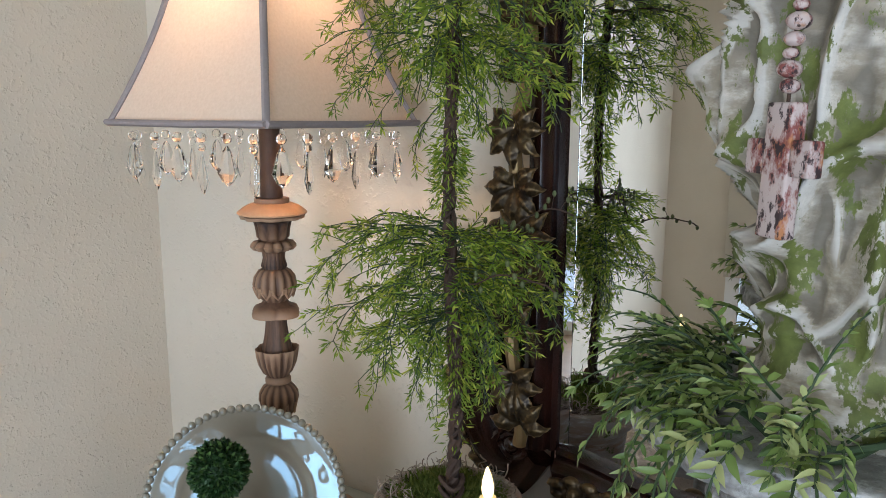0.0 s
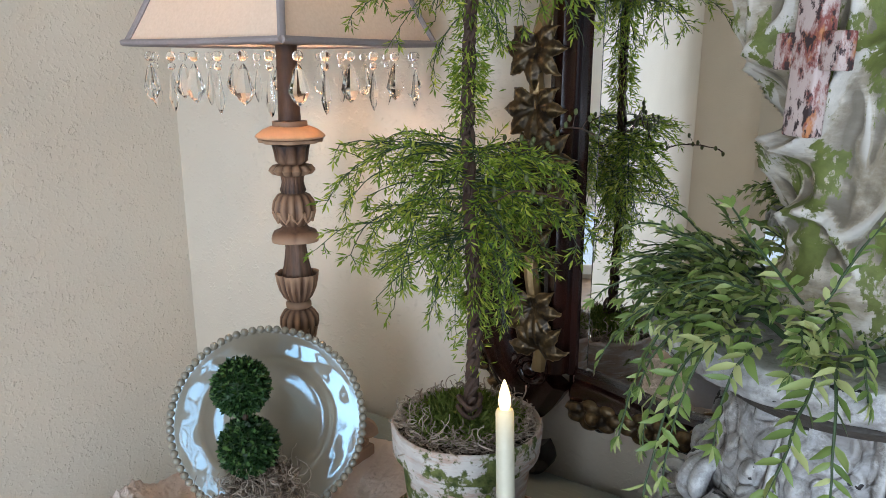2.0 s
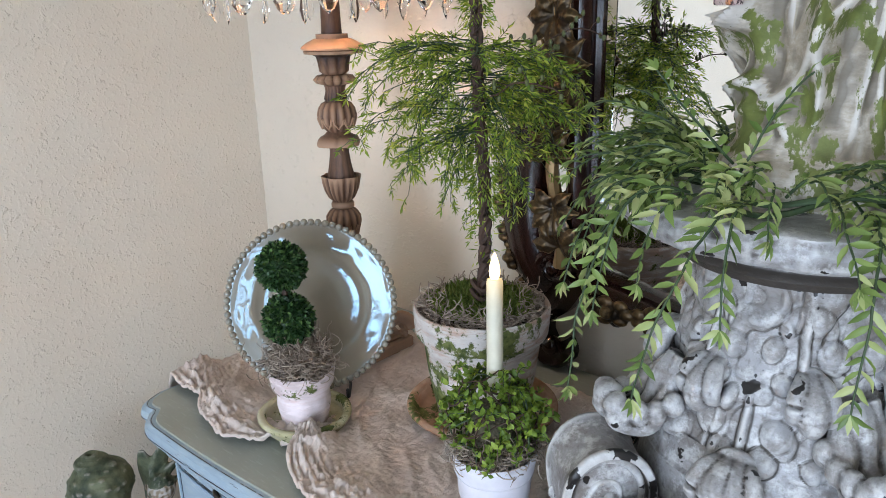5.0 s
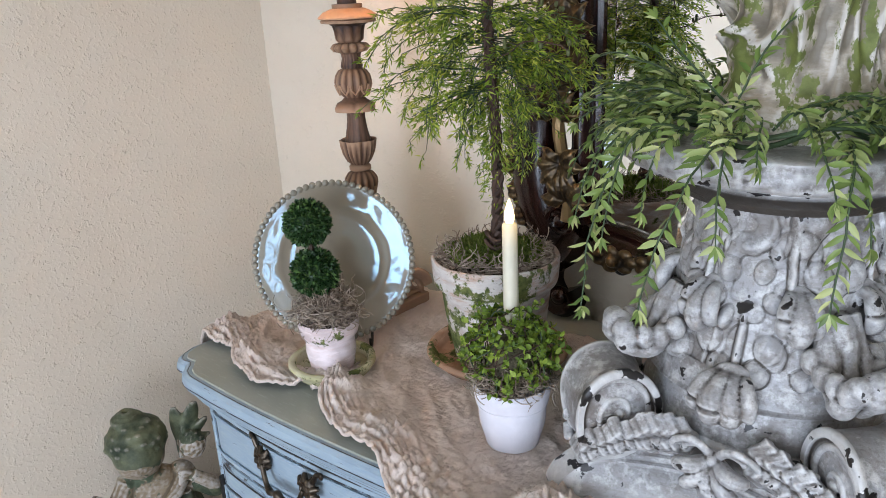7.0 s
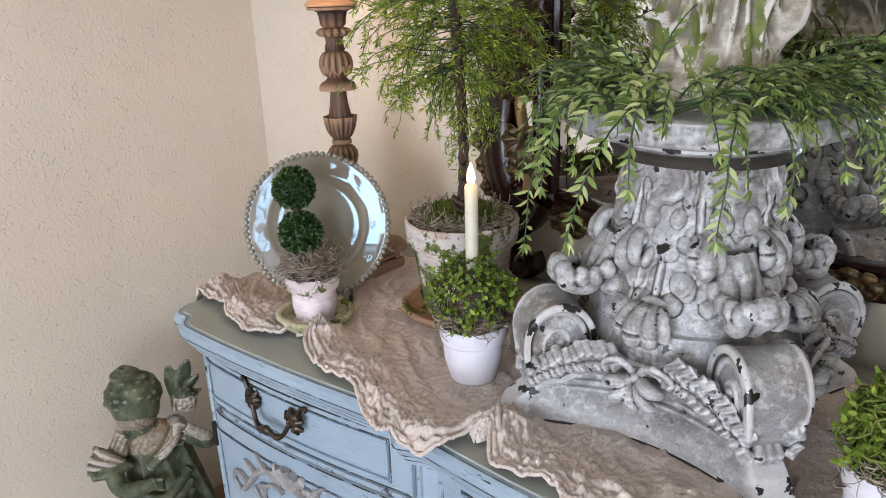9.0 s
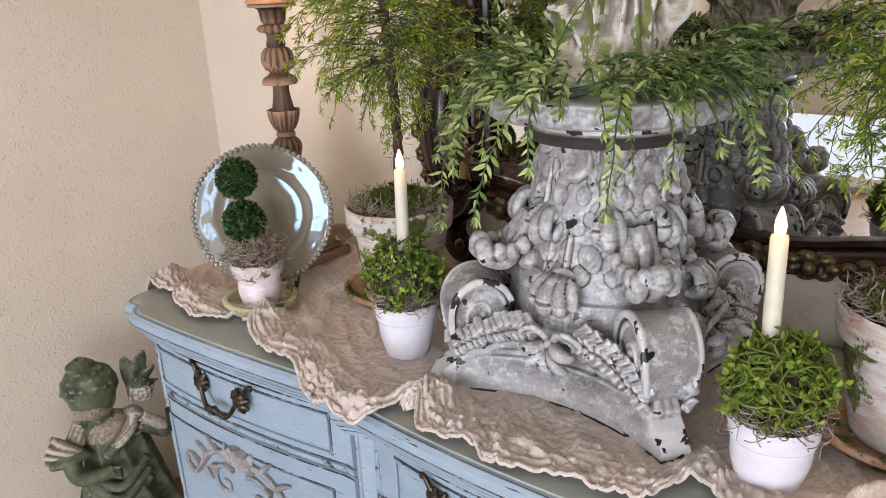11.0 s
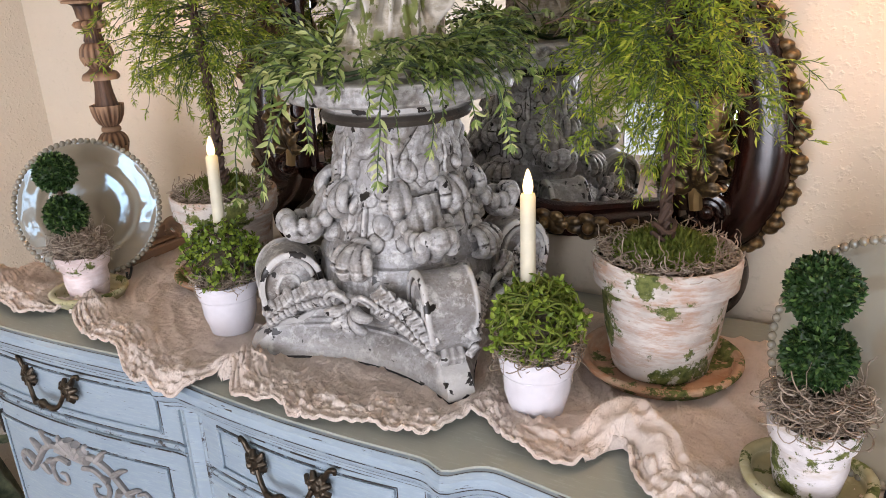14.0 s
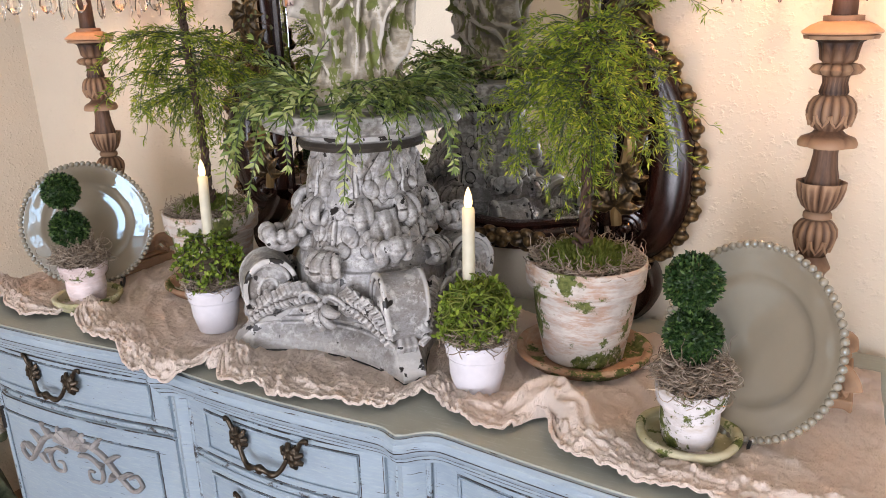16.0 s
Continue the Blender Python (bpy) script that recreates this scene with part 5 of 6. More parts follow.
def capital(at):
    ob = thing("capital_pedestal", at, "inverted Corinthian capital in chipped grey-white plaster, used as a pedestal", "pedestal", "", 3.0)

    def abacus(h, cut, r0, dip):
        """Concave-sided square outline with cut corners."""
        pts = []
        for q in range(4):
            rot = q * math.pi / 2
            for i in range(23):
                u = i / 22 * 2 - 1
                x, y = u * (h - cut), -(h - dip * (1 - u * u) - 0.0)
                pts.append((x * math.cos(rot) - y * math.sin(rot), x * math.sin(rot) + y * math.cos(rot)))
        return pts

    s = Soup()
    levels = [(0.214, 0.0), (0.216, 0.004), (0.215, 0.010), (0.209, 0.026), (0.196, 0.040), (0.189, 0.046), (0.189, 0.052), (0.183, 0.054), (0.183, 0.062), (0.177, 0.064), (0.175, 0.078)]
    rows = [[(x, y, z) for x, y in abacus(h, 0.030, 0, 0.056)] for h, z in levels]
    s.grid(rows, close_u=True)
    s.cap(rows[0][::-1])
    s.cap(rows[-1])
    # Thin black line along the plinth's lower edge.
    part("chipped_edge", Soup().tube([rows[0][i % len(rows[0])] for i in range(len(rows[0]) + 1)], 0.0024, 6), DARKEDGE, ob, "thin black line round the lower edge")
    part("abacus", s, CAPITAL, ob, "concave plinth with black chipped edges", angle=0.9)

    def volute(rot):
        m = Matrix.Rotation(rot, 4, "Z")
        R = 0.207
        s = Soup()
        prof = []
        for i in range(40):
            a = i / 39 * 2 * math.pi
            prof.append((R + 0.054 * (max(0.0, math.cos(a)) ** 0.5 if math.sin(a) < 0 < math.cos(a) else math.cos(a)), 0.126 + (0.062 if math.sin(a) > 0 else 0.070) * math.sin(a)))
        wid = lambda z: 0.043 - 0.16 * max(0, 0.126 - z)
        rows = []
        for side, inset in ((-1.0, 0.84), (-1.0, 0.97), (-0.95, 1.0), (-0.84, 1.0), (-0.76, 0.955), (-0.4, 0.935), (0.0, 0.93), (0.4, 0.935), (0.76, 0.955), (0.84, 1.0), (0.95, 1.0), (1.0, 0.97), (1.0, 0.84)):
            rows.append([(R + (px - R) * inset, side * wid(pz), 0.126 + (pz - 0.126) * inset) for px, pz in prof])
        s.grid(rows, close_u=True)
        inner = [[(R + (px - R) * f, sd * (wid(pz) - d), 0.126 + (pz - 0.126) * f) for px, pz in prof] for sd, f, d in ((1, 0.84, 0.0), (1, 0.82, 0.004), (1, 0.80, 0.005), (1, 0.72, 0.005), (1, 0.62, 0.005), (1, 0.50, 0.005), (1, 0.36, 0.005), (1, 0.2, 0.005), (1, 0.02, 0.005))]
        s.grid(inner, close_u=True)
        inner = [[(x, -y, z) for x, y, z in r] for r in inner]
        s.grid(inner, close_u=True)
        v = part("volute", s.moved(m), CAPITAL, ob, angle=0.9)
        for sd in (-1, 1):
            t = Soup()
            pts = []
            for i in range(54):
                k = i / 53
                a = sd * 0.6 + k * 1.7 * 2 * math.pi
                r = 0.80 * (1 - k) ** 0.9 + 0.05
                pz = 0.126 + 0.062 * r * math.sin(a)
                pts.append((R + 0.053 * r * math.cos(a), sd * (wid(pz) - 0.0055), pz))
            t.tube(pts, lambda q: 0.0050 * (1 - 0.3 * q), 8)
            t.ball((R, sd * 0.035, 0.126), 0.008, 10, 7)
            carved("spiral", t.moved(m), CAPITAL, v, "", 0.0016, 3)
        f = Soup()
        for u in (-0.011, 0.0, 0.011):
            f.tube([(R + 0.030, u, 0.074), (R + 0.040, u * 1.15, 0.056), (R + 0.036, u * 1.1, 0.040)], lambda q: 0.0062 + 0.003 * math.sin(q * 3), 8)
        carved("foot_boss", f.moved(m), CAPITAL, v, "", 0.0022, 3)

    for q in range(4):
        volute(math.pi / 4 + q * math.pi / 2)

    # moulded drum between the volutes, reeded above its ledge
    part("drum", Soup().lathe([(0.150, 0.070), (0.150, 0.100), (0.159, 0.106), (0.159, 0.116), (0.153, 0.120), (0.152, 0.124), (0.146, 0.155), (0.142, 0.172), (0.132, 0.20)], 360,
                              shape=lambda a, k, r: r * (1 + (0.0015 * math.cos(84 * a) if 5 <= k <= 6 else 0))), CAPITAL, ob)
    # frond and flower on each side
    rng = random.Random(3)
    for q in range(4):
        m = Matrix.Rotation(q * math.pi / 2, 4, "Z")
        g = Soup()
        for sx in (-1, 1):
            spine_ = [Vector((sx * (0.028 + 0.115 * u), -0.160 - 0.030 * u, 0.120 - 0.045 * u ** 1.4 + 0.006 * math.sin(u * 3))) for u in [k / 11 for k in range(12)]]
            g.tube(spine_, lambda t: 0.0065 - 0.003 * t, 8)
            for k, p in enumerate(spine_):
                L = 0.022 * (1 - 0.25 * k / 11) * rng.uniform(0.8, 1.25)
                for up, lean in ((1, 0.95), (-0.9, 0.8)):
                    tip = p + Vector((sx * L * lean, -0.006, up * L))
                    mid = (p + tip) / 2 + Vector((0, -0.009, 0))
                    g.tube([tuple(p), tuple(mid), tuple(tip), tuple(tip + Vector((sx * 0.002, 0.006, -up * 0.004)))], lambda t: 0.0042 + 0.0050 * math.sin(min(1, 0.1 + t * 0.9) * math.pi), 9)
        carved("leaf_garland", g.moved(m), CAPITAL, ob, "", 0.0017, 1, 0.0006)
        sh = Soup()
        sh.ball((0, -0.182, 0.112), 0.0085, 12, 8)
        for k in range(5):
            a = math.pi * (1.0 + k / 4)
            sh.tube(spline([(0.006 * math.cos(a), -0.178, 0.110), (0.020 * math.cos(a), -0.192, 0.106 + 0.018 * math.sin(a)), (0.033 * math.cos(a), -0.192, 0.103 + 0.032 * math.sin(a)), (0.037 * math.cos(a), -0.182, 0.102 + 0.036 * math.sin(a))], 12),
                    lambda t: 0.0045 + 0.0085 * math.sin(min(1, 0.15 + t * 0.8) * math.pi), 10, squash=0.75)
        for sx in (-1, 1):
            for L in (0.9, 1.3):
                sh.tube(spline([(0.004 * sx, -0.178, 0.118), (0.018 * sx * L, -0.188, 0.128 + 0.006 * L), (0.034 * sx * L, -0.184, 0.126), (0.038 * sx * L, -0.18, 0.117)], 12), lambda t: 0.0055 - 0.002 * t, 8)
        carved("flower_boss", sh.moved(m), CAPITAL, ob, "", 0.0017, 1, 0.0006)

    # bell: rounded acanthus lobes in low relief, two tiers of eight leaves
    lobes = []
    for count, off, z1, z0, wide, rise in ((8, 0.5, 0.388, 0.270, 0.040, 0.0075), (8, 0.0, 0.290, 0.190, 0.046, 0.0095)):
        for k in range(count):
            a0 = (k + off) * 2 * math.pi / count + rng.uniform(-0.06, 0.06)
            lobes.append((a0, z0 + (z1 - z0) * 0.42, 0.006, (z1 - z0) * 0.42, rng.uniform(-0.1, 0.1), rise * 0.6))
            for f, uu, ru, rv, hh in ((0.30, 0.42, 0.011, 0.019, 0.6), (0.62, 0.70, 0.014, 0.017, 0.9), (0.88, 0.42, 0.016, 0.015, 1.1)):
                for sx in (-1, 1):
                    if rng.random() < 0.12:
                        continue
                    j, w = rng.uniform(-0.006, 0.006), rng.uniform(0.75, 1.25)
                    lobes.append((a0 + sx * (wide * uu + j) / 0.125, z1 + (z0 - z1) * f + j, ru * w, rv * w, sx * rng.uniform(0.2, 0.9), rise * hh * rng.uniform(0.6, 1.2)))
    NA, NZ = 560, 180
    A = np.linspace(0, 2 * math.pi, NA, endpoint=False)[None, :]
    Z = np.linspace(0.165, 0.393, NZ)[:, None]
    Q = (Z - 0.165) / 0.228
    base_r = 0.148 - 0.043 * Q ** 0.6
    H = np.zeros((NZ, NA))
    for a0, zc, ru, rv, slant, h in lobes:
        u = ((A - a0 + math.pi) % (2 * math.pi) - math.pi) * 0.13
        v = Z - zc
        uu, vv = u * math.cos(slant) + v * math.sin(slant), v * math.cos(slant) - u * math.sin(slant)
        H = np.maximum(H, 1.25 * h * np.clip(1 - (uu / ru) ** 2 - (vv / rv) ** 2, 0, 1) ** 0.9)
    fade = np.clip(Q / 0.05, 0, 1) * np.clip((1 - Q) / 0.03, 0, 1)
    RR = base_r + fade * (H - 0.003)
    for i in range(NZ):
        for j in range(NA):
            w = Vector((math.cos(A[0, j]) * 3.0, math.sin(A[0, j]) * 3.0, Z[i, 0] * 24))
            n1 = noise.noise(w + Vector((noise.noise(w * 0.9), noise.noise(w * 0.9 + Vector((7, 0, 0))), 0)) * 0.8)
            n2 = noise.noise(w * 2.1 + Vector((n1 * 1.5, 3.0, n1)))
            RR[i, j] += float(fade[i, 0]) * (0.0120 * max(0.0, n1) ** 0.8 + 0.0040 * max(0.0, n2) - 0.003)
    grid_ = [[(float(RR[i, j] + 0.0012 * noise.noise(Vector((math.cos(A[0, j]) * 9, math.sin(A[0, j]) * 9, Z[i, 0] * 70)))) * math.cos(A[0, j]),
               float(RR[i, j]) * math.sin(A[0, j]), float(Z[i, 0])) for j in range(NA)] for i in range(NZ)]
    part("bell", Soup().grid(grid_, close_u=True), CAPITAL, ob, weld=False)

    def leaf_tip(r0, z, size, fingers, reach, seed):
        """Rolled-over tip of a hanging leaf: a row of rounded knuckles."""
        rg = random.Random(seed)
        s = Soup()
        for f in range(fingers):
            c = f - (fingers - 1) / 2
            u = c * size * 0.92
            out = reach * (1 - 0.10 * abs(c)) * rg.uniform(0.9, 1.1)
            dz = 0.006 * abs(c) + rg.uniform(-0.002, 0.002)
            fat = size * (0.78 - 0.20 * abs(c)) * rg.uniform(0.9, 1.12)
            pts = spline([(u * 0.55, -(r0 - 0.002), z + 0.026), (u * 0.85, -(r0 + out * 0.55), z + 0.016 + dz), (u * 1.1, -(r0 + out * 0.95), z + 0.002 + dz), (u * 1.15, -(r0 + out), z - 0.012 + dz), (u * 1.05, -(r0 + out * 0.55), z - 0.020 + dz), (u, -(r0 + out * 0.1), z - 0.012)], 18)
            s.tube(pts, lambda t: fat * (0.62 + 0.45 * math.sin(min(1, t * 1.15) * math.pi) ** 1.2), 12)
        s.ball((0, -(r0 - 0.004), z + 0.020), size * 0.7, 12, 8, (fingers * 0.5, 0.8, 1.6))
        return s

    for count, off, r0, z, size, reach in ((8, 0.5, 0.115, 0.268, 0.0150, 0.023), (8, 0.0, 0.140, 0.176, 0.0190, 0.032)):
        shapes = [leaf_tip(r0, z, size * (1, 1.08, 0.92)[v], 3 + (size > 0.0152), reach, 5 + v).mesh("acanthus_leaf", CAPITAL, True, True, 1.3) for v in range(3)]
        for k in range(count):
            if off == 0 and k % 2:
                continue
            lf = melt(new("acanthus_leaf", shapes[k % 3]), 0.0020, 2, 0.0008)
            lf.parent = ob
            lf.matrix_basis = Matrix.Rotation((k + off) * 2 * math.pi / count, 4, "Z") @ pose(0, 0, rng.uniform(-0.005, 0.005), 0, 0, rng.uniform(-4, 4))
    # long corner leaves that sweep out over the volutes and turn up at the tip
    cl = Soup()
    for u, fat in ((-0.019, 0.0135), (0.0, 0.0175), (0.019, 0.0135)):
        k = 1 - abs(u) * 8
        cl.tube(spline([(u * 0.6, -0.120, 0.275), (u, -0.142, 0.240), (u * 1.2, -0.160, 0.212), (u * 1.25, -0.180, 0.203), (u * 1.1, -0.196 * (0.95 + 0.05 * k), 0.214), (u * 0.9, -0.202 * (0.95 + 0.05 * k), 0.230)], 30), lambda t: fat * (0.86 + 0.22 * math.sin(t * 15 + u * 90)), 12)
        cl.ball((u * 0.95, -0.200 * (0.95 + 0.05 * k), 0.231), fat * 1.05, 12, 8)
    for sx in (-1, 1):
        for kk in range(4):
            cl.ball((sx * (0.034 - 0.003 * kk), -(0.140 + 0.018 * kk), 0.234 - 0.010 * kk + 0.010 * max(0, kk - 1)), 0.0120, 10, 7, (1, 1, 1.25))
    big = cl.mesh("corner_leaf", CAPITAL, True, True, 1.3)
    for k in range(4):
        lf = melt(new("corner_leaf", big), 0.0022, 2, 0.0010)
        lf.parent = ob
        lf.matrix_basis = Matrix.Rotation(math.pi / 4 + k * math.pi / 2, 4, "Z")
    part("astragal", Soup().lathe([(0.110, 0.385), (0.122, 0.388), (0.126, 0.396), (0.122, 0.404), (0.116, 0.407), (0.117, 0.418), (0.130, 0.425), (0.142, 0.431)], 80), CAPITAL, ob)
    edge = [(0.166, 0.424), (0.178, 0.425), (0.184, 0.4265), (0.188, 0.429)] + [(0.190 + 0.003 * math.sin(math.pi * k / 9), 0.431 + 0.024 * k / 9) for k in range(10)] + [(0.189, 0.4575), (0.186, 0.459), (0.178, 0.4605), (0.160, 0.461)]
    ring = []
    for k, (r, z) in enumerate(edge):
        row = []
        for j in range(300):
            a = 2 * math.pi * j / 300
            e = Vector((math.cos(a), math.sin(a), 0))
            nick = max(0.0, noise.noise(e * 9 + Vector((0, 0, z * 50))) - 0.25) * 0.012
            rough_ = 0.0016 * noise.noise(e * 26 + Vector((0, 0, z * 120))) + 0.0012 * noise.noise(e * 60)
            q = r * (1 + 0.010 * math.sin(9 * a) + 0.006 * math.sin(23 * a)) + rough_ - (nick if 2 < k < 15 else 0)
            row.append((q * math.cos(a), q * math.sin(a), z))
        ring.append(row)
    slab_soup = Soup().grid(ring, close_u=True)
    slab_soup.cap(ring[0][::-1])
    slab_soup.cap(ring[-1])
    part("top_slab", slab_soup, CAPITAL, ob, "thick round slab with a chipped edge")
    return ob


capital(CAP)
SLAB = CAP[2] + 0.461


# ---- draped stone figure on the pedestal: one plain form ----
def draped_figure(at):
    rows = []
    prof = [(0.0, 0.0, 0.096, 0.092), (0.0, 0.03, 0.098, 0.094), (0, 0.045, 0.088, 0.086), (0, 0.06, 0.080, 0.080), (0, 0.12, 0.080, 0.082), (-0.004, 0.18, 0.092, 0.088), (-0.008, 0.25, 0.110, 0.094),
            (-0.008, 0.33, 0.118, 0.096), (0.0, 0.42, 0.118, 0.09), (0.0, 0.50, 0.125, 0.085), (0, 0.57, 0.105, 0.075), (0, 0.60, 0.05, 0.05), (0, 0.63, 0.045, 0.05), (0, 0.67, 0.058, 0.065), (0, 0.72, 0.056, 0.062),
            (0, 0.755, 0.03, 0.035), (0, 0.765, 0.002, 0.002)]
    fine = spline([(z, rx, ry) for _, z, rx, ry in prof], 260)
    n = 260
    for z, rx, ry in fine:
        row = []
        for j in range(n):
            a = 2 * math.pi * j / n
            on = smoothstep(0.05, 0.12, z) * (1 - smoothstep(0.5, 0.58, z))
            wv = noise.noise(Vector((math.cos(a) * 1.4, math.sin(a) * 1.4, z * 7)))
            deep = 1 - abs(math.sin(a * 2 - z * 24 + 2.6 * wv))
            sweep = math.sin(a * 5 + z * 17 + 1.6 * math.sin(a * 2 + z * 6)) * 0.5 + math.sin(a * 11 - z * 26 + 2 * math.sin(a + z * 9)) * 0.28
            sw2 = 1 - abs(math.sin(a * 3.5 - z * 21 + 1.4 * math.sin(a * 2 + z * 13)))
            fold = on * (0.10 * (1 - abs(sweep) * 1.6) + 0.20 * sw2 ** 2 + 0.34 * deep ** 2.2 - 0.16)
            rough = 0.07 * noise.noise(Vector((math.cos(a) * 2.2, math.sin(a) * 2.2, z * 16))) + 0.02 * noise.noise(Vector((math.cos(a) * 7, math.sin(a) * 7, z * 60)))
            k = 1 + fold + rough
            row.append((rx * k * math.cos(a), ry * k * math.sin(a), z))
        rows.append(row)
    s = Soup().grid(rows, close_u=True)
    s.cap(rows[0][::-1])
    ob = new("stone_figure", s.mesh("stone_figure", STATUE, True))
    ob.location = at
    return tagged(ob, "weathered cream stone draped figure with olive moss patches", "statue")


draped_figure((-0.040, 0.775, SLAB))


def rosary_cross():
    m = look((-0.098, 0.662, 1.590), (-0.60, 0.12, 1.61)) @ Matrix.Scale(0.82, 4)
    ob = new("cross_pendant")
    ob.matrix_world = m
    tagged(ob, "distressed red and white wooden cross hanging on a bead string", "cross")
    s = Soup()
    s.box(-0.019, 0.019, -0.085, 0.050, -0.009, 0.009)
    s.box(-0.047, -0.0185, -0.022, 0.014, -0.008, 0.0085)
    s.box(0.0185, 0.047, -0.022, 0.014, -0.008, 0.0085)
    rounded(s, "cross", CROSSPAINT, ob, 0.003)
    z = 0.058
    for k in range(9):
        r = 0.0088 + 0.0022 * math.sin(k * 2.1)
        z += r * 0.85
        part("bead", Soup().ball((0.004 * math.sin(k), z, 0.0), r, 12, 8, (1.15, 0.85, 1.15)), CROSSPAINT, ob)
        z += r * 0.85
    part("string", Soup().tube([(0, 0.045, 0), (0, 0.14, 0), (0.0, z + 0.10, -0.02)], 0.002, 6), VINE, ob)


rosary_cross()


# ---- mirror with carved mahogany frame ----
MY = 1.080
MX0, MX1, MZ0, MZ1 = -0.462, 0.330, 1.085, 2.05


def mirror():
    cx = (MX0 + MX1) / 2
    ob = thing("wall_mirror", (cx, MY, TOP), "large mirror in a dark mahogany frame with carved gilt flowers", "mirror")
    inv = Matrix.Translation((-cx, -MY, -TOP))

    def mp(name, s, mat, label="", parent=ob, **k):
        return part(name, s.moved(inv), mat, parent, label, **k)

    g = Soup().box(MX0 - 0.01, MX1 + 0.01, MY, MY + 0.006, MZ0 - 0.05, MZ1)
    mp("mirror_glass", g, MIRROR, "silvered mirror glass", smooth=False)
    mp("backing", Soup().box(MX0 - 0.02, MX1 + 0.02, MY + 0.007, MY + 0.025, MZ0 - 0.06, MZ1 + 0.02), MAHOGANY)
    for x0, x1, tilt in ((MX0, MX0 + 0.014, -0.003), (MX1 - 0.014, MX1, 0.003)):
        strip = Soup().add([(x0, MY - 0.002 + min(0, tilt), MZ0), (x1, MY - 0.002 - max(0, tilt), MZ0), (x1, MY - 0.002 - max(0, tilt), MZ1), (x0, MY - 0.002 + min(0, tilt), MZ1)], [(0, 1, 2, 3)])
        strip.box(x0, x1, MY - 0.0015, MY - 0.001, MZ0, MZ1)
        mp("bevel_strip", strip, MIRROR, "bevelled glass edge", smooth=False, weld=False)

    prof = [(0.0, 0.0), (0.002, -0.014), (0.010, -0.020), (0.016, -0.016), (0.020, -0.026), (0.034, -0.036), (0.048, -0.030), (0.054, -0.016), (0.064, -0.012), (0.066, 0.020), (0.0, 0.020)]

    def moulding(path, outward):
        """Sweeps the frame profile along a path in the plane of the wall."""
        s = Soup()
        rows = []
        for (x, z), (ox, oz) in zip(path, outward):
            rows.append([(x + ox * w, MY + d, z + oz * w) for w, d in prof])
        s.grid(rows, close_u=True)
        s.cap(rows[0])
        s.cap(rows[-1][::-1])
        return s

    for sx, x in ((-1, MX0), (1, MX1)):
        mp("side_rail", moulding([(x, MZ0 - 0.01), (x, 1.5), (x, MZ1)], [(sx, 0)] * 3), MAHOGANY, angle=0.6)
    low = [(MX0 + (MX1 - MX0) * i / 40, MZ0 - 0.012 - 0.014 * math.sin(math.pi * i / 40) + 0.010 * math.cos(4 * math.pi * i / 40)) for i in range(41)]
    mp("bottom_rail", moulding(low, [(0, -1)] * 41), MAHOGANY, angle=0.6)
    mp("top_rail", moulding([(MX0, MZ1), (MX1, MZ1)], [(0, 1)] * 2), MAHOGANY, angle=0.6)

    rng = random.Random(8)
    for sx, x in ((-1, MX0), (1, MX1)):
        # outer scroll: a broad bowed arm that curls in at the foot
        arm = spline([(x + sx * 0.062, 0, 1.46), (x + sx * 0.100, 0, 1.40), (x + sx * 0.140, 0, 1.30), (x + sx * 0.156, 0, 1.20), (x + sx * 0.148, 0, 1.11), (x + sx * 0.115, 0, 1.045), (x + sx * 0.078, 0, 1.04),
                      (x + sx * 0.066, 0, 1.075), (x + sx * 0.082, 0, 1.095)], 60)
        s = Soup()
        rows = []
        for i, p in enumerate(arm):
            k = i / 59
            d = (arm[min(i + 1, 59)] - arm[max(i - 1, 0)]).normalized()
            nrm = Vector((d.z, 0, -d.x))
            w = 0.018 + 0.024 * math.sin(min(1, k * 1.25) * math.pi) + 0.004
            sec = [(-1, 0.012), (-1, -0.018), (-0.8, -0.030), (-0.4, -0.036), (0, -0.038), (0.4, -0.036), (0.8, -0.030), (1, -0.018), (1, 0.012)]
            rows.append([(p.x + nrm.x * w * a, MY + 0.005 + b, p.z + nrm.z * w * a) for a, b in sec])
        s.grid(rows, close_u=True)
        s.cap(rows[0])
        s.cap(rows[-1][::-1])
        mp("scroll_arm", s, MAHOGANY, "dark red-brown polished scroll")
        eye = Soup()
        pts = []
        for i in range(40):
            a = i / 39 * 4.4 * math.pi
            r = 0.032 * (1 - 0.78 * i / 39)
            pts.append((x + sx * (0.075 + r * math.cos(a)), MY - 0.026, 1.075 + r * math.sin(a)))
        eye.tube(pts, lambda q: 0.010 - 0.003 * q, 9)
        eye.ball((x + sx * 0.075, MY - 0.028, 1.075), 0.016, 14, 9)
        mp("scroll_eye", eye, MAHOGANY)
        # glass between rail and arm
        mp("side_glass", Soup().box(min(x + sx * 0.05, x + sx * 0.14), max(x + sx * 0.05, x + sx * 0.14), MY + 0.004, MY + 0.008, 1.06, 1.42), MIRROR, "small side mirror glass", smooth=False)
        # carved rope of leaves on the arm's outer edge
        rope = Soup()
        for i in range(2, 40):
            p = arm[i]
            d = (arm[i + 1] - arm[i - 1]).normalized()
            nrm = Vector((d.z, 0, -d.x)) * (1 if sx * d.z < 0 else 1)
            k = i / 59
            w = 0.022 + 0.024 * math.sin(min(1, k * 1.25) * math.pi)
            out = Vector((sx, 0, 0)) if nrm.x * sx >= 0 else Vector((sx, 0, 0))
            q = p + (nrm if nrm.x * sx > 0 else -nrm) * (w + 0.004)
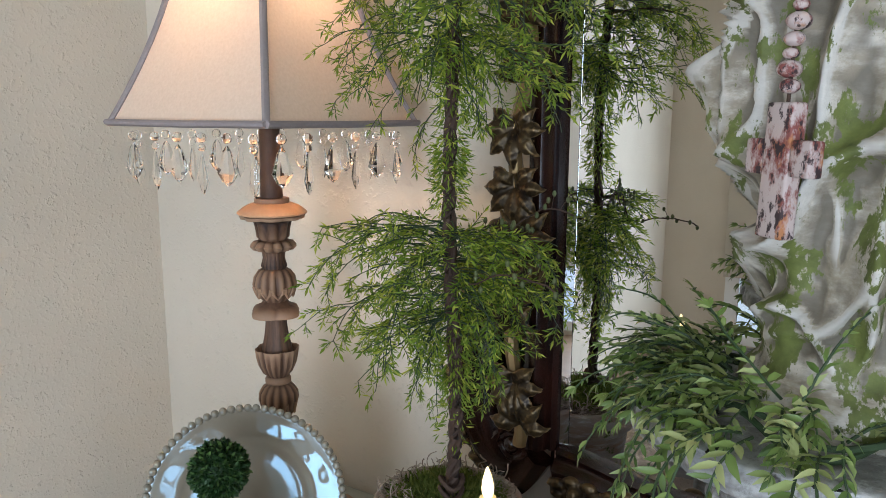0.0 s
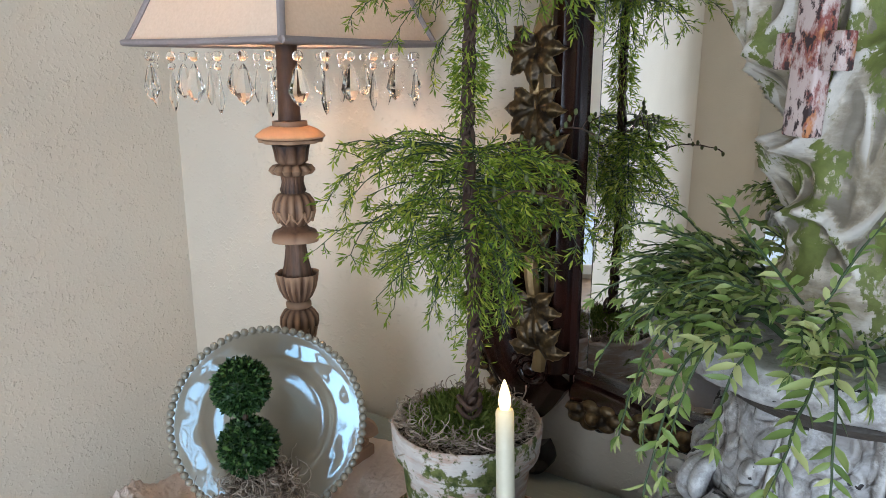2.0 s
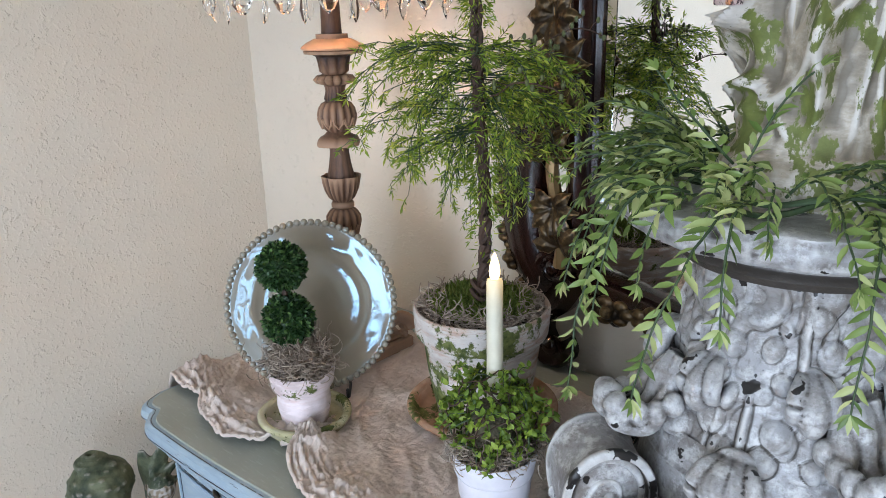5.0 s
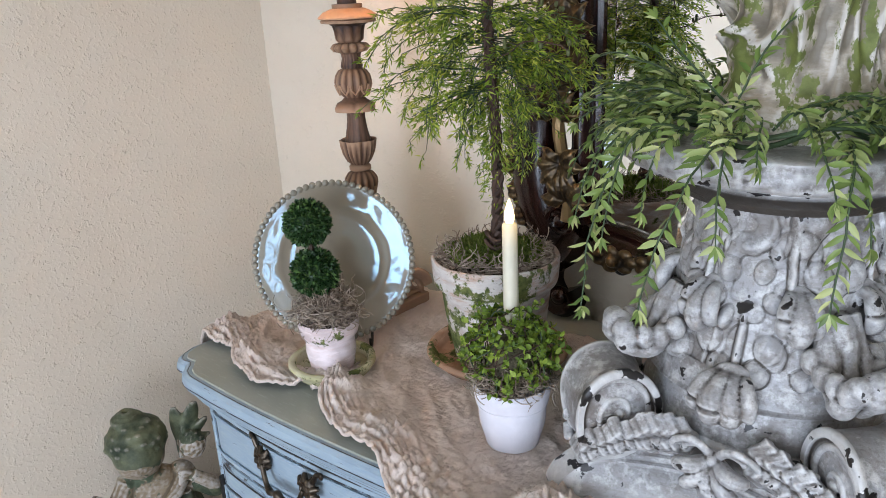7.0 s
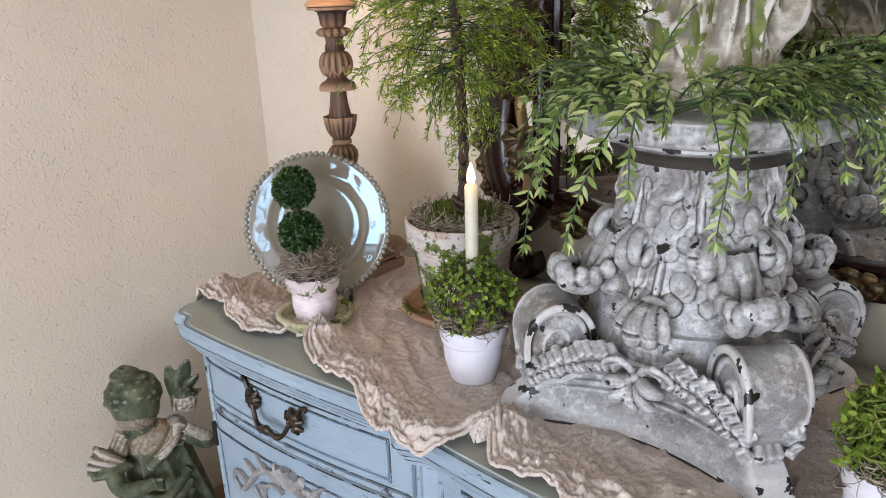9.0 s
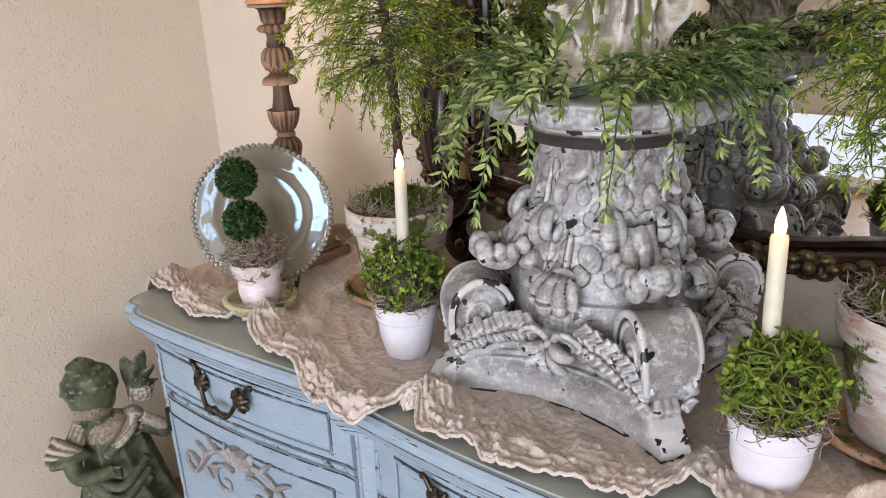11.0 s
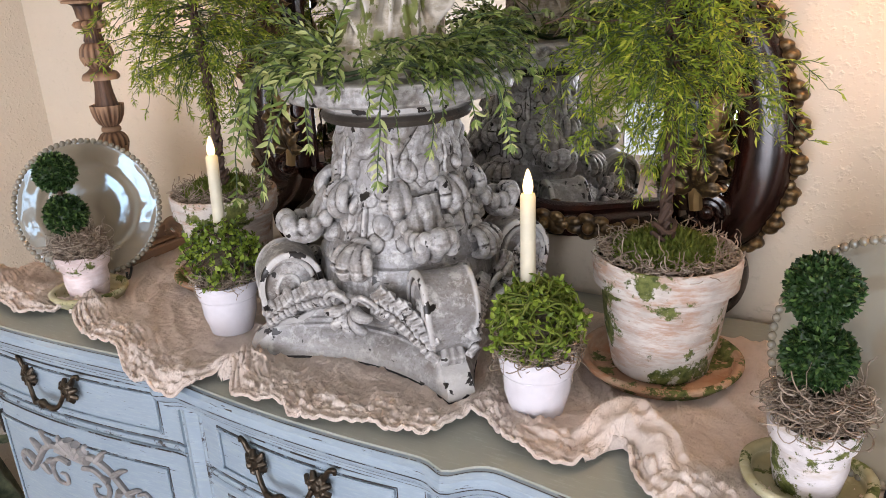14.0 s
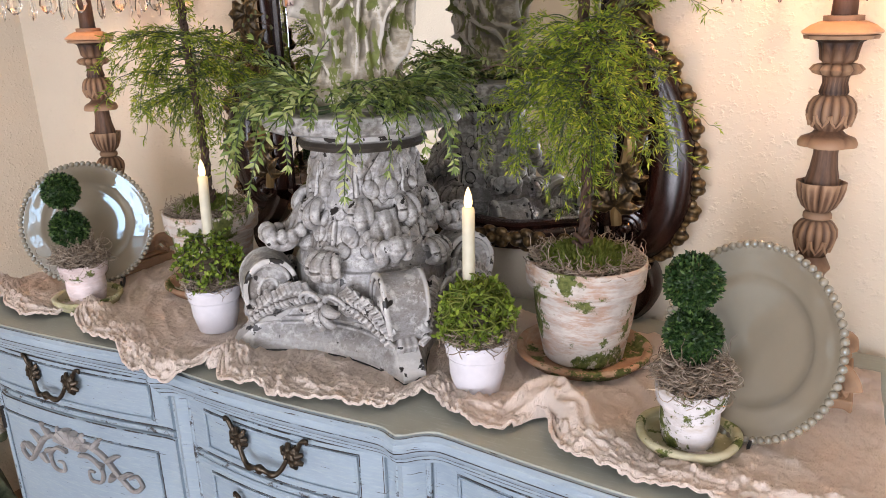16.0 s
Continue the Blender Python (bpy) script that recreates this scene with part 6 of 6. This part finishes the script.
            rope.ball((q.x + sx * 0.004 * math.sin(i * 1.6), MY - 0.012 - 0.005 * math.cos(i * 0.8), q.z), 0.0105 + 0.004 * math.sin(i * 1.6), 10, 7, (1.15, 1.1, 0.8))
        carved("leaf_edge", rope.moved(inv), GILT, ob, "carved leaf edging", 0.0026, 2, 0.0015)
        # foot: lower scroll down to the sideboard
        foot = Soup()
        fp = spline([(x + sx * 0.045, 0, 1.06), (x + sx * 0.075, 0, 1.01), (x + sx * 0.115, 0, 0.975), (x + sx * 0.120, 0, 0.93), (x + sx * 0.09, 0, 0.89), (x + sx * 0.062, 0, 0.90), (x + sx * 0.07, 0, 0.925)], 36)
        rows = []
        for i, p in enumerate(fp):
            d = (fp[min(i + 1, 35)] - fp[max(i - 1, 0)]).normalized()
            nrm = Vector((d.z, 0, -d.x))
            w = 0.034 - 0.016 * i / 35
            rows.append([(p.x + nrm.x * w * a, MY - 0.004 + b, p.z + nrm.z * w * a) for a, b in ((-1, 0.018), (-1, -0.012), (-0.5, -0.030), (0, -0.026), (0.5, -0.030), (1, -0.012), (1, 0.018))])
        foot.grid(rows, close_u=True)
        foot.cap(rows[0])
        foot.cap(rows[-1][::-1])
        foot.ball((x + sx * 0.080, MY - 0.022, 0.915), 0.020, 14, 9)
        mp("foot_scroll", foot, MAHOGANY)
        # gilt flowers and leaves up the rail
        for z, kind in ((1.13, 1), (1.20, 0), (1.29, 1), (1.37, 2), (1.44, 1), (1.52, 0), (1.61, 0), (1.69, 1), (1.80, 0), (1.92, 2)):
            f = Soup()
            px = x + sx * (0.066 + 0.012 * math.sin(z * 21))
            if kind == 2:
                for ring, (rr, cnt) in enumerate(((0.040, 8), (0.027, 7), (0.014, 5))):
                    for k in range(cnt):
                        a = 2 * math.pi * k / cnt + ring * 0.4
                        pts = [(px + rr * math.cos(a + t) * (1 + 0.05 * math.cos(t * 4)), MY - 0.046 - 0.007 * ring - 0.004 * math.cos(t * 3), z + rr * math.sin(a + t)) for t in (-0.55, -0.28, 0, 0.28, 0.55)]
                        f.tube(pts, 0.0055, 6, squash=1.7)
                f.ball((px, MY - 0.055, z), 0.011, 10, 7)
                nm = "carved_rose"
            else:
                cnt = 5 if kind else 7
                for k in range(cnt):
                    a = math.pi * (0.5 + (k - (cnt - 1) / 2) * 0.24) + (0 if kind else math.pi)
                    L = 0.076 * (1 - 0.09 * abs(k - (cnt - 1) / 2))
                    u = Vector((math.cos(a), 0, math.sin(a)))
                    side = Vector((-u.z, 0, u.x))
                    rws = []
                    for i in range(9):
                        t = i / 8
                        c = Vector((px, MY - 0.040 - 0.016 * math.sin(t * math.pi), z - 0.01)) + u * (L * t)
                        w = 0.0155 * math.sin(min(1, t * 1.1 + 0.08) * math.pi) ** 0.7 * (1 + 0.22 * math.cos(t * 22))
                        rws.append([tuple(c - side * w), tuple(c + Vector((0, -0.006, 0))), tuple(c + side * w), tuple(c + Vector((0, 0.010, 0)))])
                    f.grid(rws, close_u=True)
                nm = "carved_leaf"
            carved(nm, f.moved(inv), GILT, ob, "antiqued gilt carving", 0.0020, 1, 0.0016)
        st = Soup().tube([(x + sx * (0.066 + 0.012 * math.sin(z * 21)), MY - 0.036, z) for z in [1.08 + 0.02 * i for i in range(46)]], 0.012, 8)
        mp("carved_stem", st, GILT)
        mp("knob", Soup().ball((x + sx * -0.05, MY - 0.012, 1.005), 0.019, 16, 10), IRON, "round black knob")
    # carved flowers along the bottom rail
    for k in range(9):
        f = Soup()
        px = MX0 + (MX1 - MX0) * (k + 0.5) / 9
        for j in range(7):
            a = j * 2 * math.pi / 7
            f.ball((px + 0.026 * math.cos(a) * 1.3, MY - 0.034, 1.022 + 0.017 * math.sin(a)), 0.013, 9, 6, (1.3, 0.7, 0.8))
        f.ball((px, MY - 0.042, 1.022), 0.013, 9, 6)
        f.tube([(px - 0.05, MY - 0.03, 1.03), (px, MY - 0.034, 1.012), (px + 0.05, MY - 0.03, 1.03)], 0.008, 7)
        carved("carved_flower", f.moved(inv), GILT, ob, "antiqued gilt carving", 0.0024, 2, 0.001)
    return ob


mirror()


# ---- cherub figure on the floor by the wall: one plain form ----
def garden_figure(at):
    s = Soup()

    def lump(c, r, sq=(1, 1, 1), rough=0.06, n=26):
        rows = []
        for i in range(n + 1):
            th = math.pi * i / n
            row = []
            for j in range(n + 8):
                a = 2 * math.pi * j / (n + 8)
                d = Vector((math.sin(th) * math.cos(a), math.sin(th) * math.sin(a), -math.cos(th)))
                k = r * (1 + rough * noise.noise(d * 4 + Vector(c) * 9) + rough * 0.6 * noise.noise(d * 10))
                row.append((c[0] + d.x * k * sq[0], c[1] + d.y * k * sq[1], c[2] + d.z * k * sq[2]))
            rows.append(row)
        s.grid(rows, close_u=True)

    lump((0.02, 0, 0.02), 0.16, (1, 0.9, 0.14), 0.05)
    rows = []
    for i in range(48):
        k = i / 47
        z = 0.02 + 0.38 * k
        r = 0.150 - 0.080 * k ** 1.2
        rows.append([(0.03 + r * (1 + 0.11 * math.sin(8 * a + 6 * k + 1.5 * math.sin(2 * a + 4 * k))) * math.cos(a), r * 0.85 * (1 + 0.11 * math.sin(8 * a + 6 * k)) * math.sin(a), z) for a in [j * 2 * math.pi / 90 for j in range(90)]])
    s.grid(rows, close_u=True)
    s.cap(rows[0][::-1])
    s.cap(rows[-1])
    # swag of the dress across the lap and over one shoulder
    for q in range(3):
        s.tube(spline([(-0.05, -0.06, 0.33 - 0.03 * q), (0.03, -0.10, 0.29 - 0.035 * q), (0.10, -0.05, 0.33 - 0.03 * q)], 14), 0.013, 9)
    s.tube(spline([(0.01, -0.075, 0.375), (0.06, -0.062, 0.415), (0.085, -0.01, 0.445), (0.07, 0.04, 0.43)], 14), lambda q: 0.020, 10, squash=0.7)
    lump((0.025, -0.01, 0.405), 0.068, (1.0, 0.75, 0.95), 0.02)
    for sx in (-1, 1):
        lump((0.022 + sx * 0.058, -0.005, 0.435), 0.032, (1, 0.9, 1), 0.02)
    s.tube([(0.01, -0.01, 0.44), (0.004, -0.02, 0.50)], 0.030, 12)
    # bowed head with coiled hair
    lump((0.0, -0.030, 0.528), 0.060, (0.95, 1.0, 1.0), 0.01)
    lump((-0.002, -0.008, 0.552), 0.066, (1.03, 1.05, 0.86), 0.04)
    rc = random.Random(4)
    for ring, (zz, rr, cnt) in enumerate(((0.546, 0.062, 24), (0.566, 0.057, 22), (0.584, 0.046, 18), (0.598, 0.030, 12))):
        for q in range(cnt):
            a = q * 2 * math.pi / cnt + ring * 0.2
            s.ball((-0.002 + rr * math.cos(a), -0.010 + rr * math.sin(a), zz + rc.uniform(-0.004, 0.004)), rc.uniform(0.0065, 0.0115), 8, 6, (1.3, 1.3, 0.7))
    for q in range(3):
        rr = 0.030 - 0.009 * q
        s.tube([(-0.014 + rr * math.cos(a), -0.004 + rr * math.sin(a), 0.606 + 0.007 * q) for a in [k * 0.45 for k in range(15)]], 0.0075, 8)
    # arm across the waist, holding a sheaf of leaves
    s.tube(spline([(-0.040, -0.01, 0.440), (-0.072, -0.05, 0.385), (-0.060, -0.095, 0.345), (-0.010, -0.110, 0.345), (0.022, -0.108, 0.352)], 18), lambda q: 0.027 - 0.011 * q, 12)
    for q in range(4):
        s.tube(spline([(0.014, -0.110, 0.362 - 0.008 * q), (0.034, -0.114, 0.358 - 0.009 * q), (0.040, -0.104, 0.352 - 0.009 * q)], 8), 0.0052, 7)
    for q in range(13):
        a = 2.45 + 0.085 * q
        u = Vector((math.cos(a), 0.12 * math.sin(q * 1.7), math.sin(a)))
        s.tube(spline([(-0.030, -0.055, 0.380), tuple(Vector((-0.035, -0.060, 0.385)) + u * 0.050), tuple(Vector((-0.035, -0.052, 0.385)) + u * (0.092 + 0.008 * math.sin(q * 2.3)))], 12),
               lambda w: 0.010 + 0.0110 * math.sin(min(1, w * 0.95) * math.pi) ** 0.8, 9, squash=0.55)
    # raised arm and a lily beside the head
    s.tube(spline([(0.085, -0.01, 0.430), (0.150, -0.02, 0.385), (0.150, -0.050, 0.420), (0.108, -0.062, 0.462)], 18), lambda q: 0.025 - 0.011 * q, 12)
    for q in range(4):
        s.tube(spline([(0.112 - 0.003 * q, -0.060, 0.462), (0.094 - 0.004 * q, -0.070, 0.478 - 0.008 * q), (0.080, -0.066, 0.474 - 0.010 * q)], 8), 0.0052, 7)
    for a0, L, w in ((1.20, 0.135, 0.024), (1.55, 0.120, 0.020), (0.85, 0.105, 0.022), (0.45, 0.080, 0.020)):
        s.tube(spline([(0.085, 0.0, 0.475), (0.088 + 0.5 * L * math.cos(a0), 0.012, 0.490 + 0.5 * L * math.sin(a0)), (0.085 + L * math.cos(a0), 0.0, 0.490 + L * math.sin(a0))], 14),
               lambda q, w=w: w * (0.25 + 0.75 * math.sin(min(1, q * 0.92 + 0.06) * math.pi) ** 0.7), 10, squash=0.5)
    lump((0.118, -0.01, 0.512), 0.030, (1, 0.9, 1.2), 0.15)
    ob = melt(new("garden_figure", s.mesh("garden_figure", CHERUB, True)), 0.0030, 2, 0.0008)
    ob.location = at
    ob.rotation_euler = (0, 0, radians(60))
    return tagged(ob, "green and bronze garden figure on the floor beside the sideboard", "statue")


garden_figure((-1.335, 0.50, 0.0))


# ---- fern topiaries ----
def feather(rng, leaves, twigs, p, d, length, droop, sub, leaf_len):
    """A fern branch: side sprigs with rows of small pointed leaflets."""
    steps = max(6, int(length / 0.014))
    pts = arc(rng, p, d, length, droop, steps)
    twigs.tube(pts, lambda q: 0.0014 * (1 - 0.6 * q), 3)
    for i in range(2, len(pts)):
        k = i / (len(pts) - 1)
        t = (pts[i] - pts[i - 1]).normalized()
        for s in (-1, 1):
            if rng.random() < 0.45:
                continue
            side = t.cross(Vector((rng.gauss(0, 0.5), rng.gauss(0, 0.5), 1))).normalized() * s
            dd = (t * rng.uniform(0.4, 1.0) + side + Vector((0, 0, rng.uniform(-0.35, 0.25)))).normalized()
            L = sub * (1.1 - 0.65 * k) * rng.uniform(0.6, 1.25)
            n2 = max(4, int(L / 0.0052))
            sp = arc(rng, pts[i], dd, L, droop * 0.5, n2, 0.10)
            twigs.tube(sp[::2] if len(sp) > 4 else sp, 0.0006, 3)
            for j in range(1, len(sp)):
                tt = (sp[j] - sp[j - 1]).normalized()
                for s2 in (-1, 1):
                    sd = tt.cross(Vector((rng.gauss(0, 0.6), rng.gauss(0, 0.6), 1))).normalized() * s2
                    v = (tt * 0.8 + sd * 0.8 + Vector((0, 0, rng.uniform(-0.2, 0.3)))).normalized()
                    leaf(leaves, sp[j], v, leaf_len * rng.uniform(0.7, 1.3), leaf_len * 0.19, rng)
            leaf(leaves, sp[-1], tt, leaf_len * 1.2, leaf_len * 0.30, rng)


def fern_topiary(at, seed, tiers, lean, label):
    rng = random.Random(seed)
    ob = thing("fern_topiary", at, label, "topiary", "pair of fern topiaries")
    H = 1.00
    spine = lambda z: Vector((lean * z + 0.006 * math.sin(z * 9), 0.004 * math.sin(z * 13), z))
    for s in range(3):
        pts = []
        for i in range(70):
            z = H * i / 69
            a = z * 62 + s * 2.09
            c = spine(z)
            pts.append((c.x + 0.0050 * math.cos(a), c.y + 0.0050 * math.sin(a), z))
        part("twisted_stem", Soup().tube(pts, lambda q: 0.0062 - 0.002 * q, 7), VINE, ob, "twisted brown vine stem")
    knot = Soup()
    for z in (0.035, 0.05):
        knot.tube([(spine(z).x + 0.016 * math.cos(a), 0.016 * math.sin(a), z + 0.006 * math.sin(a * 2)) for a in [k * 0.5 for k in range(14)]], 0.0035, 6)
    part("vine_knot", knot, VINE, ob)
    for z0, z1, reach, count, hang in tiers:
        leaves, twigs = Soup(), Soup()
        for _ in range(count):
            q = rng.random()
            z = z0 + (z1 - z0) * (0.35 + 0.65 * q)
            a = rng.uniform(0, 2 * math.pi)
            d = Vector((math.cos(a), math.sin(a), rng.uniform(-0.15, 0.45)))
            near = 0.62 if (lean > 0 and z < 0.5 and math.cos(a + 0.79) > 0.55) else 1.0
            feather(rng, leaves, twigs, spine(z), d, near * reach * rng.uniform(0.45, 1.05), 1.15, 0.044, 0.0125)
        for _ in range(hang):
            z = z0 + (z1 - z0) * rng.uniform(0.15, 0.7)
            a = rng.uniform(0, 2 * math.pi)
            if lean > 0 and math.cos(a + 0.79) > 0.4:
                continue
            d = Vector((math.cos(a), math.sin(a), -0.2))
            feather(rng, leaves, twigs, spine(z), d, reach * rng.uniform(0.3, 0.6), 3.2, 0.032, 0.0115)
        tagged(part("fern_tier", leaves, FERN, ob, "feathery yellow-green fern foliage", weld=False), kind="stuff")
        tagged(part("fern_branchwork", twigs, STEM, ob, weld=False), kind="stuff")
        for _ in range(4):
            tw, pods = Soup(), Soup()
            a = rng.uniform(0, 6.28)
            pts = arc(rng, spine(z0 + (z1 - z0) * rng.uniform(0.5, 1.0)), Vector((math.cos(a), math.sin(a), 0.35)), reach * rng.uniform(0.6, 1.0), 1.0, 14, 0.16)
            tw.tube(pts, 0.0011, 4)
            for i in range(5, 15):
                dd = Vector((rng.gauss(0, 1), rng.gauss(0, 1), rng.gauss(0.2, 0.7))).normalized()
                e = pts[i] + dd * rng.uniform(0.012, 0.022)
                tw.tube([pts[i], (pts[i] + e) / 2 + Vector((0, 0, 0.002)), e], 0.0006, 3)
                pods.ball(tuple(e), 0.0034, 7, 5, (0.9, 0.9, 1.35))
            tg = part("seed_twig", tw, VINE, ob, weld=False)
            tagged(part("seed_head", pods, BERRY, tg, weld=False), kind="stuff")
    # moss wrapped round the stem between the tiers
    m = Soup()
    for _ in range(2400):
        z = rng.choice((rng.gauss(0.22, 0.05), rng.gauss(0.49, 0.03), rng.gauss(0.62, 0.035)))
        a = rng.uniform(0, 6.28)
        c = spine(z)
        rr = 0.010 + abs(rng.gauss(0, 0.008))
        p = Vector((c.x + rr * math.cos(a), c.y + rr * math.sin(a), z))
        leaf(m, p, Vector((math.cos(a) + rng.gauss(0, 0.4), math.sin(a) + rng.gauss(0, 0.4), rng.uniform(-1.6, 0.5))).normalized(), rng.uniform(0.007, 0.018), 0.0026, rng)
    tagged(part("stem_moss", m, FERN, ob, weld=False), kind="stuff")
    return ob


TIERS = ((0.20, 0.42, 0.220, 68, 30), (0.53, 0.80, 0.235, 60, 20))
fern_topiary((-0.514, 0.818, CLOTH + 0.190), 41, TIERS, 0.004, "twisted-stem artificial fern topiary growing from a whitewashed pot")
fern_topiary((0.382, 0.832, CLOTH + 0.190), 47, ((0.17, 0.42, 0.235, 70, 24), (0.50, 0.80, 0.24, 56, 18)), -0.01, "twisted-stem artificial fern topiary beside the mirror")


# ---- leafy garland round the figure's feet ----
def ruscus_sprig(rng, p, d, length, droop):
    leaves, stem = Soup(), Soup()
    steps = max(7, int(length / 0.0115))
    pts = arc(rng, p, d, length, droop, steps, 0.09)
    stem.tube(pts, lambda q: 0.0016 * (1 - 0.5 * q), 5)
    roll = rng.uniform(0, 3.14)
    for i in range(1, len(pts)):
        k = i / (len(pts) - 1)
        t = (pts[i] - pts[i - 1]).normalized()
        flat = t.cross(Vector((math.cos(roll) * 0.6, math.sin(roll) * 0.6, 1))).normalized()
        for s in (-1, 1):
            if rng.random() < 0.06:
                continue
            v = (t * rng.uniform(0.7, 1.2) + flat * s + Vector((rng.gauss(0, 0.2), rng.gauss(0, 0.2), rng.uniform(-0.2, 0.3)))).normalized()
            sd = v.cross(flat.cross(t) + Vector((rng.gauss(0, 0.4), rng.gauss(0, 0.4), rng.gauss(0, 0.4)))).normalized()
            sd = v.cross(sd).normalized().cross(v) if sd.length < 0.5 else sd
            L = rng.uniform(0.016, 0.028) * (1.08 - 0.40 * k)
            blade(leaves, pts[i], v, sd, L, L * rng.uniform(0.24, 0.34), rng.uniform(0.0, 0.3))
    for s in (-0.5, 0, 0.5):
        blade(leaves, pts[-1], (t + flat * s).normalized(), flat, 0.017, 0.005, 0.1)
    return leaves, stem


def garland(centre):
    rng = random.Random(77)
    ob = thing("garland", centre, "trailing artificial ruscus garland of green lance-shaped leaves round the figure's feet", "garland")
    for turn, rr, zz in ((0.6, 0.118, 0.010), (3.4, 0.135, 0.018)):
        ring = []
        for i in range(80):
            a = i / 79 * 2 * math.pi * 0.93 + turn
            r = rr + 0.016 * math.sin(a * 3 + turn) + 0.006 * math.sin(a * 7)
            ring.append((r * math.cos(a), r * 0.94 * math.sin(a), zz + 0.008 * math.sin(a * 5)))
        part("main_vine", Soup().tube(ring, 0.0030, 7), STEM, ob, "dark green wired vine")

    def sprig(p, d, length, droop):
        lv, st = ruscus_sprig(rng, Vector(p), Vector(d), length, droop)
        s = part("sprig", st, STEM, ob, weld=False)
        tagged(part("leaves", lv, RUSCUS, s, weld=False), kind="stuff")

    def spray(a, spread, count, r, reach, up, droop):
        """A branch head: several sprigs that leave the vine round one bearing."""
        for _ in range(count):
            b = a + rng.gauss(0, spread)
            q = r * rng.uniform(0.75, 1.1)
            out = Vector((math.cos(b), math.sin(b), rng.uniform(*up)))
            tang = Vector((-math.sin(b), math.cos(b), 0)) * rng.uniform(-0.6, 0.6)
            sprig((q * math.cos(b), q * math.sin(b), 0.015 + rng.uniform(0, 0.03)), out + tang, reach * rng.uniform(0.6, 1.1), rng.uniform(*droop))

    # full bushes on both sides of the figure, thinner behind it
    spray(3.45, 0.38, 34, 0.125, 0.112, (0.1, 1.0), (0.6, 1.8))
    spray(2.80, 0.35, 18, 0.13, 0.110, (0.1, 0.9), (0.7, 1.8))
    spray(4.00, 0.20, 12, 0.13, 0.100, (0.0, 0.6), (1.0, 2.2))
    spray(-0.45, 0.42, 40, 0.125, 0.130, (0.1, 1.0), (0.6, 1.9))
    spray(0.35, 0.40, 22, 0.13, 0.140, (0.1, 1.0), (0.7, 1.8))
    spray(1.57, 0.60, 20, 0.11, 0.110, (0.1, 0.9), (0.7, 1.8))
    # low leaves along the vine in front
    spray(-1.57, 0.45, 9, 0.125, 0.060, (0.0, 0.5), (1.0, 2.0))
    # tails that hang over the slab
    for b, length, droop in ((3.35, 0.10, 1.6), (3.70, 0.11, 2.0), (3.98, 0.15, 2.8), (4.22, 0.23, 4.0), (4.34, 0.17, 4.2), (4.66, 0.21, 4.2), (5.34, 0.18, 3.8), (5.50, 0.14, 4.0), (5.80, 0.17, 3.0), (6.05, 0.16, 3.0)):
        for j in range(2):
            bb = b + rng.gauss(0, 0.05)
            sprig((0.155 * math.cos(bb), 0.155 * math.sin(bb), 0.018), (math.cos(bb), math.sin(bb), 0.30), length * (1 - 0.35 * j) * 1.05, droop)
    # thin shoots that rise in front of the figure
    for dx, dz in ((-0.03, 0.9), (0.02, 1.0), (0.06, 0.7)):
        sprig((dx, -0.12, 0.02), (0.7 + dx * 4, -0.30, dz), 0.13, 0.9)
    return ob


garland((-0.05, 0.775, SLAB))
